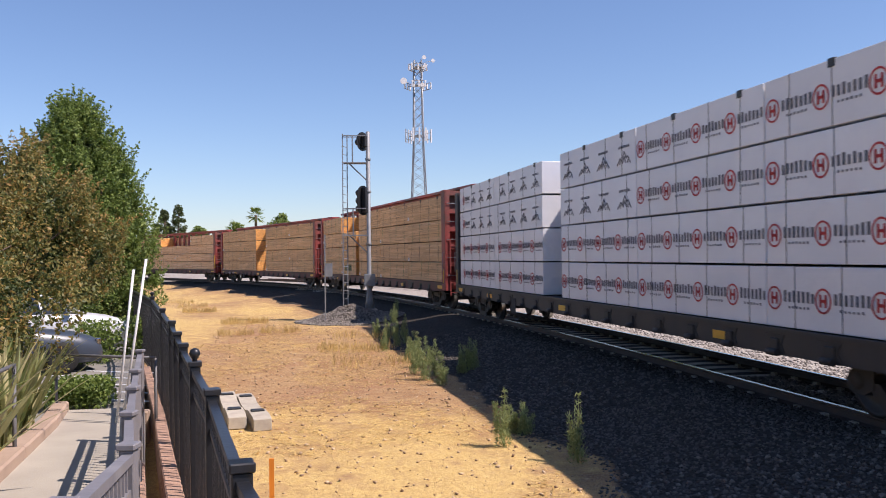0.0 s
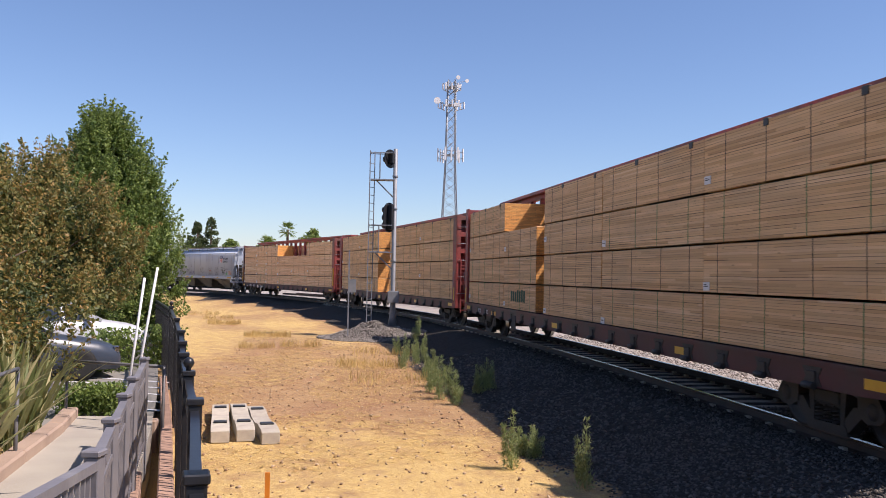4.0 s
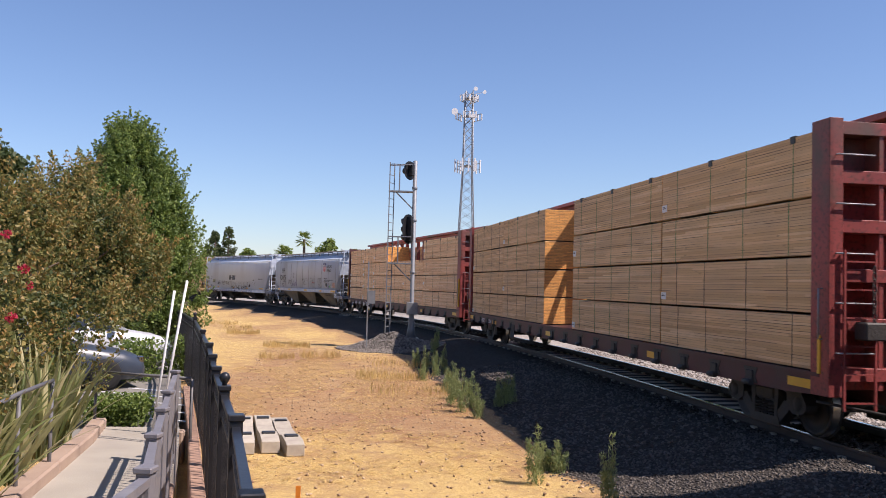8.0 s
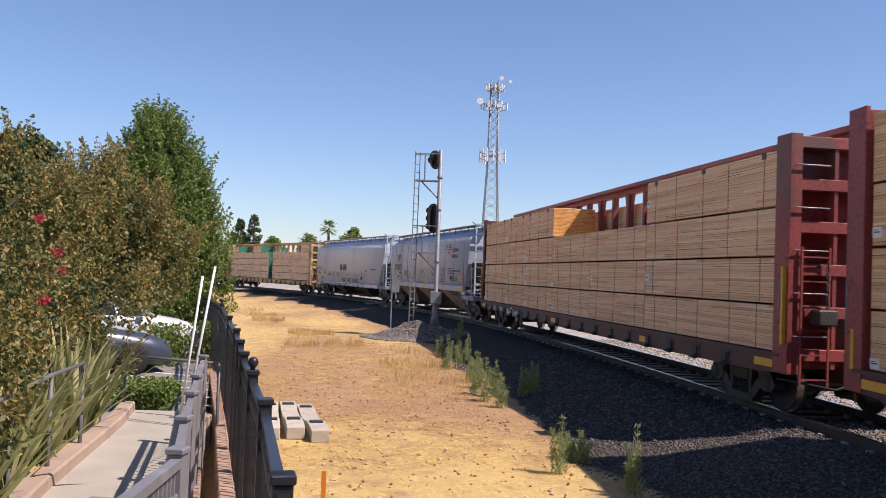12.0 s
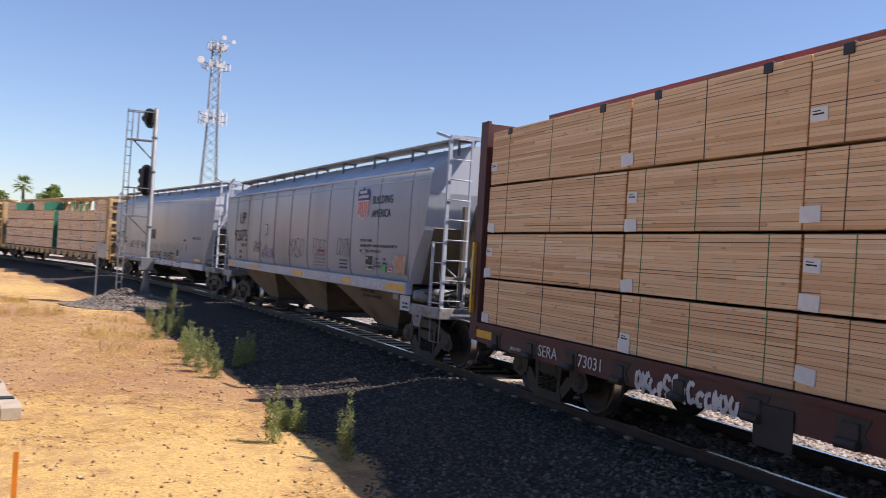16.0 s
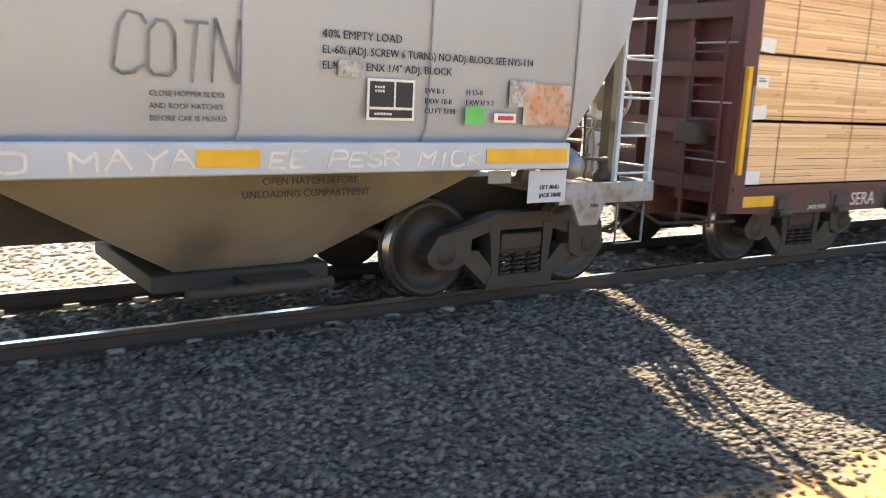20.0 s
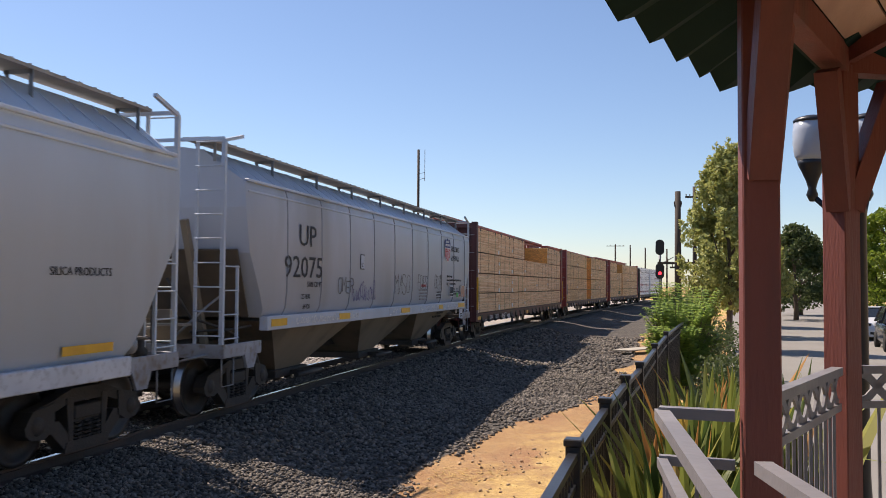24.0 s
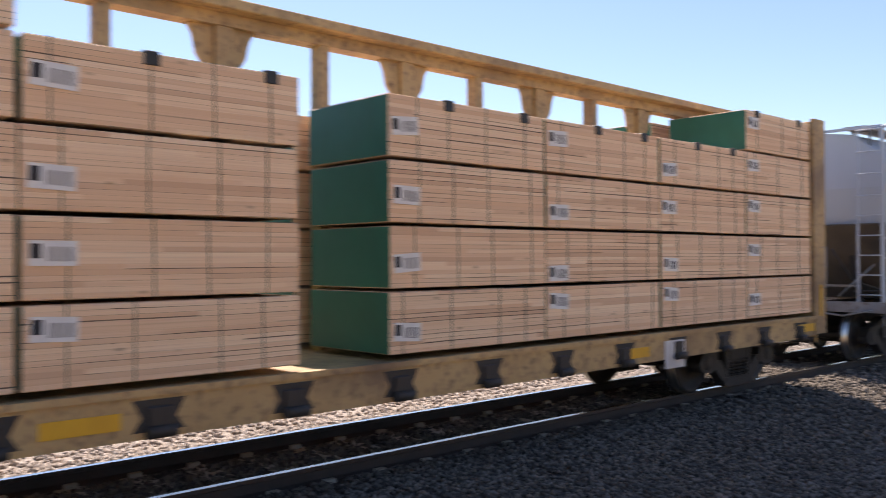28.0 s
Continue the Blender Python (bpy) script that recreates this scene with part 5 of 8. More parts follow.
        part("winch_box", bm, M["iron"], car)
        bm = bmesh.new()
        tube(bm, [(-1.4, y - s * 0.2, 0.62), (-0.7, y + s * 0.22, 0.5), (-0.2, y + s * 0.36, 0.72)], 0.02, 6)
        part("uncoupling_lever", bm, M["iron"], car)
        coupler(car, y, s)
        plate(car, "reflector", y - s * 0.12, y - s * 0.75, 0.78, 0.90, M["reflector"], "yellow reflector", -1.474)
        bm = bmesh.new()
        if strips:
            box(bm, -1.545, -1.485, *sorted((yo + s * 0.09, yo + s * 0.15)), 1.15, 2.3)
        else:
            box(bm, -1.505, -1.49, y - 0.03, y + 0.03, 1.0, 1.5)
        part("reflector", bm, M["reflector"], car, "yellow reflector strip")
        bm = bmesh.new()
        tube(bm, [(-1.48, yo + s * 0.06, 1.45), (-1.55, yo + s * 0.06, 1.45), (-1.55, yo + s * 0.06, 2.1), (-1.48, yo + s * 0.06, 2.1)], 0.012, 6)
        part("grab_iron", bm, M["galv_dark"], car)
    add_trucks(car, truck_at)
    for f in ((-0.28, 0.02) if strips else (-0.28, 0.02, 0.3)):
        plate(car, "reflector", L * f, L * f + 0.55, 0.74, 0.86, M["reflector"], "yellow reflector", -1.476)
    bm = bmesh.new()
    box(bm, -1.49, -1.475, 4.4, 4.9, 0.45, 0.85, 0.01)
    part("data_panel", bm, M["ink"], car)
    return car


def text_on(car, text, y, z, size, material, x=-1.482, width=1.0, name="lettering"):
    """Starts y metres along the car and runs forward."""
    return letters(name, text, size, material, car, Matrix.Translation((x, y, z)) @ SIDE, width=width)


def bars_on(car, name, y, z, w, h, n, material, x=-1.482, slant=0.0, label="", parent=None, gap=0.3):
    """Illegible marks: n upright bars across a width w."""
    bm = bmesh.new()
    for k in range(n):
        y0 = y - w * k / n
        y1 = y0 - w / n * (1 - gap)
        hh = h * random.uniform(0.75, 1.0)
        box(bm, x - 0.003, x, y1, y0, z, z + hh)
    return part(name, bm, material, parent or car, label)


def scrawl(car, y, z, w, h, material, x=-1.64, r=0.012, seed=0, n=14, label="sprayed scrawl"):
    """Loose sprayed line with no meaning."""
    rg = random.Random(seed)
    bm = bmesh.new()
    yy = y
    while yy > y - w:
        k = rg.uniform(0.5, 1.0) * h
        s = rg.uniform(0.09, 0.2) * max(0.6, h * 2)
        a0 = rg.uniform(0.5, 2.5)
        pts = []
        for i in range(8):
            a = a0 + i * rg.uniform(0.45, 0.9)
            pts.append((x, yy - s * (0.5 + 0.5 * math.cos(a)), z + k * (0.5 + 0.5 * math.sin(a))))
        for p, q in zip(pts, pts[1:]):
            bar(bm, p, q, r * 2, 0.004, up=(1, 0, 0))
        yy -= s * rg.uniform(1.0, 1.5)
    return part("scrawl", bm, material, car, label)


GLYPH = {"A": "002640 1333", "C": "4536160501103041", "D": "00062644422000", "E": "46060040 0333", "F": "460600 0333", "H": "0006 4046 0343", "I": "2026", "K": "0006 460340", "L": "060040", "M": "0006234640", "N": "00064046", "O": "160501103041453616", "P": "00063645433303", "R": "00063645443303 2340", "S": "45361605044241301001", "T": "0646 2620", "U": "060110304146", "W": "0610243046", "Y": "062346 2320"}


def spray(car, text, y, z, w, h, material, x, r, seed, label):
    """Hand-sprayed capitals, each stroke a flat bar, uneven in place and size."""
    rg = random.Random(seed)
    step = w / max(1, len(text))
    for k, ch in enumerate(text):
        if ch == " ":
            continue
        bm = bmesh.new()
        hh = h * rg.uniform(0.82, 1.05)
        z0 = z + rg.uniform(-0.05, 0.05) * h
        lean = rg.uniform(-0.1, 0.25)
        for stroke in GLYPH[ch].split():
            pts = []
            for j in range(0, len(stroke), 2):
                a = int(stroke[j]) / 4 + rg.uniform(-0.06, 0.06)
                b = int(stroke[j + 1]) / 6 + rg.uniform(-0.04, 0.04)
                pts.append((x, y - step * (k + 0.82 * a + lean * b), z0 + hh * b))
            for p, q in zip(pts, pts[1:]):
                bar(bm, p, q, r * 2 * rg.uniform(0.8, 1.15), 0.004, up=(1, 0, 0))
        part("scrawl", bm, material, car, label)


def logo_disc(car, y, z, r, material, x, parent):
    bm = bmesh.new()
    ring = []
    for rr in (r, r * 0.84):
        ring.append([[bm.verts.new((xx, y + rr * math.cos(a), z + rr * math.sin(a))) for a in (2 * math.pi * j / 20 for j in range(20))] for xx in (x - 0.003, x)])
    for j in range(20):
        k = (j + 1) % 20
        bm.faces.new((ring[0][0][j], ring[0][0][k], ring[1][0][k], ring[1][0][j]))
        bm.faces.new((ring[0][0][j], ring[0][1][j], ring[0][1][k], ring[0][0][k]))
    for a, b, c, d in ((-0.45, -0.2, -0.5, 0.5), (0.2, 0.45, -0.5, 0.5), (-0.45, 0.45, -0.12, 0.12)):
        box(bm, x - 0.003, x, y + a * r, y + b * r, z + c * r, z + d * r)
    return part("printed_disc", bm, material, parent)


# cars in train order: A white wrapped, B, C, D brown lumber, H1 and H2 hoppers, E and F tan
def car_a():
    c = centrebeam("centrebeam_car", "black centrebeam car loaded with white-wrapped lumber packs", "dark_car", "dark_car", 22.8, 4.1, 9.4, rise=0.0)
    for near in (True, False):
        for t in range(4):
            for y0, y1 in ((-11.2, -7.15), (-7.15, -3.1), (-3.1, 0.95), (2.25, 6.7), (6.7, 11.15)) + (() if near else ((0.95, 2.25),)):
                tall = y0 < 0.9
                p = add_pack(c, y0, y1, 1.01 + 0.812 * t if tall else 1.01 + 0.81 * t, 0.812 if tall else 0.81, near, "white_wrap", "white_wrap", False, pads=t == 3)
                if near:
                    L = y1 - y0
                    n = int(L / 1.0)
                    for k in range(n):
                        yy = -L / 2 + 0.52 + k * 1.0
                        if (t >= 2 and -3.2 < y0 < 6) or (t >= 2 and y0 > 6 and k < 3):
                            bm = bmesh.new()
                            ridge = [(-0.30, 0.18), (-0.16, 0.30), (-0.09, 0.24), (0.03, 0.42), (0.12, 0.28), (0.18, 0.33), (0.31, 0.18)]
                            for a, b in list(zip(ridge, ridge[1:])) + [((-0.06, 0.20), (0.03, 0.32)), ((0.03, 0.32), (0.10, 0.20)), ((-0.18, 0.19), (-0.14, 0.25)), ((0.18, 0.19), (0.2, 0.26))]:
                                bar(bm, (-0.638, yy - a[0], a[1]), (-0.638, yy - b[0], b[1]), 0.02, 0.006, up=(1, 0, 0))
                            for k2 in range(9):
                                box(bm, -0.64, -0.637, yy - 0.25 + 0.056 * k2, yy - 0.225 + 0.056 * k2, 0.48, 0.53)
                            part("printed_mark", bm, M["ink_print"], p, "dark printed mountain mark")
                        else:
                            logo_disc(c, yy + 0.33, 0.37, 0.155, M["ink_red"], -0.637, p)
                            bars_on(c, "printed_name", yy + 0.12, 0.33, 0.66, 0.15, 7, M["ink_print"], -0.637, parent=p, gap=0.5)
                            bars_on(c, "printed_line", yy + 0.02, 0.25, 0.46, 0.035, 6, M["ink_print"], -0.637, parent=p, gap=0.6)
    return c


def lumber(c, spans, z0, tiers, side, missing=(), tag=True, end="wood_end", far=None):
    for near in (True, False):
        for t, tier in enumerate(tiers):
            for y0, y1 in (spans if near or not far else far):
                if near and (t, y0) in missing:
                    continue
                if not near and (t, -y0) in missing:
                    continue
                add_pack(c, y0, y1, z0 + sum(tiers[:t]), tier, near, side, end, tag and (t + int(y0)) % 2 == 0, random.choice(("strap", "strap", "strap_green")), pads=t == len(tiers) - 1)


def car_b():
    c = centrebeam("centrebeam_car", "red centrebeam car of brown lumber, its top tier partly missing", "red_steel", "maroon", 22.8, 4.36, 9.4)
    lumber(c, [(-11.2, -6.7), (-6.7, -2.2), (-2.2, 1.95), (2.65, 6.1), (6.1, 11.15)], 1.01, (0.75, 0.77, 0.79, 0.89), "wood_b", {(3, 2.65)}, far=[(-11.2, -6.7), (-6.7, -2.2), (-2.2, 2.65), (2.65, 6.1), (6.1, 11.15)])
    bars_on(c, "printed_name", 5.2, 1.25, 1.6, 0.34, 7, M["ink_green"], -1.427, label="faded green stencilled name")
    text_on(c, "HLSX", 9.4, 0.74, 0.2, M["ink_white"])
    text_on(c, "3012", 8.25, 0.74, 0.2, M["ink_white"])
    return c


def car_c():
    c = centrebeam("centrebeam_car", "red centrebeam car with brown lumber and an open gap amidships", "red_steel", "maroon", 22.8, 4.28, 9.4)
    lumber(c, [(-11.2, -6.3), (-6.3, -1.05), (1.45, 6.3), (6.3, 11.15)], 1.01, (0.75, 0.77, 0.79, 0.89), "wood_b")
    text_on(c, "HLSX", 9.15, 0.74, 0.2, M["ink_white"])
    text_on(c, "3064", 8.0, 0.74, 0.2, M["ink_white"])
    return c


def car_d():
    c = centrebeam("centrebeam_car", "brick red centrebeam car with fresh tan lumber, top tier broken", "red_steel", "maroon", 22.8, 4.26, 9.5, strips=True)
    lumber(c, [(-11.2, -5.9), (-5.9, -2.2), (-2.2, 1.3), (1.3, 4.5), (4.5, 7.3), (7.3, 11.15)], 1.01, (0.72, 0.73, 0.76, 0.88), "wood", {(3, -5.9), (3, -2.2)})
    text_on(c, "SERA", 11.4 - 2.27, 0.74, 0.225, M["ink_white"], width=1.05)
    text_on(c, "73031", 11.4 - 3.32, 0.74, 0.225, M["ink_white"], width=1.05)
    scrawl(c, 11.4 - 4.6, 0.66, 1.7, 0.27, M["ink_white"], -1.48, 0.026, 5, label="white sprayed scrawl")
    text_on(c, "JACK HERE", 11.4 - 1.42, 0.72, 0.07, M["ink_white"])
    for (y, t) in ((7.16, 0), (7.16, 1), (7.16, 2), (11.02, 0), (11.02, 1), (11.0, 2), (4.36, 0.1), (4.36, 1), (1.16, 1), (7.3, 3.1), (4.4, 2.1)):
        bm = bmesh.new()
        box(bm, -1.437, -1.428, -0.12, 0.12, 0, 0.15)
        part("paper_tag", bm, M["paper"], c, "white paper tag", Matrix.Translation((0, y, 1.03 + 0.72 * t)) @ Matrix.Rotation(random.uniform(-0.1, 0.1), 4, "X"))
    return c


def tan_car(miss):
    c = centrebeam("centrebeam_car", "tan centrebeam car with pale stud packs wrapped green at the ends", "tan_steel", "tan_steel", 21.8, 4.12, 9.0, 0.15, 1.15, 0.26)
    spans = [(-10.75, -8.65), (-8.65, -6.45), (-6.45, -4.25), (-4.25, -2.05), (-1.1, 1.1), (1.1, 3.3), (3.3, 5.5), (5.5, 7.7), (7.7, 9.9)]
    for near in (True, False):
        for t in range(5):
            for i, (y0, y1) in enumerate(spans):
                if t == 4 and i not in miss:
                    continue
                add_pack(c, y0, y1, 1.05 + 0.605 * t, 0.605, near, "wood_p", "green_wrap", "barcode", "strap_dark", pads=t == 4 or (t == 3 and i not in miss))
    bars_on(c, "illegible_marks", 4.2, 0.68, 0.6, 0.16, 5, M["ink_white"], -1.476)
    bm = bmesh.new()
    box(bm, -1.48, -1.472, -6.9, -6.45, 0.55, 0.9)
    part("data_frame", bm, M["ink_white"], c)
    return c


def hopper(paint, label, marks, low="hopper_low", sill="hopper_sill", zb=1.48):
    c = thing("covered_hopper", label, "freight car", "freight train")
    prof = [(1.50, zb), (1.57, zb + 0.14), (1.60, zb + 0.42), (1.61, 2.5), (1.60, 3.2), (1.585, 3.48), (1.55, 3.60), (1.47, 3.66), (0.84, 4.10), (0.42, 4.16), (0.0, 4.17)]

    yt = 8.12 if zb > 1.3 else 8.42

    def yend(z):
        return lerp(z, [(zb, 7.35), (2.6, yt - 0.07), (3.0, yt), (4.13, yt)])
    ring = [(x, z) for x, z in prof] + [(-x, z) for x, z in prof[-2::-1]]
    bm = bmesh.new()
    a = [bm.verts.new((x, -yend(z), z)) for x, z in ring]
    b = [bm.verts.new((x, yend(z), z)) for x, z in ring]
    n = len(ring)
    for i in range(n):
        j = (i + 1) % n
        f = bm.faces.new((a[i], a[j], b[j], b[i]))
        f.smooth = True
    for e in (a, b):
        for i in range(n // 2):
            q = [e[i], e[i + 1], e[n - 2 - i], e[n - 1 - i]]
            q = list(dict.fromkeys(q))
            if len(q) > 2:
                bm.faces.new(q)
    part("body", bm, M[paint], c)
    # side seams
    for k in range(10 if zb > 1.3 else 0):
        y = -7.35 + 1.55 * k
        for s in (-1, 1):
            bm = bmesh.new()
            for (x0, z0), (x1, z1) in zip(prof[:6], prof[1:7]):
                bar(bm, (s * (x0 + 0.002), y, z0), (s * (x1 + 0.002), y, z1), 0.012, 0.035, up=(1, 0, 0))
            part("seam", bm, M["seam"], c)
    for s in (-1, 1):
        bm = bmesh.new()
        box(bm, *sorted((s * 1.47, s * 1.62)), -7.35, 7.35, zb - 0.21, zb + 0.02, 0.012)
        part("side_sill", bm, M[sill], c, "side sill with scrawls")
        bm = bmesh.new()
        box(bm, *sorted((s * 1.50, s * 1.60)), -yt + 0.07, yt - 0.07, 3.60, 3.645, 0.008)
        part("eave", bm, M[paint], c)
        bm = bmesh.new()
        box(bm, *sorted((s * 1.55, s * 1.605)), -yt + 0.07, yt - 0.07, 3.44, 3.475, 0.008)
        part("eave_moulding", bm, M[paint], c)
        for k in range(30):
            y = -yt + 0.3 + (2 * yt - 0.6) * k / 29
            bm = bmesh.new()
            bar(bm, (s * 1.44, y, 3.685), (s * 0.86, y, 4.092), 0.03, 0.012, up=(1, 0, 1))
            part("roof_rib", bm, M[paint], c)
    # discharge bays
    zt, hl = (1.4, 2.25) if zb > 1.3 else (1.05, 1.3)
    for yc in ((-4.6, 0.0, 4.6) if zb > 1.3 else (-2.9, 2.9)):
        bm = bmesh.new()
        v = [bm.verts.new(p) for p in ((-1.45, yc - hl, zt), (1.45, yc - hl, zt), (1.45, yc + hl, zt), (-1.45, yc + hl, zt), (-0.75, yc - 0.55, 0.42), (0.75, yc - 0.55, 0.42), (0.75, yc + 0.55, 0.42), (-0.75, yc + 0.55, 0.42))]
        for f in ((0, 1, 2, 3), (7, 6, 5, 4), (0, 4, 5, 1), (1, 5, 6, 2), (2, 6, 7, 3), (3, 7, 4, 0)):
            bm.faces.new([v[i] for i in f])
        bay = part("discharge_bay", bm, M[low], c, "dusty discharge bay, darkened for the shade under the car")
        bm = bmesh.new()
        box(bm, -0.85, 0.85, yc - 0.75, yc + 0.75, 0.28, 0.42, 0.01)
        box(bm, -1.15, -0.85, yc - 0.5, yc + 0.1, 0.30, 0.38)
        tube(bm, [(-1.2, yc - 0.6, 0.34), (-1.2, yc + 0.6, 0.34)], 0.05, 8)
        part("outlet_gate", bm, M["iron"], bay)
    bm = bmesh.new()
    box(bm, -0.3, 0.3, -8.6, 8.6, 0.62, 1.05)
    part("centre_sill", bm, M["iron"], c)
    for s in (-1, 1):
        # end posts, platform, ladders, steps
        y1 = s * 8.6
        bm = bmesh.new()
        box(bm, -1.52, -1.46, *sorted((s * 7.35, s * 8.62)), 0.92, 1.12, 0.008)
        box(bm, 1.46, 1.52, *sorted((s * 7.35, s * 8.62)), 0.92, 1.12, 0.008)
        box(bm, -1.52, 1.52, *sorted((s * 8.54, s * 8.62)), 0.92, 1.12, 0.008)
        prism(bm, [(s * 7.5, 0.95), (s * 7.95, 0.95), (s * 7.85, 0.72), (s * 7.62, 0.72)], -1.53, -1.49, "x")
        part("end_platform", bm, M["sill_grey"], c)
        bm = bmesh.new()
        box(bm, -1.45, 1.45, *sorted((s * 7.45, s * 8.54)), 0.98, 1.02)
        for k in range(16):
            box(bm, -1.45, 1.45, *sorted((s * (7.5 + 0.065 * k), s * (7.53 + 0.065 * k))), 1.02, 1.05)
        part("platform_grating", bm, M["grating"], c, "rusty brown end platform grating")
        for x in (-1.46, 1.46):
            bm = bmesh.new()
            bar(bm, (x, y1 - s * 0.03, 1.0), (x, y1 - s * 0.03, 4.15), 0.06, 0.06)
            bar(bm, (x * 0.7, y1 - s * 0.03, 1.0), (x * 0.7, y1 - s * 0.03, 4.2), 0.04, 0.04)
            for k in range(9):
                z = 1.25 + 0.36 * k
                tube(bm, [(x, y1 + s * 0.02, z), (x * 0.7, y1 + s * 0.02, z)], 0.012, 6)
            part("end_ladder", bm, M[paint], c, "pale grey end ladder")
            bm = bmesh.new()
            bar(bm, (x, y1 - s * 0.5, 1.05), (x, y1 - s * 0.5, 2.3), 0.04, 0.04)
            for k in range(4):
                tube(bm, [(x * 1.02, y1 - s * 0.03, 1.2 + 0.36 * k), (x * 1.02, y1 - s * 0.5, 1.2 + 0.36 * k)], 0.012, 6)
            part("side_ladder", bm, M[paint], c)
            bm = bmesh.new()
            tube(bm, [(x, y1 - s * 0.05, 1.0), (x, y1 - s * 0.05, 0.50), (x, y1 - s * 0.42, 0.50), (x, y1 - s * 0.42, 1.0)], 0.014, 6)
            part("stirrup_step", bm, M["galv"], c)
            bm = bmesh.new()
            bar(bm, (x * 0.45, s * 7.6, 1.0), (x * 0.45, s * 8.3, 3.0), 0.10, 0.10)
            part("end_post", bm, M[low], c)
        bm = bmesh.new()
        bar(bm, (-1.46, y1 - s * 0.03, 4.18), (1.46, y1 - s * 0.03, 4.18), 0.05, 0.05)
        bar(bm, (-1.46, y1 - s * 0.03, 4.15), (-1.46, y1 - s * 0.6, 4.3), 0.05, 0.05)
        bar(bm, (1.46, y1 - s * 0.03, 4.15), (1.46, y1 - s * 0.6, 4.3), 0.05, 0.05)
        part("grab_rail", bm, M[paint], c)
        # slope sheet panel, its shade put into a dark brown
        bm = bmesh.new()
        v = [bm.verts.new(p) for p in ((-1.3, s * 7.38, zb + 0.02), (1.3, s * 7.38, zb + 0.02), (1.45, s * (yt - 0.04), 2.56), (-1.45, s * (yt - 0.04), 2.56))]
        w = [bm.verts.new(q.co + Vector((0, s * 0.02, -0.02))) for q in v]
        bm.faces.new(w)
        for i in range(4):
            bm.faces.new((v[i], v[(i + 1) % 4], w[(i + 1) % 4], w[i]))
        part("slope_sheet", bm, M["slope_shade"], c, "brown slope sheet with the shade put into its colour")
        coupler(c, s * 8.45, s)
        for k, pts in enumerate((((-1.2, 7.5, 1.15), (-1.2, 7.9, 1.3), (-0.8, 8.3, 1.5), (-0.5, 8.5, 2.1)), ((-1.0, 7.55, 1.9), (-1.05, 8.2, 1.7), (-0.6, 8.45, 1.2)), ((-1.35, 7.4, 1.35), (-1.35, 8.1, 1.32), (-0.9, 8.5, 1.3)), ((-1.3, 8.66, 0.98), (-0.8, 8.72, 0.86), (-0.3, 8.75, 0.92)))):
            bm = bmesh.new()
            tube(bm, [(p[0], s * p[1], p[2]) for p in pts], 0.02, 6)
            part("brake_pipe", bm, M["galv_dark"] if k % 2 else M["iron"], c)
        for k in range(5):
            bm = bmesh.new()
            box(bm, -1.0, 1.0, *sorted((s * (8.62 + 0.055 * k), s * (8.65 + 0.055 * k))), 1.40, 1.43)
            part("step_slat", bm, M["grating"], c)
    # air tank and brake gear
    bm = bmesh.new()
    lathe(bm, [(0.02, -0.5), (0.09, -0.47), (0.11, -0.40), (0.11, 0.40), (0.09, 0.47), (0.02, 0.5)], 14, "x", (-0.75, -7.75, 1.32))
    tube(bm, [(-0.9, -7.7, 1.5), (-0.6, -8.0, 1.9), (-0.3, -8.1, 2.4)], 0.02, 6)
    tube(bm, [(-0.4, -7.7, 1.2), (-0.4, -8.2, 1.5), (0.1, -8.3, 1.6)], 0.02, 6)
    part("air_tank", bm, M["galv_dark"], c)
    bm = bmesh.new()
    wx, wz = -0.76, 1.92
    ringp = [(wx + 0.25 * math.cos(a), -8.72, wz + 0.25 * math.sin(a)) for a in (2 * math.pi * i / 18 for i in range(19))]
    tube(bm, ringp, 0.017, 6)
    for k in range(5):
        a = 2 * math.pi * k / 5
        tube(bm, [(wx, -8.72, wz), (wx + 0.24 * math.cos(a), -8.72, wz + 0.24 * math.sin(a))], 0.012, 5)
    part("brake_wheel", bm, M["grating"], c, "rusty hand brake wheel")
    bm = bmesh.new()
    lathe(bm, [(0.02, -0.12), (0.13, -0.10), (0.16, 0.0), (0.13, 0.04), (0.02, 0.05)], 12, "y", (wx + 0.06, -8.6, wz))
    tube(bm, [(wx + 0.2, -8.62, wz - 0.05), (wx + 0.24, -8.6, 1.2)], 0.016, 6)
    part("gear_box", bm, M["grating"], c, "rusty brake gear box")
    bm = bmesh.new()
    bar(bm, (wx + 0.1, -8.6, 1.05), (wx + 0.1, -8.6, wz - 0.08), 0.1, 0.06)
    part("brake_stand", bm, M[paint], c, "dusty upright stand of the hand brake")
    # roof: hatch trough and running boards on brackets
    bm = bmesh.new()
    box(bm, -0.32, 0.32, -7.6, 7.6, 4.10, 4.22, 0.02)
    for k in range(14):
        y = -7.2 + 14.4 * k / 13
        box(bm, -0.36, 0.36, y - 0.03, y + 0.03, 4.12, 4.26)
    part("hatch_cover", bm, M[paint], c)
    for s in (-1, 1):
        bm = bmesh.new()
        box(bm, *sorted((s * 0.72, s * 1.12)), -8.5, 8.5, 4.19, 4.23)
        for k in range(60):
            y = -8.4 + 16.8 * k / 59
            box(bm, *sorted((s * 0.72, s * 1.12)), y - 0.012, y + 0.012, 4.23, 4.245)
        part("running_board", bm, M["grating"], c, "weathered steel grating walkway")
        for k in range(9):
            y = -8.2 + 16.4 * k / 8
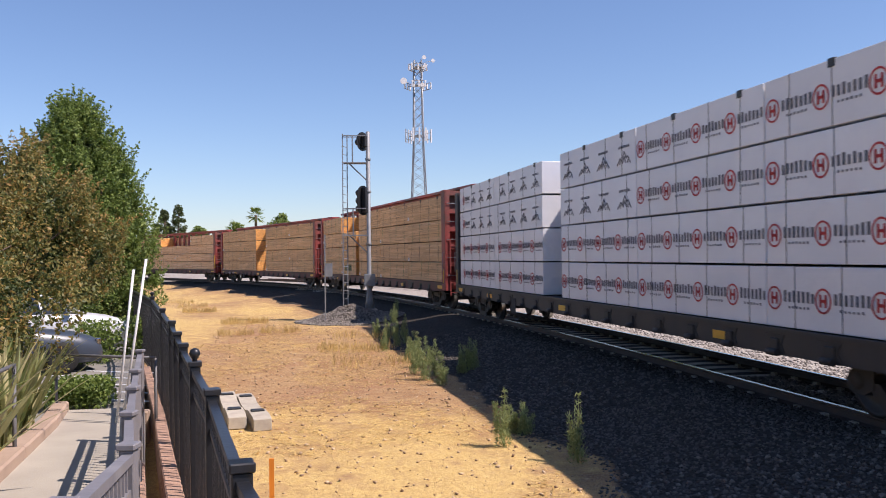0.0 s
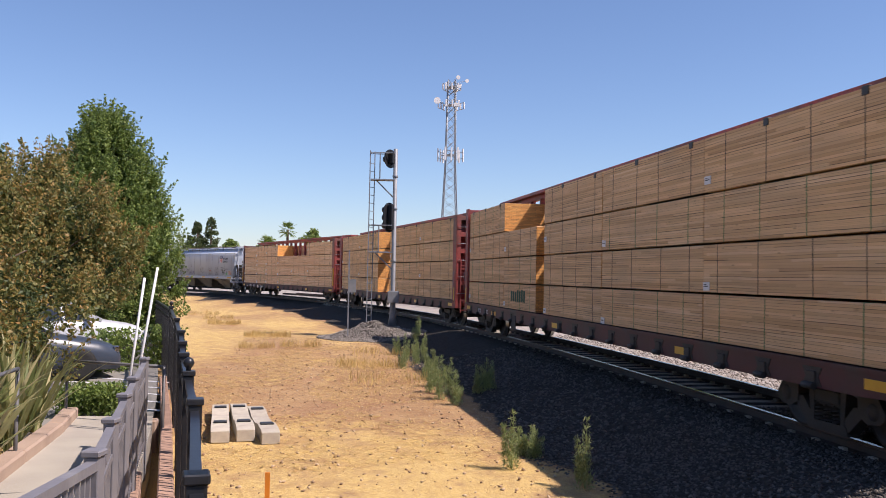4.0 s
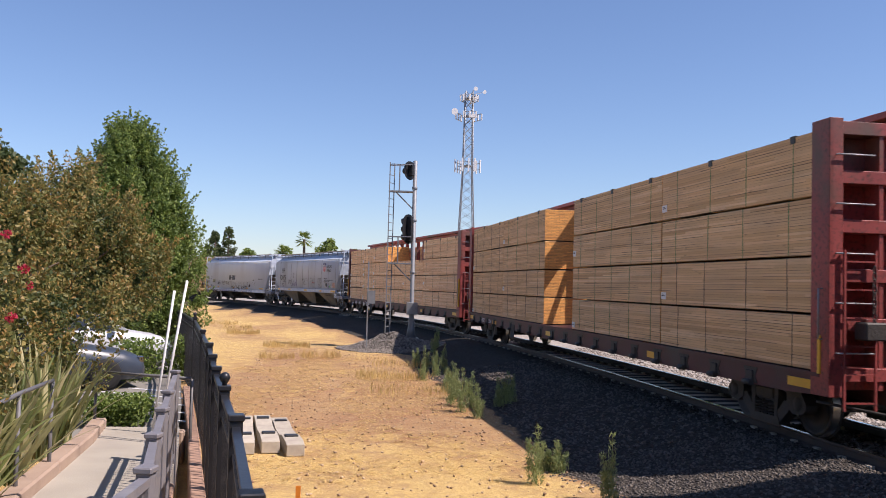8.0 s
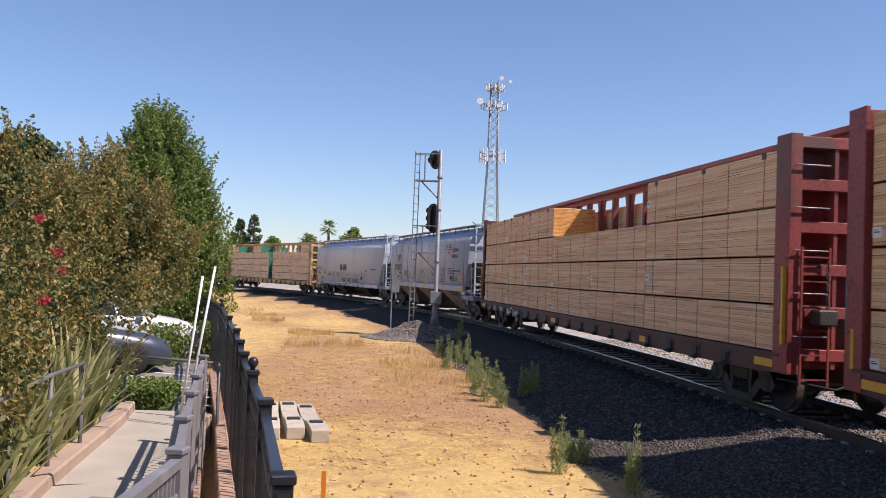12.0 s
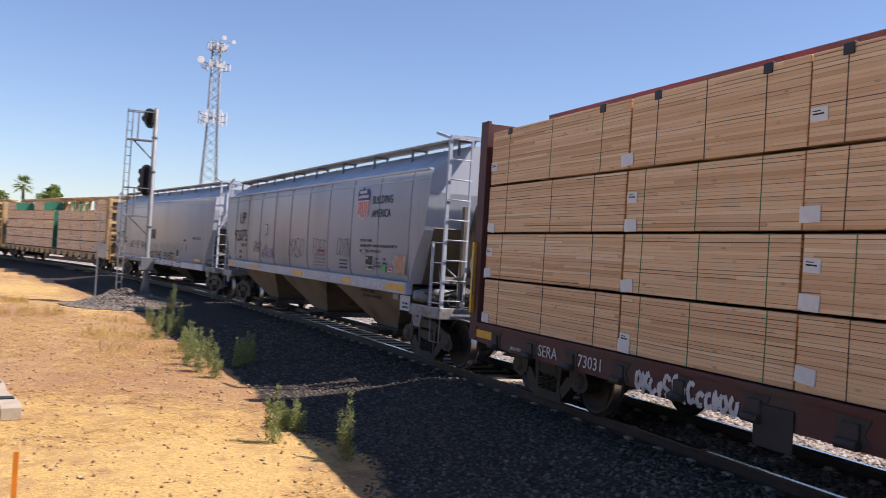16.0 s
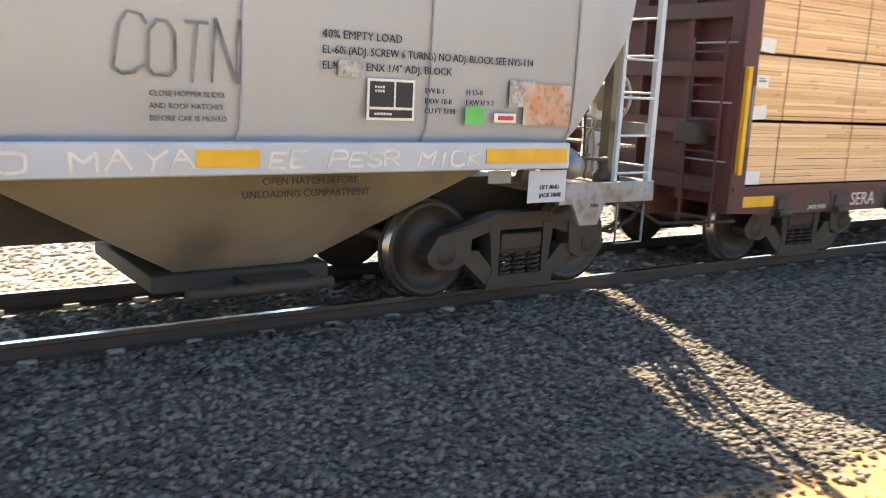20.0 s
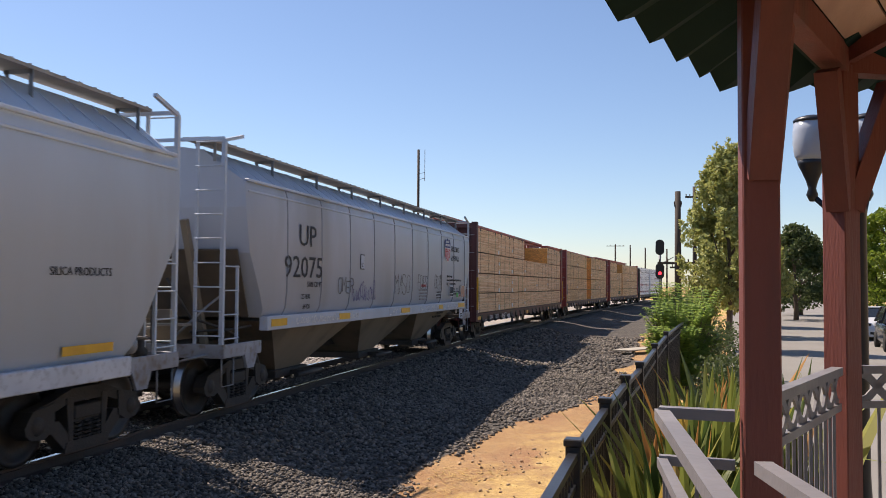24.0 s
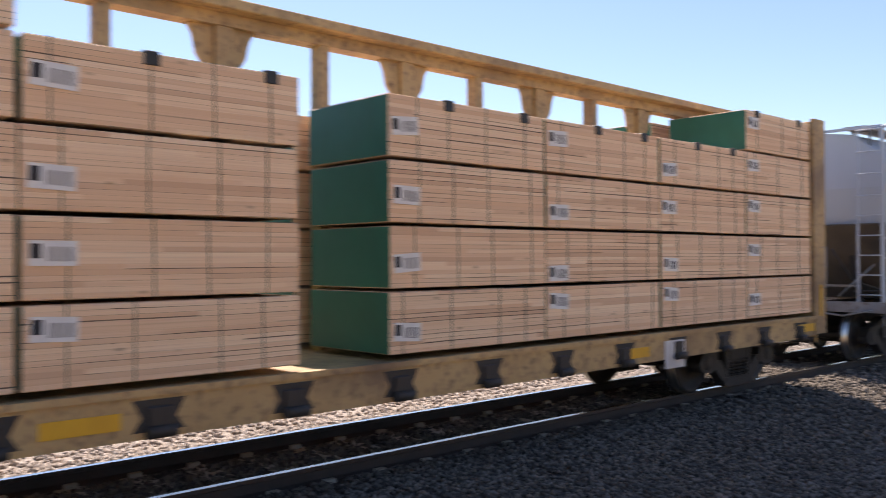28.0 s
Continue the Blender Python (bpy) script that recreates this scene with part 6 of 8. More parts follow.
            for p, q in (((s * 1.10, y, 3.90), (s * 1.10, y, 4.20)), ((s * 0.80, y, 4.08), (s * 0.80, y, 4.20)), ((s * 1.10, y, 4.17), (s * 0.76, y, 4.17))):
                bm = bmesh.new()
                bar(bm, p, q, 0.05, 0.012, up=(0, 1, 0))
                part("bracket", bm, M["galv"], c)
    # brake rigging, valves and rods on the front platform
    rg = random.Random(77)
    for k in range(10):
        z, y = rg.uniform(1.12, 1.72), rg.uniform(-8.4, -7.75)
        x0 = rg.uniform(-1.35, -0.5)
        x1 = x0 + rg.uniform(0.5, 1.3)
        bm = bmesh.new()
        tube(bm, [(x0, y, z), ((x0 + x1) / 2, y + rg.uniform(-0.04, 0.04), z + rg.uniform(-0.03, 0.03)), (x1, y, z), (x1, y + rg.uniform(0.05, 0.25), z - rg.uniform(0.0, 0.12))], rg.choice((0.008, 0.011, 0.015)), 6)
        part("brake_pipe", bm, M[rg.choice(("iron", "grating", "galv"))], c)
    for k in range(7):
        x, y, z = rg.uniform(-1.35, -0.2), rg.uniform(-8.4, -7.7), rg.uniform(1.05, 1.3)
        bm = bmesh.new()
        tube(bm, [(x, y, z), (x + rg.uniform(-0.05, 0.05), y, z + 0.3), (x + rg.uniform(-0.08, 0.08), y + 0.05, z + rg.uniform(0.5, 0.9))], rg.choice((0.008, 0.011, 0.014)), 6)
        part("brake_pipe", bm, M[rg.choice(("iron", "iron", "grating"))], c)
    for x, y, z in ((-1.2, -8.2, 1.06), (-0.8, -7.95, 1.06), (-0.45, -8.3, 1.06)):
        bm = bmesh.new()
        lathe(bm, [(0.03, 0), (0.09, 0.02), (0.10, 0.10), (0.06, 0.14), (0.06, 0.24), (0.02, 0.27)], 10, "z", (x, y, z))
        part("brake_valve", bm, M["iron"], c)
    bm = bmesh.new()
    lathe(bm, [(0.02, -0.16), (0.10, -0.13), (0.13, 0.0), (0.13, 0.25), (0.10, 0.30), (0.02, 0.32)], 14, "x", (-1.38, -7.55, 1.27))
    part("air_reservoir", bm, M["galv_dark"], c, "grey air reservoir")
    for x in (-1.0, 0.2):
        bm = bmesh.new()
        bar(bm, (x, -8.45, 1.05), (x, -8.45, 2.95), 0.10, 0.12)
        part("end_stanchion", bm, M["hopper_low"], c)
    bm = bmesh.new()
    bar(bm, (-1.46, -8.5, 1.62), (1.46, -8.5, 1.62), 0.05, 0.12)
    part("end_crossbar", bm, M["grating"], c)
    add_trucks(c, 7.3)
    marks(c)
    return c


def thing_outline(c, y, half, z0, z1, x):
    """A heraldic shield: blue head, red stripes on white, pointed foot."""
    zm = z0 + (z1 - z0) * 0.60
    bm = bmesh.new()
    prism(bm, [(y - half * 0.95, zm), (y - half, z0 + (z1 - z0) * 0.35), (y - half * 0.7, z0 + (z1 - z0) * 0.12), (y, z0), (y + half * 0.7, z0 + (z1 - z0) * 0.12), (y + half, z0 + (z1 - z0) * 0.35), (y + half * 0.95, zm)], x - 0.006, x, "x")
    sh = part("shield", bm, M["paper"], c, "shield with blue head and red stripes")
    bm = bmesh.new()
    prism(bm, [(y - half * 0.95, zm), (y + half * 0.95, zm), (y + half, z1 - 0.12), (y + half * 0.72, z1 - 0.03), (y + half * 0.4, z1 - 0.06), (y, z1), (y - half * 0.4, z1 - 0.06), (y - half * 0.72, z1 - 0.03), (y - half, z1 - 0.12)], x - 0.006, x, "x")
    part("shield_head", bm, M["ink_blue"], sh)
    for k in range(6):
        u = -0.78 + 1.56 * k / 5
        foot = z0 + (z1 - z0) * (0.03 + 0.12 * abs(u) + 0.12 * u * u)
        bm = bmesh.new()
        box(bm, x - 0.009, x - 0.006, y + half * (u - 0.085), y + half * (u + 0.085), foot, zm - 0.02)
        part("shield_stripe", bm, M["ink_red"], sh)
    bars_on(c, "shield_name", y + half * 0.62, zm + 0.15, half * 1.2, 0.07, 5, M["ink_white"], x - 0.007, parent=sh)
    bars_on(c, "shield_name", y + half * 0.8, zm + 0.05, half * 1.6, 0.07, 7, M["ink_white"], x - 0.007, parent=sh)
    return sh


def marks_h1(c):
    f = -8.6
    x = -1.622
    for y, w in ((f + 1.30, 0.91), (f + 4.22, 0.455), (-0.9, 0.75), (3.5, 0.62), (6.6, 0.62)):
        plate(c, "reflector", y, y + w, 1.33, 1.45, M["reflector"], "yellow reflector", -1.622)
    # shield: blue head over red and white stripes
    sh = thing_outline(c, f + 3.68, 0.35, 2.71, 3.41, x)
    text_on(c, "BUILDING", f + 3.18, 3.04, 0.24, M["ink"], x)
    text_on(c, "AMERICA", f + 3.18, 2.76, 0.24, M["ink"], x)
    text_on(c, "40% EMPTY LOAD", f + 3.75, 2.25, 0.085, M["ink"], x)
    text_on(c, "EL-60i (ADJ. SCREW 6 TURNS) NO ADJ. BLOCK SEE NYS-114", f + 3.75, 2.14, 0.082, M["ink"], x, 0.92)
    text_on(c, "ELX AND ENX 1/4\" ADJ. BLOCK", f + 3.75, 2.03, 0.082, M["ink"], x)
    text_on(c, "EW 8-1", f + 2.85, 1.885, 0.06, M["ink"], x)
    text_on(c, "EXW 10-8", f + 2.85, 1.805, 0.06, M["ink"], x)
    text_on(c, "CU FT 5188", f + 2.85, 1.73, 0.06, M["ink"], x)
    text_on(c, "H 15-0", f + 2.45, 1.885, 0.06, M["ink"], x)
    text_on(c, "EXW H 9-2", f + 2.45, 1.805, 0.06, M["ink"], x)
    dp = plate(c, "data_panel", f + 3.37, f + 2.95, 1.67, 1.98, M["paper"], "black and white data panel", x)
    for a, b, z0, z1 in ((3.35, 3.14, 1.77, 1.96), (3.12, 2.97, 1.77, 1.96), (3.35, 2.97, 1.69, 1.75)):
        plate(c, "data_field", f + a, f + b, z0, z1, M["ink"], "", x - 0.006, dp)
    bars_on(c, "illegible_line", f + 3.31, 1.91, 0.09, 0.02, 4, M["ink_white"], x - 0.013, parent=dp)
    bars_on(c, "illegible_line", f + 3.31, 1.88, 0.09, 0.02, 4, M["ink_white"], x - 0.013, parent=dp)
    bars_on(c, "illegible_line", f + 3.31, 1.71, 0.16, 0.02, 6, M["ink_white"], x - 0.013, parent=dp)
    plate(c, "torn_label", f + 3.62, f + 3.40, 1.98, 2.10, M["rust_patch2"], "torn grey paper label", x)
    plate(c, "sticker", f + 2.45, f + 2.26, 1.65, 1.79, M["sticker_green"], "green sticker", x)
    st = plate(c, "sticker", f + 2.15, f + 1.92, 1.67, 1.745, M["paper"], "white and red sticker", x)
    plate(c, "sticker_line", f + 2.11, f + 1.95, 1.69, 1.725, M["ink_red"], "", x - 0.006, st)
    plate(c, "patched_paint", f + 2.00, f + 1.72, 1.80, 2.02, M["rust_patch2"], "grey paint patch", x)
    plate(c, "patched_paint", f + 1.84, f + 1.30, 1.65, 2.0, M["rust_patch"], "rusty orange paint patch", x - 0.002)
    text_on(c, "CLOSE HOPPER SLIDES", f + 4.98, 1.80, 0.05, M["ink"], x)
    text_on(c, "AND ROOF HATCHES", f + 4.98, 1.72, 0.05, M["ink"], x)
    text_on(c, "BEFORE CAR IS MOVED", f + 4.98, 1.64, 0.05, M["ink"], x)
    text_on(c, "WARNING", f + 6.60, 1.96, 0.11, M["ink_red"], x)
    for k, w in enumerate(("DO NOT APPLY VIBRATOR", "TO ANY PART OF CAR BODY", "EXCEPT VIBRATOR BRACKETS", "USE ON LOADED CAR ONLY")):
        text_on(c, w, f + 6.85, 1.86 - 0.08 * k, 0.065, M["ink_faded"], x)
    text_on(c, "OPEN HATCH BEFORE", f + 4.10, 1.17, 0.08, M["ink"], -1.40)
    text_on(c, "UNLOADING COMPARTMENT", f + 4.22, 1.06, 0.08, M["ink"], -1.30)
    jk = plate(c, "jack_plate", f + 1.65, f + 1.20, 0.96, 1.25, M["hopper"], "pale jacking plate", -1.53)
    text_on(c, "LIFT AND", f + 1.52, 1.08, 0.055, M["ink"], -1.542)
    text_on(c, "JACK HERE", f + 1.52, 1.01, 0.055, M["ink"], -1.542)
    plate(c, "bracket_plate", f + 2.08, f + 1.83, 1.14, 1.25, M["galv"], "", -1.50)
    text_on(c, "PULL", f + 0.86, 0.89, 0.05, M["ink"], -1.535)
    spray(c, "COTN", f + 5.2, 1.92, 0.85, 0.42, M["ink_spray"], x, 0.009, 11, "black sprayed scrawl")
    spray(c, "FOES", f + 6.95, 1.9, 1.0, 0.42, M["ink_spray"], x, 0.009, 12, "black sprayed scrawl")
    spray(c, "MASO", f + 9.0, 1.80, 1.3, 0.52, M["ink_spray"], x, 0.009, 13, "black sprayed scrawl")
    scrawl(c, f + 11.95, 1.68, 1.4, 0.45, M["ink_violet"], x, 0.013, 14)
    spray(c, "OMER", f + 12.8, 1.86, 0.95, 0.28, M["ink_spray"], x, 0.014, 15, "black sprayed scrawl")
    plate(c, "square_mark", f + 11.50, f + 11.25, 2.34, 2.66, M["ink"], "", x)
    plate(c, "square_field", f + 11.48, f + 11.27, 2.36, 2.64, M["hopper"], "", x - 0.006)
    text_on(c, "C", f + 11.435, 2.39, 0.13, M["ink"], x - 0.012)
    text_on(c, "5188 CU FT", f + 14.35, 1.97, 0.14, M["ink"], x)
    text_on(c, "221600", f + 14.6, 1.76, 0.13, M["ink"], x)
    text_on(c, "64400", f + 14.55, 1.58, 0.13, M["ink"], x)
    spray(c, "SHIMO MAYA", f + 6.7, 1.32, 2.05, 0.13, M["ink_white"], x - 0.003, 0.011, 20, "white chalk scrawl")
    spray(c, "EE PESR MICK", f + 4.15, 1.32, 1.9, 0.12, M["ink_white"], x - 0.003, 0.011, 21, "white chalk scrawl")
    spray(c, "LAY DISED", f + 9.4, 1.32, 1.9, 0.13, M["ink_white"], x - 0.003, 0.011, 22, "white chalk scrawl")
    scrawl(c, f + 14.8, 1.33, 3.2, 0.12, M["ink_white"], x - 0.003, 0.011, 23, label="white chalk scrawl")
    text_on(c, "UP", 8.6 - 2.45, 2.70, 0.54, M["ink"], x, 1.25)
    text_on(c, "92075", 8.6 - 1.85, 2.14, 0.54, M["ink"], x, 1.3)


def marks_h2(c):
    x = -1.615
    f = -8.6
    for y, w in ((f + 1.6, 0.9), (f + 5.2, 0.45), (f + 8.65, 0.45), (f + 12.9, 0.45), (f + 15.4, 0.45)):
        plate(c, "reflector", y, y + w, 1.25, 1.35, M["reflector"], "orange reflector", -1.595)
    for k in range(6):
        y = f + 10.05 - 0.275 * k
        if k == 2:
            plate(c, "trade_mark", y, y - 0.2, 2.20, 2.27, M["ink"], "bold dark trade mark", x)
        else:
            plate(c, "trade_mark", y, y - 0.17, 2.04, 2.46, M["ink"], "bold dark trade mark", x)
    text_on(c, "UTCX", f + 16.45, 2.06, 0.3, M["ink"], x)
    text_on(c, "48112", f + 16.35, 1.70, 0.3, M["ink"], x)
    text_on(c, "SILICA PRODUCTS", f + 2.75, 2.1, 0.13, M["ink"], x)
    pl = plate(c, "yellow_notice", f + 14.75, f + 14.0, 1.77, 2.04, M["notice"], "faded yellow notice", x)
    for k, (h, n) in enumerate(((0.1, 8), (0.035, 12), (0.035, 11))):
        bars_on(c, "illegible_line", f + 14.7, (1.79, 1.93, 1.98)[k], 0.65, h, n, M["ink"], x - 0.007, parent=pl)
    bars_on(c, "illegible_line", f + 15.2, 1.37, 0.75, 0.05, 9, M["ink"], x)
    bars_on(c, "illegible_line", f + 15.3, 1.47, 0.4, 0.05, 5, M["ink"], x)
    bars_on(c, "illegible_line", f + 14.0, 1.66, 0.8, 0.02, 8, M["ink_faded"], x)
    bars_on(c, "illegible_line", f + 4.0, 2.0, 0.35, 0.09, 4, M["ink"], x)
    dp = plate(c, "data_panel", f + 4.95, f + 4.55, 1.36, 1.68, M["paper"], "black and white data panel", x)
    plate(c, "data_field", f + 4.92, f + 4.58, 1.39, 1.65, M["ink"], "", x - 0.006, dp)
    sq = plate(c, "square_mark", f + 15.33, f + 15.02, 2.02, 2.30, M["ink"], "", x)
    fd = plate(c, "square_field", f + 15.31, f + 15.04, 2.04, 2.28, M["hopper_pale"], "", x - 0.006, sq)
    plate(c, "square_dot", f + 15.22, f + 15.14, 2.10, 2.16, M["ink"], "", x - 0.012, fd)
    rg = random.Random(3)
    for k in range(52):
        y = f + 3.6 + 9.6 * k / 51 + rg.uniform(-0.1, 0.1)
        z1 = rg.uniform(1.78, 1.95)
        bm = bmesh.new()
        bar(bm, (x, y, z1), (x, y + rg.uniform(-0.06, 0.06), z1 - rg.uniform(0.12, 0.42)), rg.uniform(0.012, 0.03), 0.004, up=(1, 0, 0))
        part("paint_drip", bm, M["ink_faded"] if k % 3 else M["ink"], c)
    spray(c, "WEIIE THE", f + 13.25, 1.56, 3.3, 0.32, M["ink"], x, 0.015, 30, "thin black sprayed letters")
    spray(c, "TO THE EAST", f + 9.4, 1.22, 4.1, 0.26, M["ink"], x - 0.012, 0.026, 31, "thick black sprayed letters")
    for k, (y, w, h) in enumerate(((15.6, 2.6, 0.2), (12.8, 2.4, 0.2), (10.2, 2.0, 0.16))):
        scrawl(c, f + y, 0.95, w, h, M["ink_blue"] if k % 2 else M["ink"], -1.625, 0.011, 40 + k, label="faded scrawl on the sill")
    spray(c, "FUTILLETO", f + 8.6, 0.96, 4.6, 0.18, M["ink_blue"], -1.625, 0.018, 32, "faded blue sprayed letters")
    letters("end_number", "UTCX", 0.24, M["ink"], c, Matrix.Translation((0.3, 8.43, 3.3)) @ REAR)
    letters("end_number", "48112", 0.24, M["ink"], c, Matrix.Translation((0.3, 8.43, 3.02)) @ REAR)


car = car_d()
CARS.append((car, -11.4, 9.5))
CARS.append((car_c(), -11.4 - 24.9, 9.4))
CARS.append((car_b(), -11.4 - 49.8, 9.4))
CARS.append((car_a(), -11.4 - 74.7, 9.4))
CARS.append((hopper("hopper", "grey three-bay covered hopper car with stains and scrawls", marks_h1), 1.35 + 8.6, 7.3))
tall = hopper("hopper_pale", "pale grey covered hopper car with paint drips and scrawls", marks_h2, "hopper_shade", "sill_white", 1.14)
for ob in tall.children:
    if ob.type == "MESH" and ob.data.users == 1:
        for v in ob.data.vertices:
            if v.co.z > 3.0:
                v.co.z += 0.12 * min(1.0, (v.co.z - 3.0) / 1.1)
CARS.append((tall, 19.85 + 8.6, 7.3))
CARS.append((tan_car({0, 5, 8}), 39.6 + 10.9, 9.0))
CARS.append((tan_car({2, 3, 6}), 39.6 + 10.9 + 23.9, 9.0))

# ---------------------------------------------------------------- plants
def quads(name, cen, ax, ay, material):
    """Leaves: a bent lozenge of two faces for each centre, along ax and across ay."""
    n = len(cen)
    nz = np.cross(ax, ay)
    nz /= np.linalg.norm(nz, axis=1)[:, None] + 1e-9
    lift = nz * np.linalg.norm(ay, axis=1)[:, None] * 0.35
    v = np.stack([cen - ax, cen - ay + lift, cen + ax, cen + ay + lift], 1).reshape(-1, 3)
    i = 4 * np.arange(n)[:, None]
    faces = np.concatenate([i + np.array([[0, 1, 2]]), i + np.array([[0, 2, 3]])], 1).reshape(-1, 3)
    me = bpy.data.meshes.new(name)
    me.vertices.add(len(v))
    me.vertices.foreach_set("co", v.ravel())
    me.loops.add(len(faces) * 3)
    me.loops.foreach_set("vertex_index", faces.ravel())
    me.polygons.add(len(faces))
    me.polygons.foreach_set("loop_start", np.arange(0, len(faces) * 3, 3))
    me.polygons.foreach_set("loop_total", np.full(len(faces), 3))
    me.materials.append(material)
    me.update(calc_edges=True)
    return me


def foliage(name, centres, radii, per, size, material, seed, up=0.3, long=1.5):
    """Leaves in clumps round given centres."""
    rg = np.random.default_rng(seed)
    c = np.repeat(np.asarray(centres, float), per, 0)
    r = np.repeat(np.asarray(radii, float), per)
    d = rg.normal(size=(len(c), 3))
    d /= np.linalg.norm(d, axis=1)[:, None]
    p = c + d * (r * rg.uniform(0.45, 1.0, len(c)) ** 0.6)[:, None] * np.array([1, 1, 0.85])
    a = rg.normal(size=(len(c), 3)) + d * 0.6
    a[:, 2] -= up
    a /= np.linalg.norm(a, axis=1)[:, None]
    b = np.cross(a, rg.normal(size=(len(c), 3)))
    b /= np.linalg.norm(b, axis=1)[:, None]
    s = size * rg.uniform(0.6, 1.3, len(c))
    return quads(name, p, a * (s * long / 2)[:, None], b * (s / 2)[:, None], material)


def tree(label, x, y, z, height, shape, clumps, per, leaf, material, seed, trunk=0.12, limbs=7, clump=0.4, bare=0.15, group="", lean=(0, 0), name="tree", flowers=0, inner=0.35, sprig=0.0, core=None, tips=None):
    """A tapered trunk with limbs; clumps of leaves fill a shape given as (height share, radius) pairs."""
    rg = random.Random(seed)
    t = thing(name, label, "tree", group, Matrix.Translation((x, y, z)))
    bm = bmesh.new()
    pts = [(lean[0] * f + 0.06 * math.sin(7 * f + seed), lean[1] * f + 0.06 * math.cos(5 * f + seed), height * 0.9 * f) for f in (0, 0.15, 0.3, 0.45, 0.6, 0.8, 1.0)]
    tube(bm, pts, trunk, 9, trunk * 0.2)
    for k in range(limbs):
        f = bare + (0.85 - bare) * (k + 0.5) / limbs
        a = k * 2.4 + seed
        r = lerp(f + 0.1, shape) * 0.85
        z0 = height * f * 0.9
        b = Vector((lean[0] * f, lean[1] * f, z0))
        tube(bm, [b, b + Vector((math.cos(a) * r * 0.5, math.sin(a) * r * 0.5, height * 0.09)), b + Vector((math.cos(a + 0.2) * r, math.sin(a + 0.2) * r, height * 0.2))], trunk * 0.45, 6, trunk * 0.08)
    part("trunk", bm, M["bark"], t, "brown bark trunk with limbs")
    cs, rs = [], []
    for k in range(clumps):
        f = bare + (1 - bare) * rg.random() ** 0.85
        R = lerp(f, shape) * (1 + 0.22 * math.sin(k * 1.7 + seed))
        q = math.sqrt(rg.uniform(inner, 1.0))
        a = rg.uniform(0, 6.283)
        cs.append((lean[0] * f + R * q * math.cos(a), lean[1] * f + R * q * math.sin(a), height * f))
        rs.append(clump * rg.uniform(0.6, 1.25))
    ob = new("crown", foliage("crown", cs, rs, per, leaf, material, seed))
    ob.parent = t
    # darker leaf copy within: the crown's inner shade is put into its colour
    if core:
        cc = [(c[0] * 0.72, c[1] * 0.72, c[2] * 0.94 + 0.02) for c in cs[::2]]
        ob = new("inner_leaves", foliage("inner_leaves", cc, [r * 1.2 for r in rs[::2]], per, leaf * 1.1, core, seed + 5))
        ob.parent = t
        tagged(ob, "green leaves inside the crown, darkened for its inner shade")
    if sprig:
        sc, sr = [], []
        for c, r in zip(cs, rs):
            h = math.hypot(c[0], c[1])
            if h < 0.55 * lerp(c[2] / height, shape):
                continue
            for e in range(3):
                a = rg.uniform(0, 6.283)
                d = Vector((0.45 * c[0] / (h + 0.1) + 0.3 * math.cos(a), 0.45 * c[1] / (h + 0.1) + 0.3 * math.sin(a), rg.uniform(0.55, 1.1))).normalized()
                L = sprig * rg.uniform(0.5, 1.2)
                b = Vector(c) + d * r * 0.6
                for j in range(6):
                    sc.append(tuple(b + d * L * j / 5))
                    sr.append(leaf * (2.4 - 0.36 * j))
        ob = new("outer_foliage", foliage("outer_foliage", sc, sr, 6, leaf * 0.72, tips or material, seed + 3, up=-0.5, long=2.1))
        ob.parent = t
    if flowers:
        top = sorted(cs, key=lambda c: -c[0] - 0.2 * c[2])[:flowers]
        ob = new("blossom", foliage("blossom", [(c[0] + 0.25, c[1] - 0.25, c[2] + 0.2) for c in top], [0.05] * flowers, 50, 0.022, M["flower"], seed + 1))
        ob.parent = t
        tagged(ob, "small clusters of red blossom")
    return t


COLUMN = [(0, 0.3), (0.08, 1.3), (0.2, 1.85), (0.4, 1.9), (0.6, 1.62), (0.8, 1.05), (0.93, 0.5), (1.0, 0.1)]
ROUND = [(0, 0.2), (0.15, 0.7), (0.3, 1.0), (0.55, 1.0), (0.8, 0.7), (0.95, 0.3), (1.0, 0.1)]


def rounded(r):
    return [(f, k * r) for f, k in ROUND]


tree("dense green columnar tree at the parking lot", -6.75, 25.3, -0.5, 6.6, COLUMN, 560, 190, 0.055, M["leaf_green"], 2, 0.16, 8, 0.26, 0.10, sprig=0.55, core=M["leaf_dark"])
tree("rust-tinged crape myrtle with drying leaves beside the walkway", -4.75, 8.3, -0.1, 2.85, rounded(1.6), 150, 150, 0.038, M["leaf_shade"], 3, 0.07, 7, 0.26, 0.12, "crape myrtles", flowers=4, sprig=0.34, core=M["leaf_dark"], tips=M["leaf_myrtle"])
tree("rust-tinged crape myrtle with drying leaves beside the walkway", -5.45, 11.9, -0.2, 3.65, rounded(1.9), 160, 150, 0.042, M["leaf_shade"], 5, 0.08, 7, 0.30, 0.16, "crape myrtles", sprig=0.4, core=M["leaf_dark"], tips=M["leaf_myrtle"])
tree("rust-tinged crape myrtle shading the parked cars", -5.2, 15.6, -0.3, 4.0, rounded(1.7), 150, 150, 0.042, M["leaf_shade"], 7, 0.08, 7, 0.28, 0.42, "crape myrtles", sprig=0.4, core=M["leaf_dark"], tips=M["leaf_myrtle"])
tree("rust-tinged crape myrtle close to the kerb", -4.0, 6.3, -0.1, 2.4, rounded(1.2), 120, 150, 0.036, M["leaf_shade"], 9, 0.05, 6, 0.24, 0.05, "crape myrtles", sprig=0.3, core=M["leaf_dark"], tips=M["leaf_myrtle"])
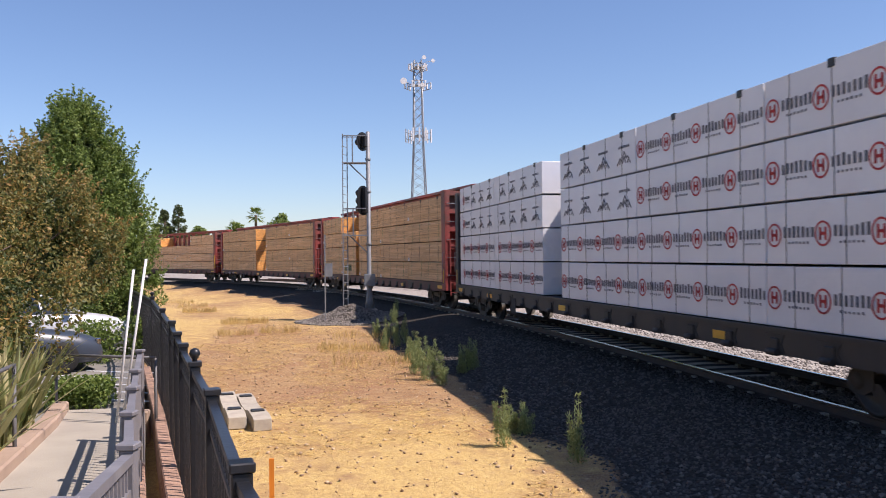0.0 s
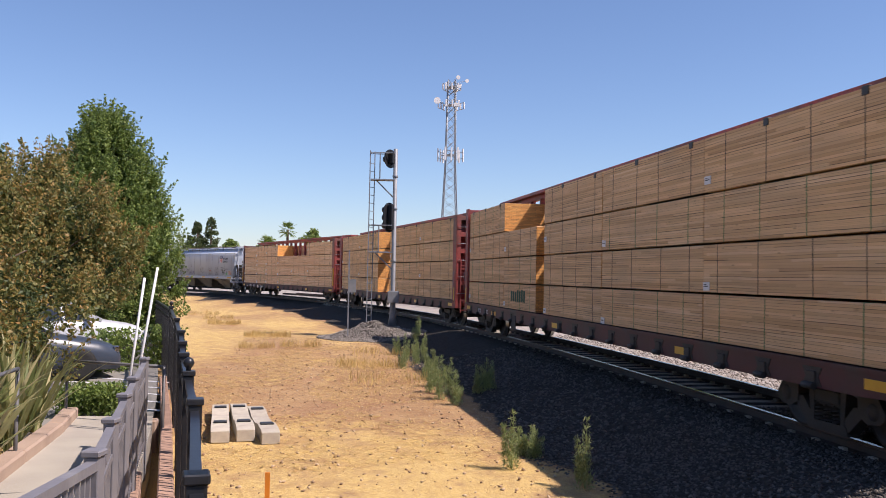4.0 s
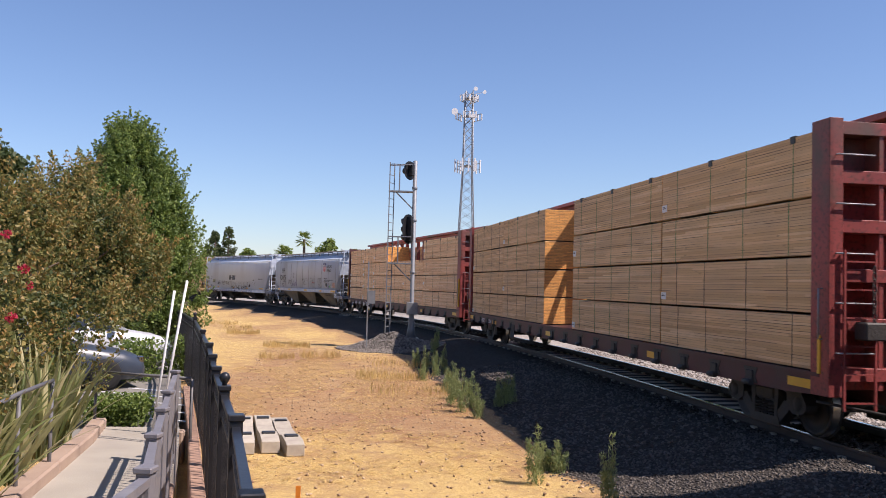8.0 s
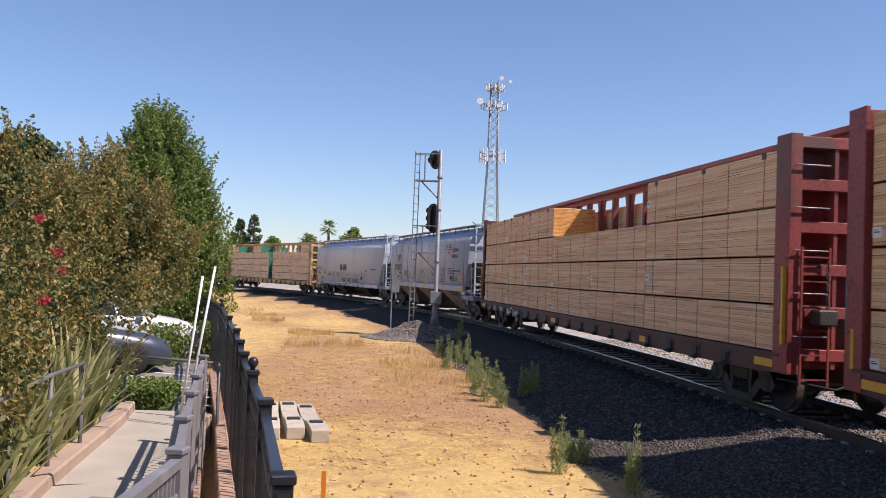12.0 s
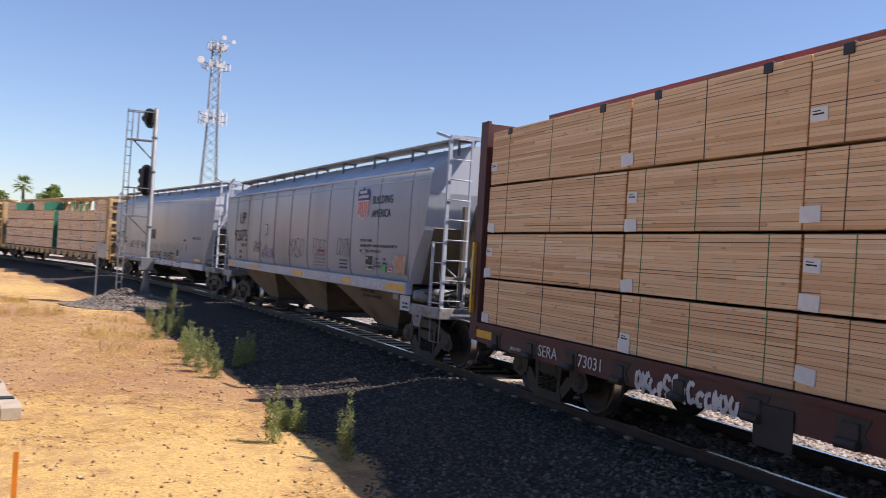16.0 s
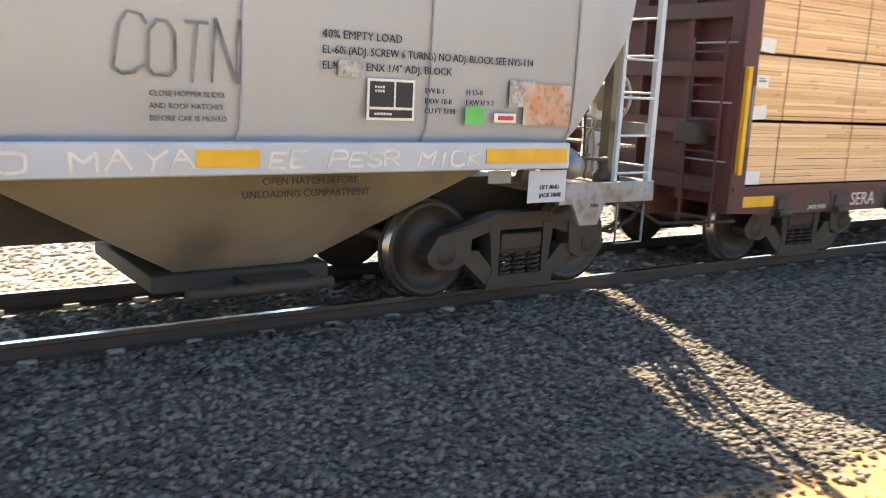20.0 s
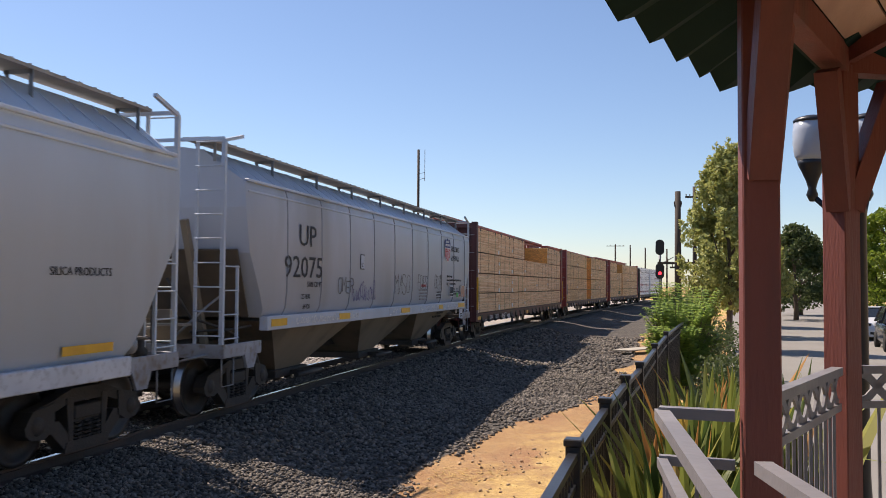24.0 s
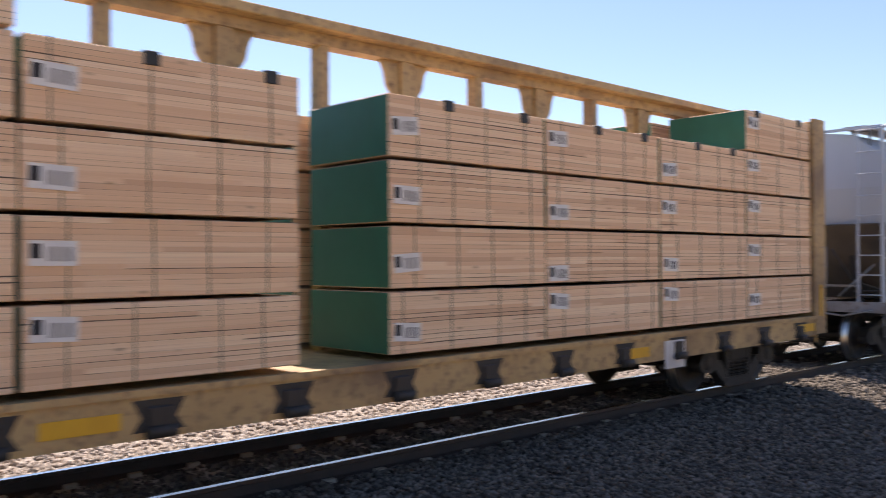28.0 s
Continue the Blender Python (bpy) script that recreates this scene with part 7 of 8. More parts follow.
tree("green tree behind the parked cars", -12.5, 30.0, -0.5, 6.5, rounded(3.0), 110, 90, 0.14, M["leaf_dark"], 11, 0.2, 7, 0.6, 0.1)
tree("low dark shrub tree behind the parked cars", -9.5, 27.0, -0.5, 4.0, rounded(2.0), 90, 90, 0.12, M["leaf_dark"], 13, 0.15, 7, 0.5, 0.05)

# by the road on the other side of the shelter
tree("olive-green columnar street tree beside the fence", -3.7, -35.8, -0.5, 7.8, [(0, 0.2), (0.1, 0.7), (0.3, 1.3), (0.55, 1.25), (0.8, 0.75), (1, 0.05)], 130, 110, 0.12, M["leaf_olive"], 21, 0.14, 7, 0.42, 0.2, "street trees", sprig=0.5)
tree("olive-green street tree beside the road", -5.6, -46.0, -0.5, 6.2, rounded(1.7), 90, 80, 0.14, M["leaf_olive"], 22, 0.14, 7, 0.5, 0.2, "street trees", sprig=0.5)
tree("olive-green street tree beside the road", -7.0, -57.0, -0.5, 6.0, rounded(1.8), 80, 80, 0.15, M["leaf_olive"], 24, 0.14, 7, 0.5, 0.2, "street trees", sprig=0.5)
tree("dusty dark street tree overhanging the road", -12.0, -70.0, -0.5, 7.0, rounded(2.4), 100, 90, 0.17, M["leaf_dark"], 23, 0.2, 7, 0.6, 0.15, "street trees")
tree("dusty dark street tree overhanging the road", -14.5, -82.0, -0.5, 7.5, rounded(2.8), 90, 90, 0.2, M["leaf_dark"], 25, 0.2, 7, 0.7, 0.15, "street trees")
tree("yellow-green shade tree across the road", -15.5, -54.0, -0.5, 7.6, rounded(3.4), 130, 110, 0.17, M["leaf_yellow"], 26, 0.22, 8, 0.7, 0.22, "shade trees")
tree("yellow-green shade tree across the road", -20.0, -66.0, -0.5, 8.2, rounded(3.6), 110, 100, 0.2, M["leaf_yellow"], 27, 0.22, 8, 0.8, 0.2, "shade trees")
tree("dark green shade tree across the road", -22.0, -48.0, -0.5, 7.5, rounded(3.4), 110, 100, 0.2, M["leaf_dark"], 28, 0.22, 8, 0.8, 0.15, "shade trees")


def frond_bush(x, y, z, r, h, n, seed, material, label):
    """Bright shrub of long feathered fronds."""
    rg = np.random.default_rng(seed)
    t = thing("shrub", label, "shrub", "", Matrix.Translation((x, y, z)))
    cen, ax, ay = [], [], []
    stems = bmesh.new()
    for k in range(n):
        a = rg.uniform(0, 6.28)
        b = Vector((math.cos(a) * r * rg.uniform(0, 0.7), math.sin(a) * r * rg.uniform(0, 0.7), 0))
        tip = b + Vector((math.cos(a) * r * rg.uniform(0.5, 1.0), math.sin(a) * r * rg.uniform(0.5, 1.0), h * rg.uniform(0.35, 0.95)))
        if k % 4 == 0:
            tube(stems, [b, b.lerp(tip, 0.6) + Vector((0, 0, 0.1 * h)), tip], 0.012, 5, 0.004)
        d = (tip - b).normalized()
        s = d.cross(Vector((0, 0, 1))).normalized() if abs(d.z) < 0.98 else Vector((1, 0, 0))
        for j in range(12):
            c = b.lerp(tip, 0.35 + 0.65 * j / 11) + Vector((0, 0, 0.1 * h * math.sin(math.pi * j / 11)))
            for e in (-1, 1):
                l = 0.27 * (1 - 0.5 * j / 11)
                u = s * e * l * 0.5 + d * l * 0.2 - Vector((0, 0, 0.04))
                cen.append(c + u)
                ax.append(u)
                w = u.cross(Vector((0.2, 0.1, 1))).normalized() * 0.045
                ay.append(w)
    part("stem", stems, M["bark"], t)
    ob = new("leaves", quads("leaves", np.array(cen), np.array(ax), np.array(ay), material))
    ob.parent = t


for i, (x, y, r, h) in enumerate(((-1.2, -21.6, 0.42, 1.75), (-1.4, -23.0, 0.6, 2.45), (-1.7, -25.0, 0.7, 2.85))):
    frond_bush(x + 0.25, y, -0.55, r, h, 250, 40 + i, M["leaf_bright"], "bright green feathery shrub growing through the fence")


def flax(x, y, z, n, length, seed, material, label, spread=0.35, group="flax plants", wide=(0.028, 0.05)):
    """Stiff strap leaves fanning from one foot, tips bent over."""
    rg = random.Random(seed)
    t = thing("flax_plant", label, "plant", group, Matrix.Translation((x, y, z)))
    for fan in range(4):
        bm = bmesh.new()
        for k in range(n // 4):
            a = rg.uniform(0, 6.283)
            L = length * rg.uniform(0.6, 1.05)
            out = rg.uniform(0.05, spread) * (1.8 if rg.random() < 0.2 else 1)
            w = rg.uniform(*wide)
            b = Vector((rg.uniform(-0.16, 0.16), rg.uniform(-0.16, 0.16), 0))
            d = Vector((math.cos(a), math.sin(a), 0))
            s = Vector((-d.y, d.x, 0))
            droop = rg.uniform(0, 0.25) if rg.random() < 0.75 else rg.uniform(0.3, 0.7)
            prev = None
            for j in range(7):
                f = j / 6
                c = b + d * L * out * (f + droop * f ** 3) + Vector((0, 0, L * (f - droop * 0.6 * f ** 3)))
                ww = w * (0.55 + 1.1 * f if f < 0.4 else 1.0) * (1 - max(0, f - 0.55) / 0.46)
                row = [bm.verts.new(c - s * ww), bm.verts.new(c - d * ww * 0.45), bm.verts.new(c + s * ww)]
                if prev:
                    bm.faces.new((prev[0], prev[1], row[1], row[0]))
                    bm.faces.new((prev[1], prev[2], row[2], row[1]))
                prev = row
        me = mesh_of("leaf_fan", bm, material, fix=False)
        ob = new("leaf_fan", me)
        ob.parent = t
    return t


for i, (x, y, n, L) in enumerate(((-0.08, -4.5, 64, 1.1), (-0.22, -5.3, 92, 1.4), (-0.42, -6.2, 100, 1.55), (-0.6, -7.2, 88, 1.55), (-0.9, -8.3, 72, 1.55), (-1.05, -6.8, 76, 1.65))):
    flax(x, y, -0.1, n, L, 60 + i, M["flax"], "flax plant with upright green and orange-edged leaves by the fence", 0.36, wide=(0.045, 0.085))
for i, (x, y, n, L) in enumerate(((-3.25, 7.5, 60, 1.2), (-3.45, 8.8, 70, 1.3), (-3.62, 10.1, 70, 1.4), (-3.8, 11.3, 60, 1.3), (-3.0, 6.2, 50, 1.1), (-4.2, 9.6, 50, 1.4))):
    flax(x, y, walk_z(y) - 0.05, n, L, 80 + i, M["flax_pale"], "flax plant with long pale green leaves leaning over the kerb", 0.55)


def hedge():
    t = thing("clipped_hedge", "small clipped green hedge at the foot of the walkway", "hedge", at=Matrix.Translation((-3.78, 14.1, -0.25)))
    rg = np.random.default_rng(5)
    cs = [(x, y, z) for x in np.linspace(-0.36, 0.36, 6) for y in np.linspace(-0.3, 0.3, 4) for z in (0.1, 0.22, 0.33)]
    ob = new("leaves", foliage("leaves", cs, [0.14] * len(cs), 70, 0.04, M["leaf_green"], 8))
    ob.parent = t
    bm = bmesh.new()
    for k in range(6):
        tube(bm, [(-0.35 + 0.14 * k, 0, -0.1), (-0.35 + 0.14 * k, 0.05, 0.4)], 0.012, 5)
    part("stem", bm, M["bark"], t)


hedge()
for i, (x, y) in enumerate(((-5.7, 20.3), (-5.0, 22.0))):
    t = thing("round_shrub", "dark green shrub under the tree", "shrub", "", Matrix.Translation((x + 0.6, y, -0.45)))
    cs = [(0.4 * math.cos(a) * q, 0.4 * math.sin(a) * q, zz) for a in (0, 1, 2, 3, 4, 5) for q in (0.5, 1.0) for zz in (0.25, 0.6, 0.9)]
    ob = new("leaves", foliage("leaves", cs, [0.25] * len(cs), 50, 0.06, M["leaf_green"], 15 + i))
    ob.parent = t


for i, (x, y, q) in enumerate(((-1.5, -11.5, 0.8), (-1.7, -14.0, 0.9), (-1.75, -16.8, 1.0), (-1.95, -19.6, 1.0), (-2.5, -27.5, 1.2), (-2.9, -31.0, 1.3))):
    t = thing("planted_shrub", "dull green shrub in the strip between fence and street", "shrub", "strip shrubs", Matrix.Translation((x, y, -0.5)))
    cs = [(0.45 * q * math.cos(a + i) * w, 0.6 * q * math.sin(a + i) * w, zz * q) for a in (0, 1, 2, 3, 4, 5) for w in (0.4, 1.0) for zz in (0.2, 0.5, 0.85)]
    ob = new("leaves", foliage("leaves", cs, [0.26 * q] * len(cs), 45, 0.06, M["leaf_dark"], 215 + i))
    ob.parent = t


def weed(x, y, h, seed, label="tall green weed growing in the gravel"):
    rg = random.Random(seed)
    t = thing("weed", label, "plant", "weeds", Matrix.Translation((x, y, ground_z(x, y) - 0.02)))
    bm = bmesh.new()
    cs, rs = [], []
    for k in range(5):
        a = rg.uniform(0, 6.28)
        hh = h * (1.0 if k == 0 else rg.uniform(0.45, 0.85))
        o = 0.03 if k == 0 else 0.12
        p = [(0, 0, 0), (o * 0.5 * math.cos(a), o * 0.5 * math.sin(a), hh * 0.5), (o * math.cos(a), o * math.sin(a), hh)]
        tube(bm, p, 0.008, 5, 0.003)
        for j in range(9):
            f = 0.15 + 0.85 * j / 8
            cs.append((o * f * math.cos(a), o * f * math.sin(a), hh * f))
            rs.append(0.105 * (1.15 - f) + 0.025)
    part("stem", bm, M["weed"], t)
    ob = new("leaves", foliage("leaves", cs, rs, 18, 0.011, M["weed"], seed, up=-1.3, long=6.5))
    ob.parent = t


for i, (x, y, h) in enumerate(((2.3, 11.2, 0.75), (2.75, 11.95, 0.45), (2.97, 10.1, 0.85), (2.02, 17.6, 0.9), (1.9, 18.5, 0.7), (2.25, 16.8, 0.6), (1.85, 25.7, 0.8), (2.1, 24.6, 0.7), (1.6, 23.0, 0.6), (2.3, 22.0, 0.6), (3.1, 18.5, 0.7), (3.3, 18.9, 0.6), (2.9, 18.2, 0.6), (2.55, 12.1, 0.4), (2.0, 20.5, 0.55), (2.8, 33.0, 0.8), (2.6, 31.5, 0.7), (2.2, 26.4, 0.7), (2.4, 25.2, 0.85), (1.7, 27.3, 0.6), (2.1, 19.3, 0.8), (2.3, 18.1, 0.75))):
    weed(x, y, h, 100 + i)


def dry_grass():
    rg = np.random.default_rng(31)
    cen, ax, ay = [], [], []
    spots = [(-5.7, 42.3, 0.8, 700), (-2.9, 33.8, 0.9, 700), (-2.8, 28.8, 0.6, 300), (-1.4, 29.4, 0.7, 400), (-6.5, 46.0, 0.8, 300), (-8.2, 50.0, 1.2, 400), (0.7, 23.1, 0.8, 300), (1.2, 20.0, 1.2, 260), (0.9, 23.5, 1.1, 240), (1.3, 27.0, 1.0, 240)]
    for x, y, r, n in spots:
        for _ in range(n):
            a, q = rg.uniform(0, 6.28), r * math.sqrt(rg.random())
            px, py = x + q * math.cos(a), y + q * math.sin(a) * 0.8
            h = rg.uniform(0.1, 0.36)
            d = Vector((rg.normal() * 0.25, rg.normal() * 0.25, 1)).normalized()
            cen.append((px, py, ground_z(px, py) + h * 0.5))
            ax.append(d * h * 0.5)
            ay.append(Vector((math.cos(a), math.sin(a), 0)) * 0.006)
    n = 56000
    for x, y in zip(rg.uniform(-3.6, 3.0, n), rg.uniform(-12, 30, n)):
        if x < fence_x(y) + 0.1 or side_of(x, y) < 4.7 or noise.noise((x * 0.5, y * 0.35, 3)) < -0.1:
            continue
        h = rg.uniform(0.03, 0.17)
        a = rg.uniform(0, 6.28)
        d = Vector((math.cos(a), math.sin(a), rg.uniform(0.0, 0.35))).normalized()
        cen.append((x, y, ground_z(x, y) + 0.012 + d.z * h * 0.5))
        ax.append(d * h * 0.5)
        ay.append(Vector((-math.sin(a), math.cos(a), 0)) * rg.uniform(0.004, 0.009))
    me = quads("dry_grass", np.array([tuple(c) for c in cen]), np.array([tuple(c) for c in ax]), np.array([tuple(c) for c in ay]), M["straw"])
    tagged(new("dry_grass", me), "golden dry grass and straw on the dirt", "grass", kind="stuff")


dry_grass()

# ---------------------------------------------------------------- signal mast and its neighbours
def signal_mast(x, y):
    z0 = ground_z(x, y) - 0.05
    t = thing("signal_mast", "galvanised railway signal mast with ladder and two black signal heads", "railway signal", at=Matrix.Translation((x, y, 0)))
    bm = bmesh.new()
    box(bm, -0.3, 0.3, -0.3, 0.3, z0 - 0.1, z0 + 0.12, 0.01)
    part("foundation", bm, M["concrete"], t)
    bm = bmesh.new()
    lathe(bm, [(0.20, z0 + 0.12), (0.14, z0 + 0.5), (0.11, z0 + 0.9), (0.11, 1.2), (0.085, 1.25), (0.085, 7.0), (0.02, 7.03)], 14)
    for z in (2.5, 4.6, 5.9):
        lathe(bm, [(0.10, z - 0.05), (0.11, z - 0.04), (0.11, z + 0.04), (0.10, z + 0.05)], 14)
    part("pole", bm, M["galv"], t)
    bm = bmesh.new()
    box(bm, -0.22, 0.22, -0.30, -0.09, 0.82, 1.3, 0.015)
    part("relay_box", bm, M["galv"], t, "grey metal relay box")
    lad = bmesh.new()
    for dx in (-0.16, 0.16):
        bar(lad, (-0.95 + dx * 0.6, dx, z0), (-0.92 + dx * 0.6, dx, 6.9), 0.04, 0.04)
    for k in range(21):
        z = 0.0 + 0.32 * k
        tube(lad, [(-0.95 - 0.096, -0.16, z), (-0.93 + 0.096, 0.16, z)], 0.014, 5)
    part("ladder", lad, M["galv"], t)
    for z in (5.72, 2.82):
        bm = bmesh.new()
        box(bm, -0.98, -0.08, -0.2, 0.2, z, z + 0.05)
        deck = part("platform", bm, M["galv"], t)
        bm = bmesh.new()
        bar(bm, (-0.75, 0, z), (-0.08, 0, z - 0.65), 0.05, 0.05)
        part("strut", bm, M["galv"], deck)
        for a, b in (((-0.62, 0.2, z), (-0.62, 0.2, z + 1.1)), ((-0.62, -0.2, z), (-0.62, -0.2, z + 1.1)), ((-0.95, 0.2, z + 1.1), (-0.1, 0.2, z + 1.1)), ((-0.95, -0.2, z + 1.1), (-0.1, -0.2, z + 1.1)), ((-0.98, -0.2, z + 1.1), (-0.98, 0.2, z + 1.1))):
            bm = bmesh.new()
            bar(bm, a, b, 0.035, 0.035)
            part("handrail", bm, M["galv"], deck)
    for z, hh in ((6.62, 0.27), (4.25, 0.62)):
        bm = bmesh.new()
        out = [(0.38 * math.cos(a), z + (hh if math.sin(a) > 0 else -hh) * (0.35 if hh > 0.5 else 0.0) + 0.38 * math.sin(a)) for a in (2 * math.pi * k / 24 for k in range(24))]
        prism(bm, out, 0.10, 0.13, "y")
        head = part("backplate", bm, M["signal_black"], t, "black oval signal backplate")
        head.matrix_basis = Matrix.Translation((-0.12, 0, 0)) @ Matrix.Rotation(radians(48), 4, "Z")
        bm = bmesh.new()
        for k in ((0.0,) if hh < 0.5 else (0.32, 0.0, -0.32)):
            lathe(bm, [(0.12, 0.13), (0.12, 0.42), (0.10, 0.42), (0.10, 0.14)], 12, "y", (0, 0, z + k))
        lens = part("hood", bm, M["signal_black"], head)
        bm = bmesh.new()
        box(bm, -0.14, 0.14, -0.12, 0.10, z - hh * 0.8, z + hh * 0.8, 0.01)
        part("housing", bm, M["signal_black"], head)
    return t


signal_mast(1.92, 34.8)
t = thing("marker_post", "thin steel post with a small square sign beside the mast", "sign post", at=Matrix.Translation((0.15, 33.2, 0)))
bm = bmesh.new()
bar(bm, (0, 0, -0.5), (0, 0, 2.85), 0.05, 0.05)
part("post", bm, M["galv_dark"], t)
bm = bmesh.new()
box(bm, -0.01, 0.28, -0.03, -0.02, 1.25, 1.75)
part("sign_plate", bm, M["galv"], t)
t = thing("white_marker", "short white track marker in the dry grass", "marker", at=Matrix.Translation((-9.2, 45.0, -0.55)))
bm = bmesh.new()
box(bm, -0.04, 0.04, -0.04, 0.04, 0, 0.75)
box(bm, -0.14, 0.14, -0.05, -0.03, 0.55, 0.72)
part("stake", bm, M["white_paint"], t)

# spare concrete ties laid on the dirt
bm = bmesh.new()
prism(bm, [(-1.3, 0), (1.3, 0), (1.3, 0.18), (1.1, 0.21), (0.6, 0.21), (0.3, 0.16), (-0.3, 0.16), (-0.6, 0.21), (-1.1, 0.21), (-1.3, 0.18)], -0.135, 0.135, "x")
bmesh.ops.bevel(bm, geom=bm.edges[:], offset=0.01, segments=1, affect="EDGES")
LOOSE = mesh_of("beam", bm, M["tie"])
bm = bmesh.new()
box(bm, -0.1, 0.1, -0.07, 0.07, 0.2, 0.235, 0.008)
CLIP = mesh_of("rail_seat", bm, M["signal_black"])
for k, (x, y) in enumerate(((-1.86, 14.35), (-1.54, 14.45), (-1.2, 14.3))):
    t = thing("concrete_tie", "weathered spare concrete tie lying on the dirt", "railway tie", "spare ties", Matrix.Translation((x, y, ground_z(x, y) - 0.01)) @ Matrix.Rotation(0.14 + 0.03 * k, 4, "Z"))
    share("beam", LOOSE, t, Matrix())
    for e in (-0.75, 0.75):
        share("rail_seat", CLIP, t, Matrix.Translation((0, e, 0)), "black rail seat pad")

t = thing("survey_stake", "orange survey stake standing by the fence", "stake", at=Matrix.Translation((-0.55, 8.1, -0.6)))
bm = bmesh.new()
box(bm, -0.022, 0.022, -0.01, 0.01, 0, 0.75)
part("lath", bm, M["orange"], t)
bm = bmesh.new()
box(bm, -0.5, 0.5, -0.12, 0.12, 0, 0.05, 0.01)
solid("loose_plank", bm, M["concrete"], "pale broken board lying on the gravel", "board", at=Matrix.Translation((-0.15, -34.5, -0.42)) @ Matrix.Rotation(1.0, 4, "Z") @ Matrix.Diagonal((2.2, 3, 1, 1)))

for k, (a, b) in enumerate((((-2.56, 11.0, -0.02), (-2.34, 11.0, 1.87)), ((-2.50, 11.05, -0.02), (-2.20, 11.05, 2.0)))):
    t = thing("white_pole", "slim white pole leaning at the end of the railing", "pole", "white poles")
    bm = bmesh.new()
    tube(bm, [a, b], 0.016, 8)
    part("shaft", bm, M["white_paint"], t)

# ---------------------------------------------------------------- far things
def lattice_tower(x, y, top):
    t = thing("cell_tower", "tall grey lattice tower carrying antennas and dishes", "cell tower", at=Matrix.Translation((x, y, 0)))
    bm = bmesh.new()
    def half(z):
        return lerp(z, [(0, 1.35), (8, 0.95), (16, 0.62), (28, 0.45)])
    legs = [(-1, -1), (1, -1), (1, 1), (-1, 1)]
    for sx, sy in legs:
        tube(bm, [(sx * half(z), sy * half(z), z) for z in (-0.5, 8, 16, top)], 0.075, 6)
    part("leg_frame", bm, M["galv_dark"], t)
    bm = bmesh.new()
    z = 0.5
    while z < top - 0.9:
        dz = 1.1
        for i in range(4):
            a, b = legs[i], legs[(i + 1) % 4]
            h0, h1 = half(z), half(z + dz)
            bar(bm, (a[0] * h0, a[1] * h0, z), (b[0] * h1, b[1] * h1, z + dz), 0.05, 0.05)
            bar(bm, (b[0] * h0, b[1] * h0, z), (a[0] * h1, a[1] * h1, z + dz), 0.05, 0.05)
        z += dz
    part("bracing", bm, M["galv_dark"], t)
    for zc, r in ((top - 0.9, 0.75), (top - 3.2, 1.35), (top - 9.6, 1.3)):
        bm = bmesh.new()
        lathe(bm, [(0.5, zc - 0.1), (0.55, zc - 0.05), (0.55, zc + 0.05), (0.5, zc + 0.1)], 8)
        pf = part("antenna_mount", bm, M["galv_dark"], t)
        for a in range(3):
            w = 2 * math.pi * a / 3 + 0.5
            c, s = math.cos(w), math.sin(w)
            bm = bmesh.new()
            bar(bm, (0, 0, zc), (c * r, s * r, zc), 0.08, 0.08)
            part("mount_arm", bm, M["galv_dark"], pf)
            for zz in (-0.4, 0.4):
                bm = bmesh.new()
                bar(bm, (c * r - s * 0.9, s * r + c * 0.9, zc + zz), (c * r + s * 0.9, s * r - c * 0.9, zc + zz), 0.07, 0.07)
                part("mount_rail", bm, M["galv_dark"], pf)
        for a in range(3):
            w = 2 * math.pi * a / 3 + 0.5
            c, s = math.cos(w), math.sin(w)
            for e in (-0.8, 0.0, 0.8):
                bm = bmesh.new()
                hh = 0.85 if zc < top - 5 else 0.42
                box(bm, -0.10, 0.10, -0.07, 0.07, -hh, hh, 0.02)
                part("antenna_panel", bm, M["white_paint"], pf, "", Matrix.Translation((c * (r + 0.1) - s * e, s * (r + 0.1) + c * e, zc)) @ Matrix.Rotation(w + math.pi / 2, 4, "Z"))
    for px, py, pz, q in ((-1.9, -0.8, top - 2.8, 0.42), (0.7, -1.0, top + 0.2, 0.27), (1.9, -0.6, top - 0.1, 0.24), (0.5, -0.9, top - 3.3, 0.32), (0.9, -0.9, top - 0.9, 0.22)):
        bm = bmesh.new()
        lathe(bm, [(q * 0.1, q * 0.5), (q * 0.6, q * 0.3), (q, 0.0), (q, -q * 0.25)], 16, "y", (px, py, pz))
        bar(bm, (px, py + q * 0.3, pz), (px * 0.5, 0.0, pz - 0.1), 0.05, 0.05)
        part("dish", bm, M["white_paint"], t, "white round dish antenna")


lattice_tower(12.72, 109.5, 26.9)


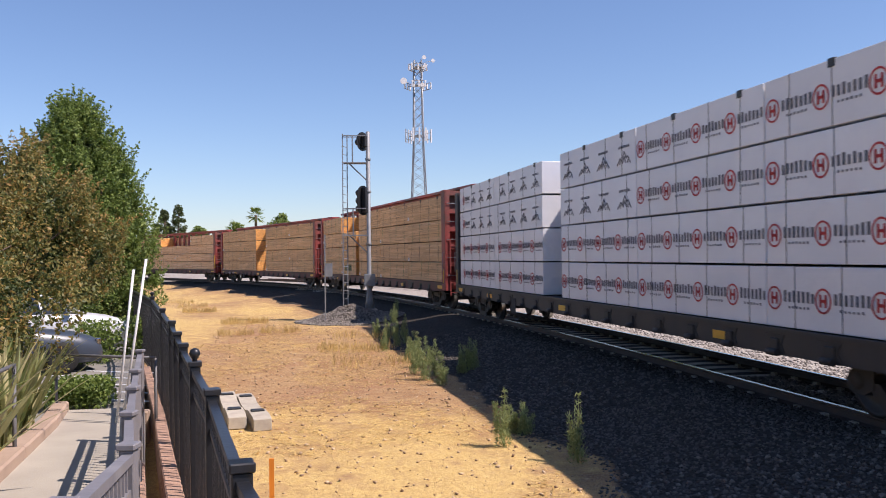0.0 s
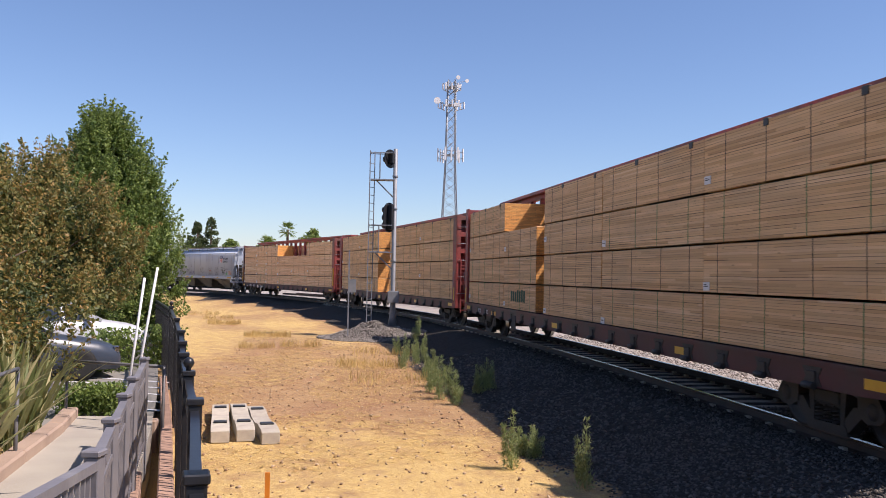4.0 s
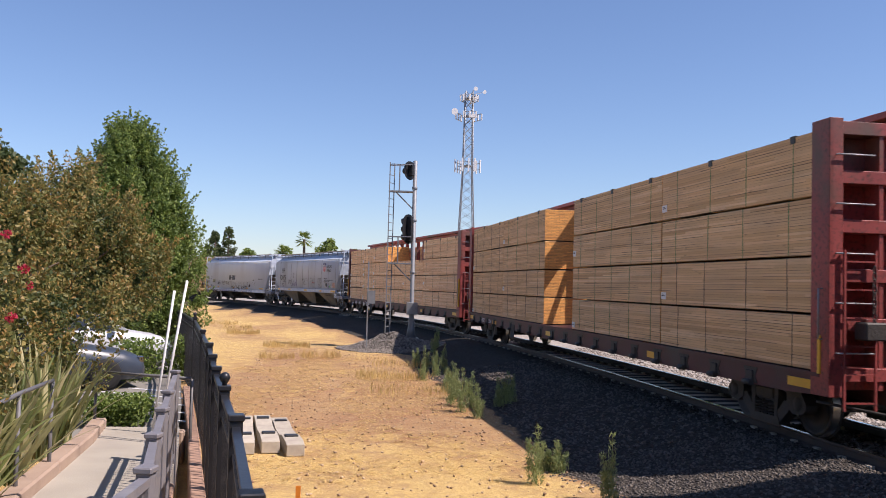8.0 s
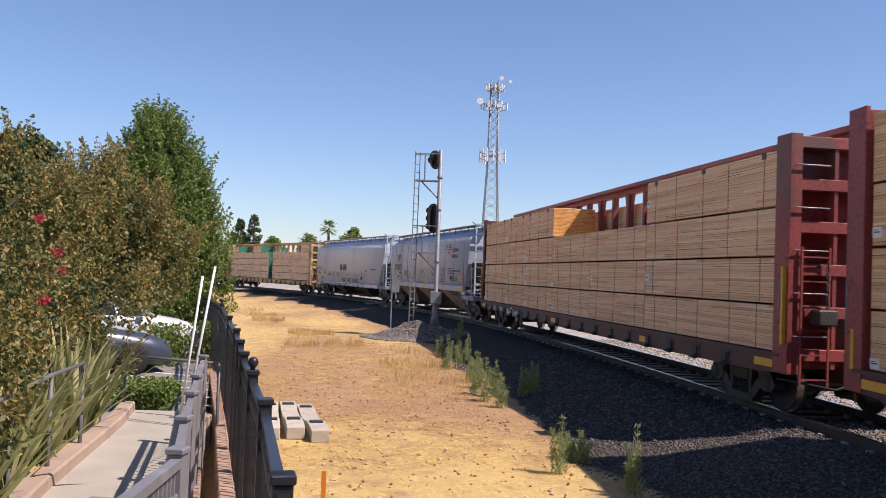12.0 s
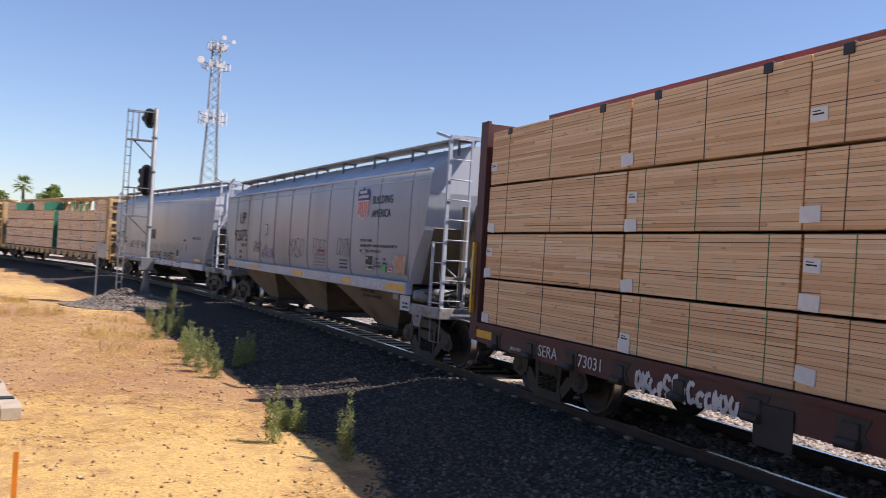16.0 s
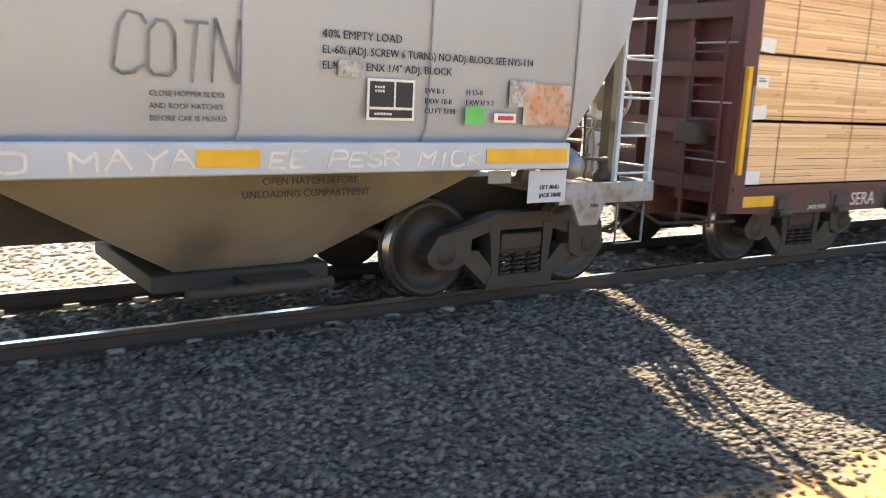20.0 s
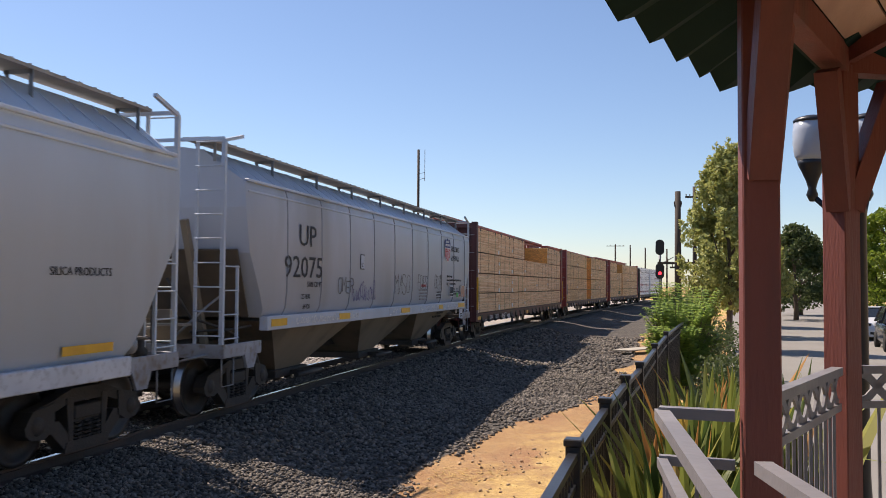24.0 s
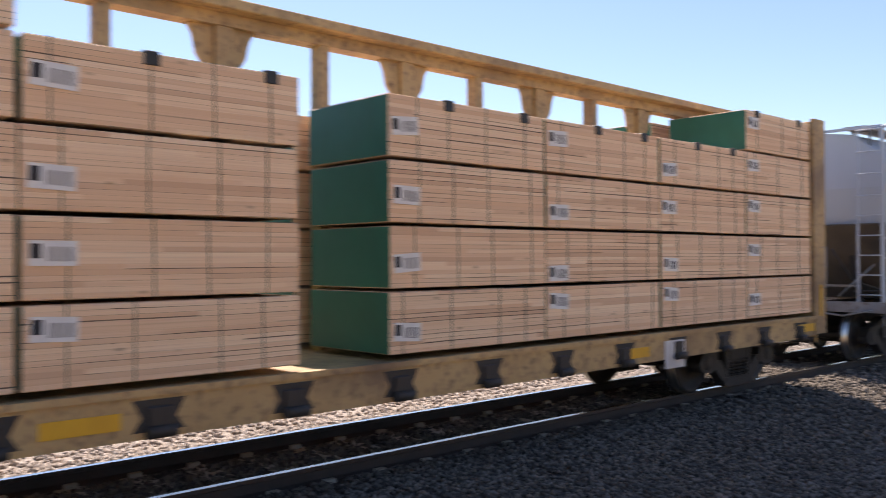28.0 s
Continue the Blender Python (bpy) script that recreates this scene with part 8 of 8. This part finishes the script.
def palm(x, y, z, h, seed):
    t = thing("palm_tree", "shaggy fan palm far behind the train", "palm tree", "palms", Matrix.Translation((x, y, z)))
    rg = random.Random(seed)
    bm = bmesh.new()
    tube(bm, [(0, 0, 0), (0.1, 0, h * 0.5), (0, 0.1, h)], 0.45, 8, 0.32)
    part("trunk", bm, M["bark"], t)
    bm = bmesh.new()
    for k in range(80):
        a, e = rg.uniform(0, 6.28), rg.uniform(-0.7, 1.3)
        L = rg.uniform(2.2, 3.4)
        d = Vector((math.cos(a) * math.cos(e), math.sin(a) * math.cos(e), math.sin(e)))
        c = Vector((0, 0, h))
        tip = c + d * L - Vector((0, 0, 0.5))
        s = d.cross(Vector((0, 0, 1))).normalized()
        for j in range(7):
            q = (j - 3) / 3
            m2 = c.lerp(tip, 0.6)
            v = [bm.verts.new(p) for p in (c.lerp(tip, 0.4), m2 + s * 0.25 * q + d * 0.2, tip + s * q * 0.9 - d * abs(q) * 0.5, m2 + s * (0.25 * q + 0.12))]
            bm.faces.new(v)
    me = mesh_of("fronds", bm, M["leaf_green"], fix=False)
    ob = new("fronds", me)
    ob.parent = t


palm(-16.0, 229.0, -0.5, 13.6, 1)
palm(-22.5, 240.0, -0.5, 10.5, 2)


def conifer(x, y, h, seed, r=4.0):
    t = thing("conifer", "grey-green conifer on the skyline", "tree", "skyline trees", Matrix.Translation((x, y, -0.5)))
    bm = bmesh.new()
    tube(bm, [(0, 0, 0), (0, 0, h)], 0.4, 7, 0.08)
    part("trunk", bm, M["bark"], t)
    rg = random.Random(seed)
    cs, rs = [], []
    for k in range(90):
        f = rg.uniform(0.25, 1.0)
        R = r * (1.05 - f) * rg.uniform(0.6, 1.1)
        a = rg.uniform(0, 6.28)
        cs.append((R * math.cos(a), R * math.sin(a), h * f))
        rs.append(0.55)
    ob = new("crown", foliage("crown", cs, rs, 26, 0.32, M["leaf_dark"], seed))
    ob.parent = t


conifer(-30.2, 178.0, 12.0, 61)
conifer(-27.6, 178.5, 13.0, 62)
conifer(-33.0, 186.0, 9.5, 63)
for i, (x, y, h, r, m) in enumerate(((-9.0, 220, 13.0, 3.6, "leaf_green"), (-19.5, 215, 10.5, 3.2, "leaf_green"), (-26.5, 200, 9.2, 3.0, "leaf_green"), (-3.0, 230, 11.0, 3.0, "leaf_green"), (2.0, 200, 9.0, 3.0, "leaf_dark"), (-40, 170, 8.5, 5.0, "leaf_dark"), (-52, 160, 9.0, 6.0, "leaf_dark"), (10, 190, 8.0, 4.0, "leaf_dark"), (-22, 150, 6.5, 4.0, "leaf_dark"))):
    tree("leafy tree on the skyline behind the train", x, y, -0.5, h, rounded(r), 60, 45, 0.4, M[m], 70 + i, 0.25, 5, 0.9, 0.1, "skyline trees")
for i, (x, y, h, r) in enumerate(((36, 40, 8, 3.5), (44, 30, 9, 4), (52, 18, 8, 3.6), (40, 55, 9, 4), (57, 8, 7, 3.2), (30, 70, 8, 3.6))):
    tree("leafy street tree beyond the yard", x, y, -0.3, h, rounded(r), 70, 50, 0.3, M["leaf_bright" if i % 2 else "leaf_green"], 90 + i, 0.2, 5, 0.8, 0.15, "yard trees")


def wood_pole(x, y, h, r, label, arms=(), name="utility_pole"):
    t = thing(name, label, "utility pole", "poles", Matrix.Translation((x, y, -0.5)))
    bm = bmesh.new()
    tube(bm, [(0, 0, 0), (0, 0, h)], r, 9, r * 0.75)
    part("shaft", bm, M["pole_wood"], t)
    for z, w in arms:
        bm = bmesh.new()
        box(bm, -w, w, -0.06, 0.06, z - 0.06, z + 0.06)
        for k in (-0.9, -0.5, 0.5, 0.9):
            tube(bm, [(w * k, 0, z + 0.06), (w * k, 0, z + 0.2)], 0.035, 6)
        part("crossarm", bm, M["pole_wood"], t)


wood_pole(-2.2, -44.9, 7.3, 0.19, "dark weathered timber pole beside the track", ((6.6, 0.18), (3.7, 1.0)))
wood_pole(-4.0, -59.8, 9.2, 0.16, "dark timber pole with a crossarm", ((8.5, 0.6), (3.8, 1.6)))
wood_pole(-3.3, -90.0, 6.3, 0.1, "slim dark pole by the signals")
wood_pole(4.0, -199.9, 12.0, 0.22, "distant pole with a crossarm", ((11.6, 2.0),))
wood_pole(0.7, -199.9, 11.8, 0.2, "bare timber pole far away")
wood_pole(-2.6, -199.9, 11.2, 0.2, "bare timber pole far away")
t = thing("radio_mast", "thin dark mast with side antennas behind the train", "mast", at=Matrix.Translation((14.55, -58.1, -0.5)))
bm = bmesh.new()
tube(bm, [(0, 0, 0), (0, 0, 11.9)], 0.09, 8)
part("shaft", bm, M["pole_wood"], t)
bm = bmesh.new()
for z in (10.2, 9.8):
    bar(bm, (0, 0, z), (-0.45, 0, z + 0.1), 0.03, 0.03)
bar(bm, (-0.45, 0, 9.7), (-0.45, 0, 11.9), 0.03, 0.03)
for z in (7.6, 6.8):
    bar(bm, (0, 0, z), (-0.5, 0, z), 0.03, 0.03)
part("antenna", bm, M["galv_dark"], t)


def far_signal(x, y):
    t = thing("trackside_signal", "two-headed trackside signal showing red", "railway signal", at=Matrix.Translation((x, y, -0.5)))
    bm = bmesh.new()
    tube(bm, [(0, 0, 0), (0, 0, 5.5)], 0.08, 8)
    bar(bm, (0, 0, 4.0), (-0.9, 0, 4.5), 0.05, 0.05)
    part("pole", bm, M["galv_dark"], t)
    for z in (5.15, 3.55):
        bm = bmesh.new()
        prism(bm, [(0.29 * math.cos(a), z + (0.26 if math.sin(a) > 0 else -0.26) + 0.26 * math.sin(a)) for a in (2 * math.pi * k / 20 for k in range(20))], 0.1, 0.16, "y")
        head = part("signal_head", bm, M["signal_black"], t)
        if z < 4:
            em = bpy.data.materials.new("red_lamp")
            em.use_nodes = True
            b = em.node_tree.nodes["Principled BSDF"]
            b.inputs["Base Color"].default_value = (0.5, 0.01, 0.02, 1)
            b.inputs["Emission Color"].default_value = (1, 0.03, 0.05, 1)
            b.inputs["Emission Strength"].default_value = 3.0
            bm = bmesh.new()
            lathe(bm, [(0.11, 0.16), (0.11, 0.19), (0.02, 0.2)], 12, "y", (0, 0, z - 0.15))
            part("lit_lens", bm, em, head, "glowing red signal lens")


far_signal(-1.75, -60.0)


# ---------------------------------------------------------------- road, cars, lamp, yard
bm = bmesh.new()
prev = None
for y in list(range(-7, -60, -4)) + list(range(-60, -300, -20)):
    xe = -0.25 - 0.099 * abs(y) if y < -20 else lerp(y, [(-20, -2.23), (-7, -1.75)])
    ring = [bm.verts.new((xe, y, -0.44)), bm.verts.new((xe - 12 - 0.02 * abs(y), y, -0.44)), bm.verts.new((xe - 12 - 0.02 * abs(y), y, -0.7)), bm.verts.new((xe, y, -0.7))]
    if prev:
        for j in range(4):
            bm.faces.new((prev[j], prev[(j + 1) % 4], ring[(j + 1) % 4], ring[j]))
    prev = ring
solid("road", bm, M["asphalt"], "sunlit grey asphalt street beside the railway", "road", kind="structure")
rk = thing("road_kerb", "pale concrete kerb between the street and the planting", "kerb", kind="structure")
for y in range(-9, -120, -3):
    xa = -0.25 - 0.099 * abs(y) if y < -20 else lerp(y, [(-20, -2.23), (-7, -1.75)])
    xb = -0.25 - 0.099 * abs(y - 3) if y - 3 < -20 else lerp(y - 3, [(-20, -2.23), (-7, -1.75)])
    bm = bmesh.new()
    bar(bm, (xa + 0.08, y, -0.45), (xb + 0.08, y - 2.97, -0.45), 0.16, 0.36)
    part("kerb_block", bm, M["concrete"], rk)
slab("parking_lot", [(-2.6, 12.7), (-3.3, 16.5), (-5.2, 25.5), (-40, 60), (-40, 12.7)], -0.30, -0.8, M["asphalt"], "shaded grey asphalt parking lot", "parking lot")
ps = thing("parking_stripes", "worn white parking stripes", "road marking", kind="structure")
for k in range(5):
    bm = bmesh.new()
    box(bm, -0.05, 0.05, -1.2, 1.2, 0, 0.004)
    part("stripe", bm, M["white_paint"], ps, "", Matrix.Translation((-3.9 - 0.15 * k, 15.0 + 0.9 * k, -0.298)) @ Matrix.Rotation(radians(65), 4, "Z"))


def make_car(label, paint, x, y, z, ang, L=4.5, W=1.76, H=1.44, suv=False, group="parked cars"):
    """A parked car: lofted body, glass, lamps, bumpers, wheels with tyres and rims. Its front points along local +y."""
    t = thing("car", label, "car", group, Matrix.Translation((x, y, z)) @ Matrix.Rotation(radians(ang), 4, "Z"))
    h = L / 2
    belt = 0.93 if not suv else 1.08
    hood = 0.86 if not suv else 1.0
    # stations: y, half width at sill, at belt, deck height
    st = [(-h, 0.62, 0.66, 0.70), (-h + 0.12, 0.80, 0.82, belt - 0.05), (-h + 0.9, 0.86, 0.86, belt), (0, 0.88, 0.88, belt), (h - 1.35, 0.87, 0.86, belt - 0.02), (h - 0.5, 0.85, 0.80, hood - 0.08), (h - 0.12, 0.78, 0.70, hood - 0.2), (h, 0.60, 0.56, 0.52)]
    bm = bmesh.new()
    prev = None
    for yy, ws, wb, zt in st:
        ring = [bm.verts.new(p) for p in ((-ws * 0.9, yy, 0.2), (-ws, yy, 0.36), (-max(ws, wb) * 1.0, yy, (0.36 + zt) / 2), (-wb, yy, zt - 0.06), (-wb * 0.86, yy, zt), (0, yy, zt + 0.03), (wb * 0.86, yy, zt), (wb, yy, zt - 0.06), (max(ws, wb), yy, (0.36 + zt) / 2), (ws, yy, 0.36), (ws * 0.9, yy, 0.2))]
        if prev:
            for j in range(len(ring) - 1):
                f = bm.faces.new((prev[j], prev[j + 1], ring[j + 1], ring[j]))
                f.smooth = True
            bm.faces.new((prev[-1], prev[0], ring[0], ring[-1]))
        else:
            bm.faces.new(ring)
        prev = ring
    bm.faces.new(prev[::-1])
    part("body", bm, paint, t)
    y0, y1 = (-h + 0.35, h - 1.35) if not suv else (-h + 0.1, h - 1.25)
    r0, r1 = (-h + 1.2, h - 2.1) if not suv else (-h + 0.4, h - 1.95)
    base = [(-0.80, y0), (0.80, y0), (0.80, y1), (-0.80, y1)]
    top = [(-0.58, r0), (0.58, r0), (0.58, r1), (-0.58, r1)]
    bm = bmesh.new()
    a = [bm.verts.new((p[0], p[1], belt - 0.02)) for p in base]
    b = [bm.verts.new((p[0], p[1], H - 0.05)) for p in top]
    for i in range(4):
        bm.faces.new((a[i], a[(i + 1) % 4], b[(i + 1) % 4], b[i]))
    bm.faces.new(b)
    bm.faces.new(a[::-1])
    part("window_glass", bm, M["glass_dark"], t, "dark window glass")
    bm = bmesh.new()
    box(bm, -0.60, 0.60, r0 - 0.03, r1 + 0.05, H - 0.06, H, 0.02)
    part("roof", bm, paint, t)
    for sx in (-1, 1):
        for (p, q) in ((base[0], top[0]), (base[3], top[3]), ((0.81, 0.0), (0.6, -0.05))):
            bm = bmesh.new()
            bar(bm, (sx * abs(p[0]), p[1], belt - 0.02), (sx * abs(q[0]), q[1], H - 0.04), 0.05, 0.07)
            part("pillar", bm, paint, t)
    for sx in (-1, 1):
        for yy in (-h + 0.82, h - 0.85):
            wh = bmesh.new()
            lathe(wh, [(0.20, sx * 0.70), (0.31, sx * 0.69), (0.325, sx * 0.72), (0.325, sx * 0.87), (0.31, sx * 0.90), (0.21, sx * 0.90)], 20, "x", (0, yy, 0.325))
            w = part("wheel", wh, M["tyre"], t)
            wh = bmesh.new()
            lathe(wh, [(0.21, sx * 0.85), (0.21, sx * 0.895), (0.17, sx * 0.88), (0.05, sx * 0.89), (0.01, sx * 0.895)], 16, "x", (0, yy, 0.325))
            part("rim", wh, M["galv"], w)
        bm = bmesh.new()
        box(bm, *sorted((sx * 0.42, sx * 0.74)), h - 0.17, h - 0.06, hood - 0.32, hood - 0.18, 0.02)
        part("headlight", bm, M["chrome"], t, "clear headlight")
        bm = bmesh.new()
        box(bm, *sorted((sx * 0.48, sx * 0.78)), -h + 0.02, -h + 0.14, belt - 0.28, belt - 0.12, 0.02)
        part("tail_light", bm, M["ink_red"], t, "red tail light")
        bm = bmesh.new()
        box(bm, *sorted((sx * 0.88, sx * 1.02)), h - 1.6, h - 1.45, belt, belt + 0.12, 0.02)
        part("mirror", bm, paint, t)
    bm = bmesh.new()
    box(bm, -0.5, 0.5, h - 0.05, h + 0.02, 0.3, 0.42, 0.01)
    part("grille", bm, M["signal_black"], t)
    return t


make_car("dark blue sedan parked nose-in beside the walkway", M["car_blue"], -6.85, 18.4, -0.30, -62)
make_car("white hatchback parked behind the blue sedan", M["car_white"], -6.75, 21.6, -0.30, -62, 4.2, 1.74, 1.5, True)
make_car("dark sedan parked in the shade of the trees", M["car_black"], -9.5, 26.2, -0.30, -62)
make_car("black parked sport utility car at the kerb", M["car_black"], -10.6, -38.0, -0.44, -8, 4.7, 1.85, 1.7, True)
make_car("grey parked car at the kerb", M["galv_dark"], -10.4, -31.5, -0.44, -8, 4.5, 1.8, 1.5)
make_car("silver parked car further along the kerb", M["car_white"], -11.6, -46.0, -0.44, -8, 4.5, 1.8, 1.55, True)
for k, (x, y, m, s) in enumerate(((37.5, 12.5, "car_blue", False), (38.5, 5.5, "car_white", False), (38.5, -0.5, "car_white", True), (38.8, -6.5, "car_white", False), (39.0, -12.5, "car_black", True), (37.0, 19.5, "car_white", True), (36.0, 27.0, "car_black", False))):
    make_car("car parked along the street beyond the yard", M[m], x, y, -0.25, 5, suv=s, group="yard cars")


def warehouse(x, y, w, d, h, material, label, doors):
    t = thing("warehouse", label, "building", "warehouses", Matrix.Translation((x, y, -0.35)))
    bm = bmesh.new()
    box(bm, 0, d, -w / 2, w / 2, 0, h)
    part("wall", bm, material, t)
    bm = bmesh.new()
    box(bm, -0.3, d + 0.3, -w / 2 - 0.3, w / 2 + 0.3, h, h + 0.25, 0.03)
    part("roof", bm, M["galv_dark"], t)
    for yy in doors:
        bm = bmesh.new()
        box(bm, -0.06, 0.0, yy - 1.6, yy + 1.6, 0.4, 3.4)
        door = part("door", bm, M["white_paint"], t, "pale ribbed loading door")
        for k in range(8):
            bm = bmesh.new()
            box(bm, -0.09, -0.06, yy - 1.55 + 0.4 * k, yy - 1.5 + 0.4 * k, 0.4, 3.4)
            part("rib", bm, M["white_paint"], door)


warehouse(45, -8, 34, 14, 5.0, M["stucco"], "low beige warehouse across the yard", (-11, -3, 6, 13))
warehouse(62, 34, 26, 14, 4.0, M["galv_dark"], "low grey shed across the yard", (-6, 4))


def street_lamp():
    t = thing("street_lamp", "black iron lamp post with twin acorn globes", "street lamp", at=Matrix.Translation((-1.73, -7.25, 0.3)))
    bm = bmesh.new()
    lathe(bm, [(0.16, -0.8), (0.16, -0.5), (0.09, -0.3), (0.06, 0.3), (0.05, 2.4), (0.08, 2.45), (0.05, 2.55)], 14)
    part("post", bm, M["black_paint"], t)
    for sx in (-0.06, 0.34):
        bm = bmesh.new()
        tube(bm, [(0, 0, 2.3), (sx * 0.5, 0, 2.28), (sx, 0, 2.45)], 0.022, 8)
        lathe(bm, [(0.02, 2.40), (0.045, 2.45), (0.03, 2.50), (0.045, 2.56), (0.08, 2.64), (0.105, 2.69), (0.11, 2.72)], 14, "z", (sx, 0, 0))
        arm = part("arm", bm, M["black_paint"], t)
        bm = bmesh.new()
        lathe(bm, [(0.135, 3.02), (0.14, 3.035), (0.12, 3.055), (0.05, 3.075), (0.01, 3.08)], 14, "z", (sx, 0, 0))
        part("cap", bm, M["black_paint"], arm)
        bm = bmesh.new()
        lathe(bm, [(0.10, 2.71), (0.128, 2.76), (0.142, 2.85), (0.142, 2.95), (0.13, 3.03)], 18, "z", (sx, 0, 0))
        part("globe", bm, M["lamp_glass"], arm, "frosted glass globe")


street_lamp()
bm = bmesh.new()
tube(bm, [(0, 0, 0), (0, 0, 3.4)], 0.06, 8, 0.045)
t = thing("street_lamp", "black street lamp with a white globe across the road", "street lamp", at=Matrix.Translation((-13.4, -53.0, -0.44)))
part("post", bm, M["black_paint"], t)
bm = bmesh.new()
lathe(bm, [(0.1, 3.4), (0.24, 3.55), (0.24, 3.8), (0.08, 3.98)], 14)
part("globe", bm, M["lamp_glass"], t, "white globe")


# ---------------------------------------------------------------- what moves
TRAIN = [(-3, 121.4), (0, 104.1), (2, 92.5), (5, 75.5), (8, 58.55), (11, 41.2), (14.5, 21.3), (17, 7.35), (18, 2.15), (19, -2.92), (20, -8.04), (21, -13.25), (22, -18.75), (25, -36.2), (28, -53.4), (31, -70.6)]


def train_at(t):
    """Place of the brown lumber car's rear end along the track, gliding from one known time to the next."""
    i = max(1, min(len(TRAIN) - 3, sum(1 for p in TRAIN if p[0] <= t) - 1))
    (ta, a), (tb, b), (tc, c), (td, d) = TRAIN[i - 1:i + 3]
    h = tc - tb
    u = (t - tb) / h
    m0, m1 = (c - a) / (tc - ta) * h, (d - b) / (td - tb) * h
    return (2 * u ** 3 - 3 * u * u + 1) * b + (u ** 3 - 2 * u * u + u) * m0 + (3 * u * u - 2 * u ** 3) * c + (u ** 3 - u * u) * m1


def motions():
    times = [0.5 * i for i in range(57)]
    for car, off, td in CARS:
        rows = []
        for t in times:
            s = train_at(t) + off
            a, _ = on_track(s - td)
            b, _ = on_track(s + td)
            m = (a + b) / 2
            ang = math.degrees(math.atan2(b[1] - a[1], b[0] - a[0])) - 90
            rows.append((t, pose(m[0], m[1], 0, 0, 0, ang)))
        walk(car, rows)
    n = 280
    spin = [(28.0 * i / n, math.degrees((train_at(0) - train_at(28.0 * i / n)) / WR)) for i in range(n + 1)]
    for w, e in WHEELSETS:
        walk(w, [(t, pose(0, e, WR, a)) for t, a in spin])


motions()
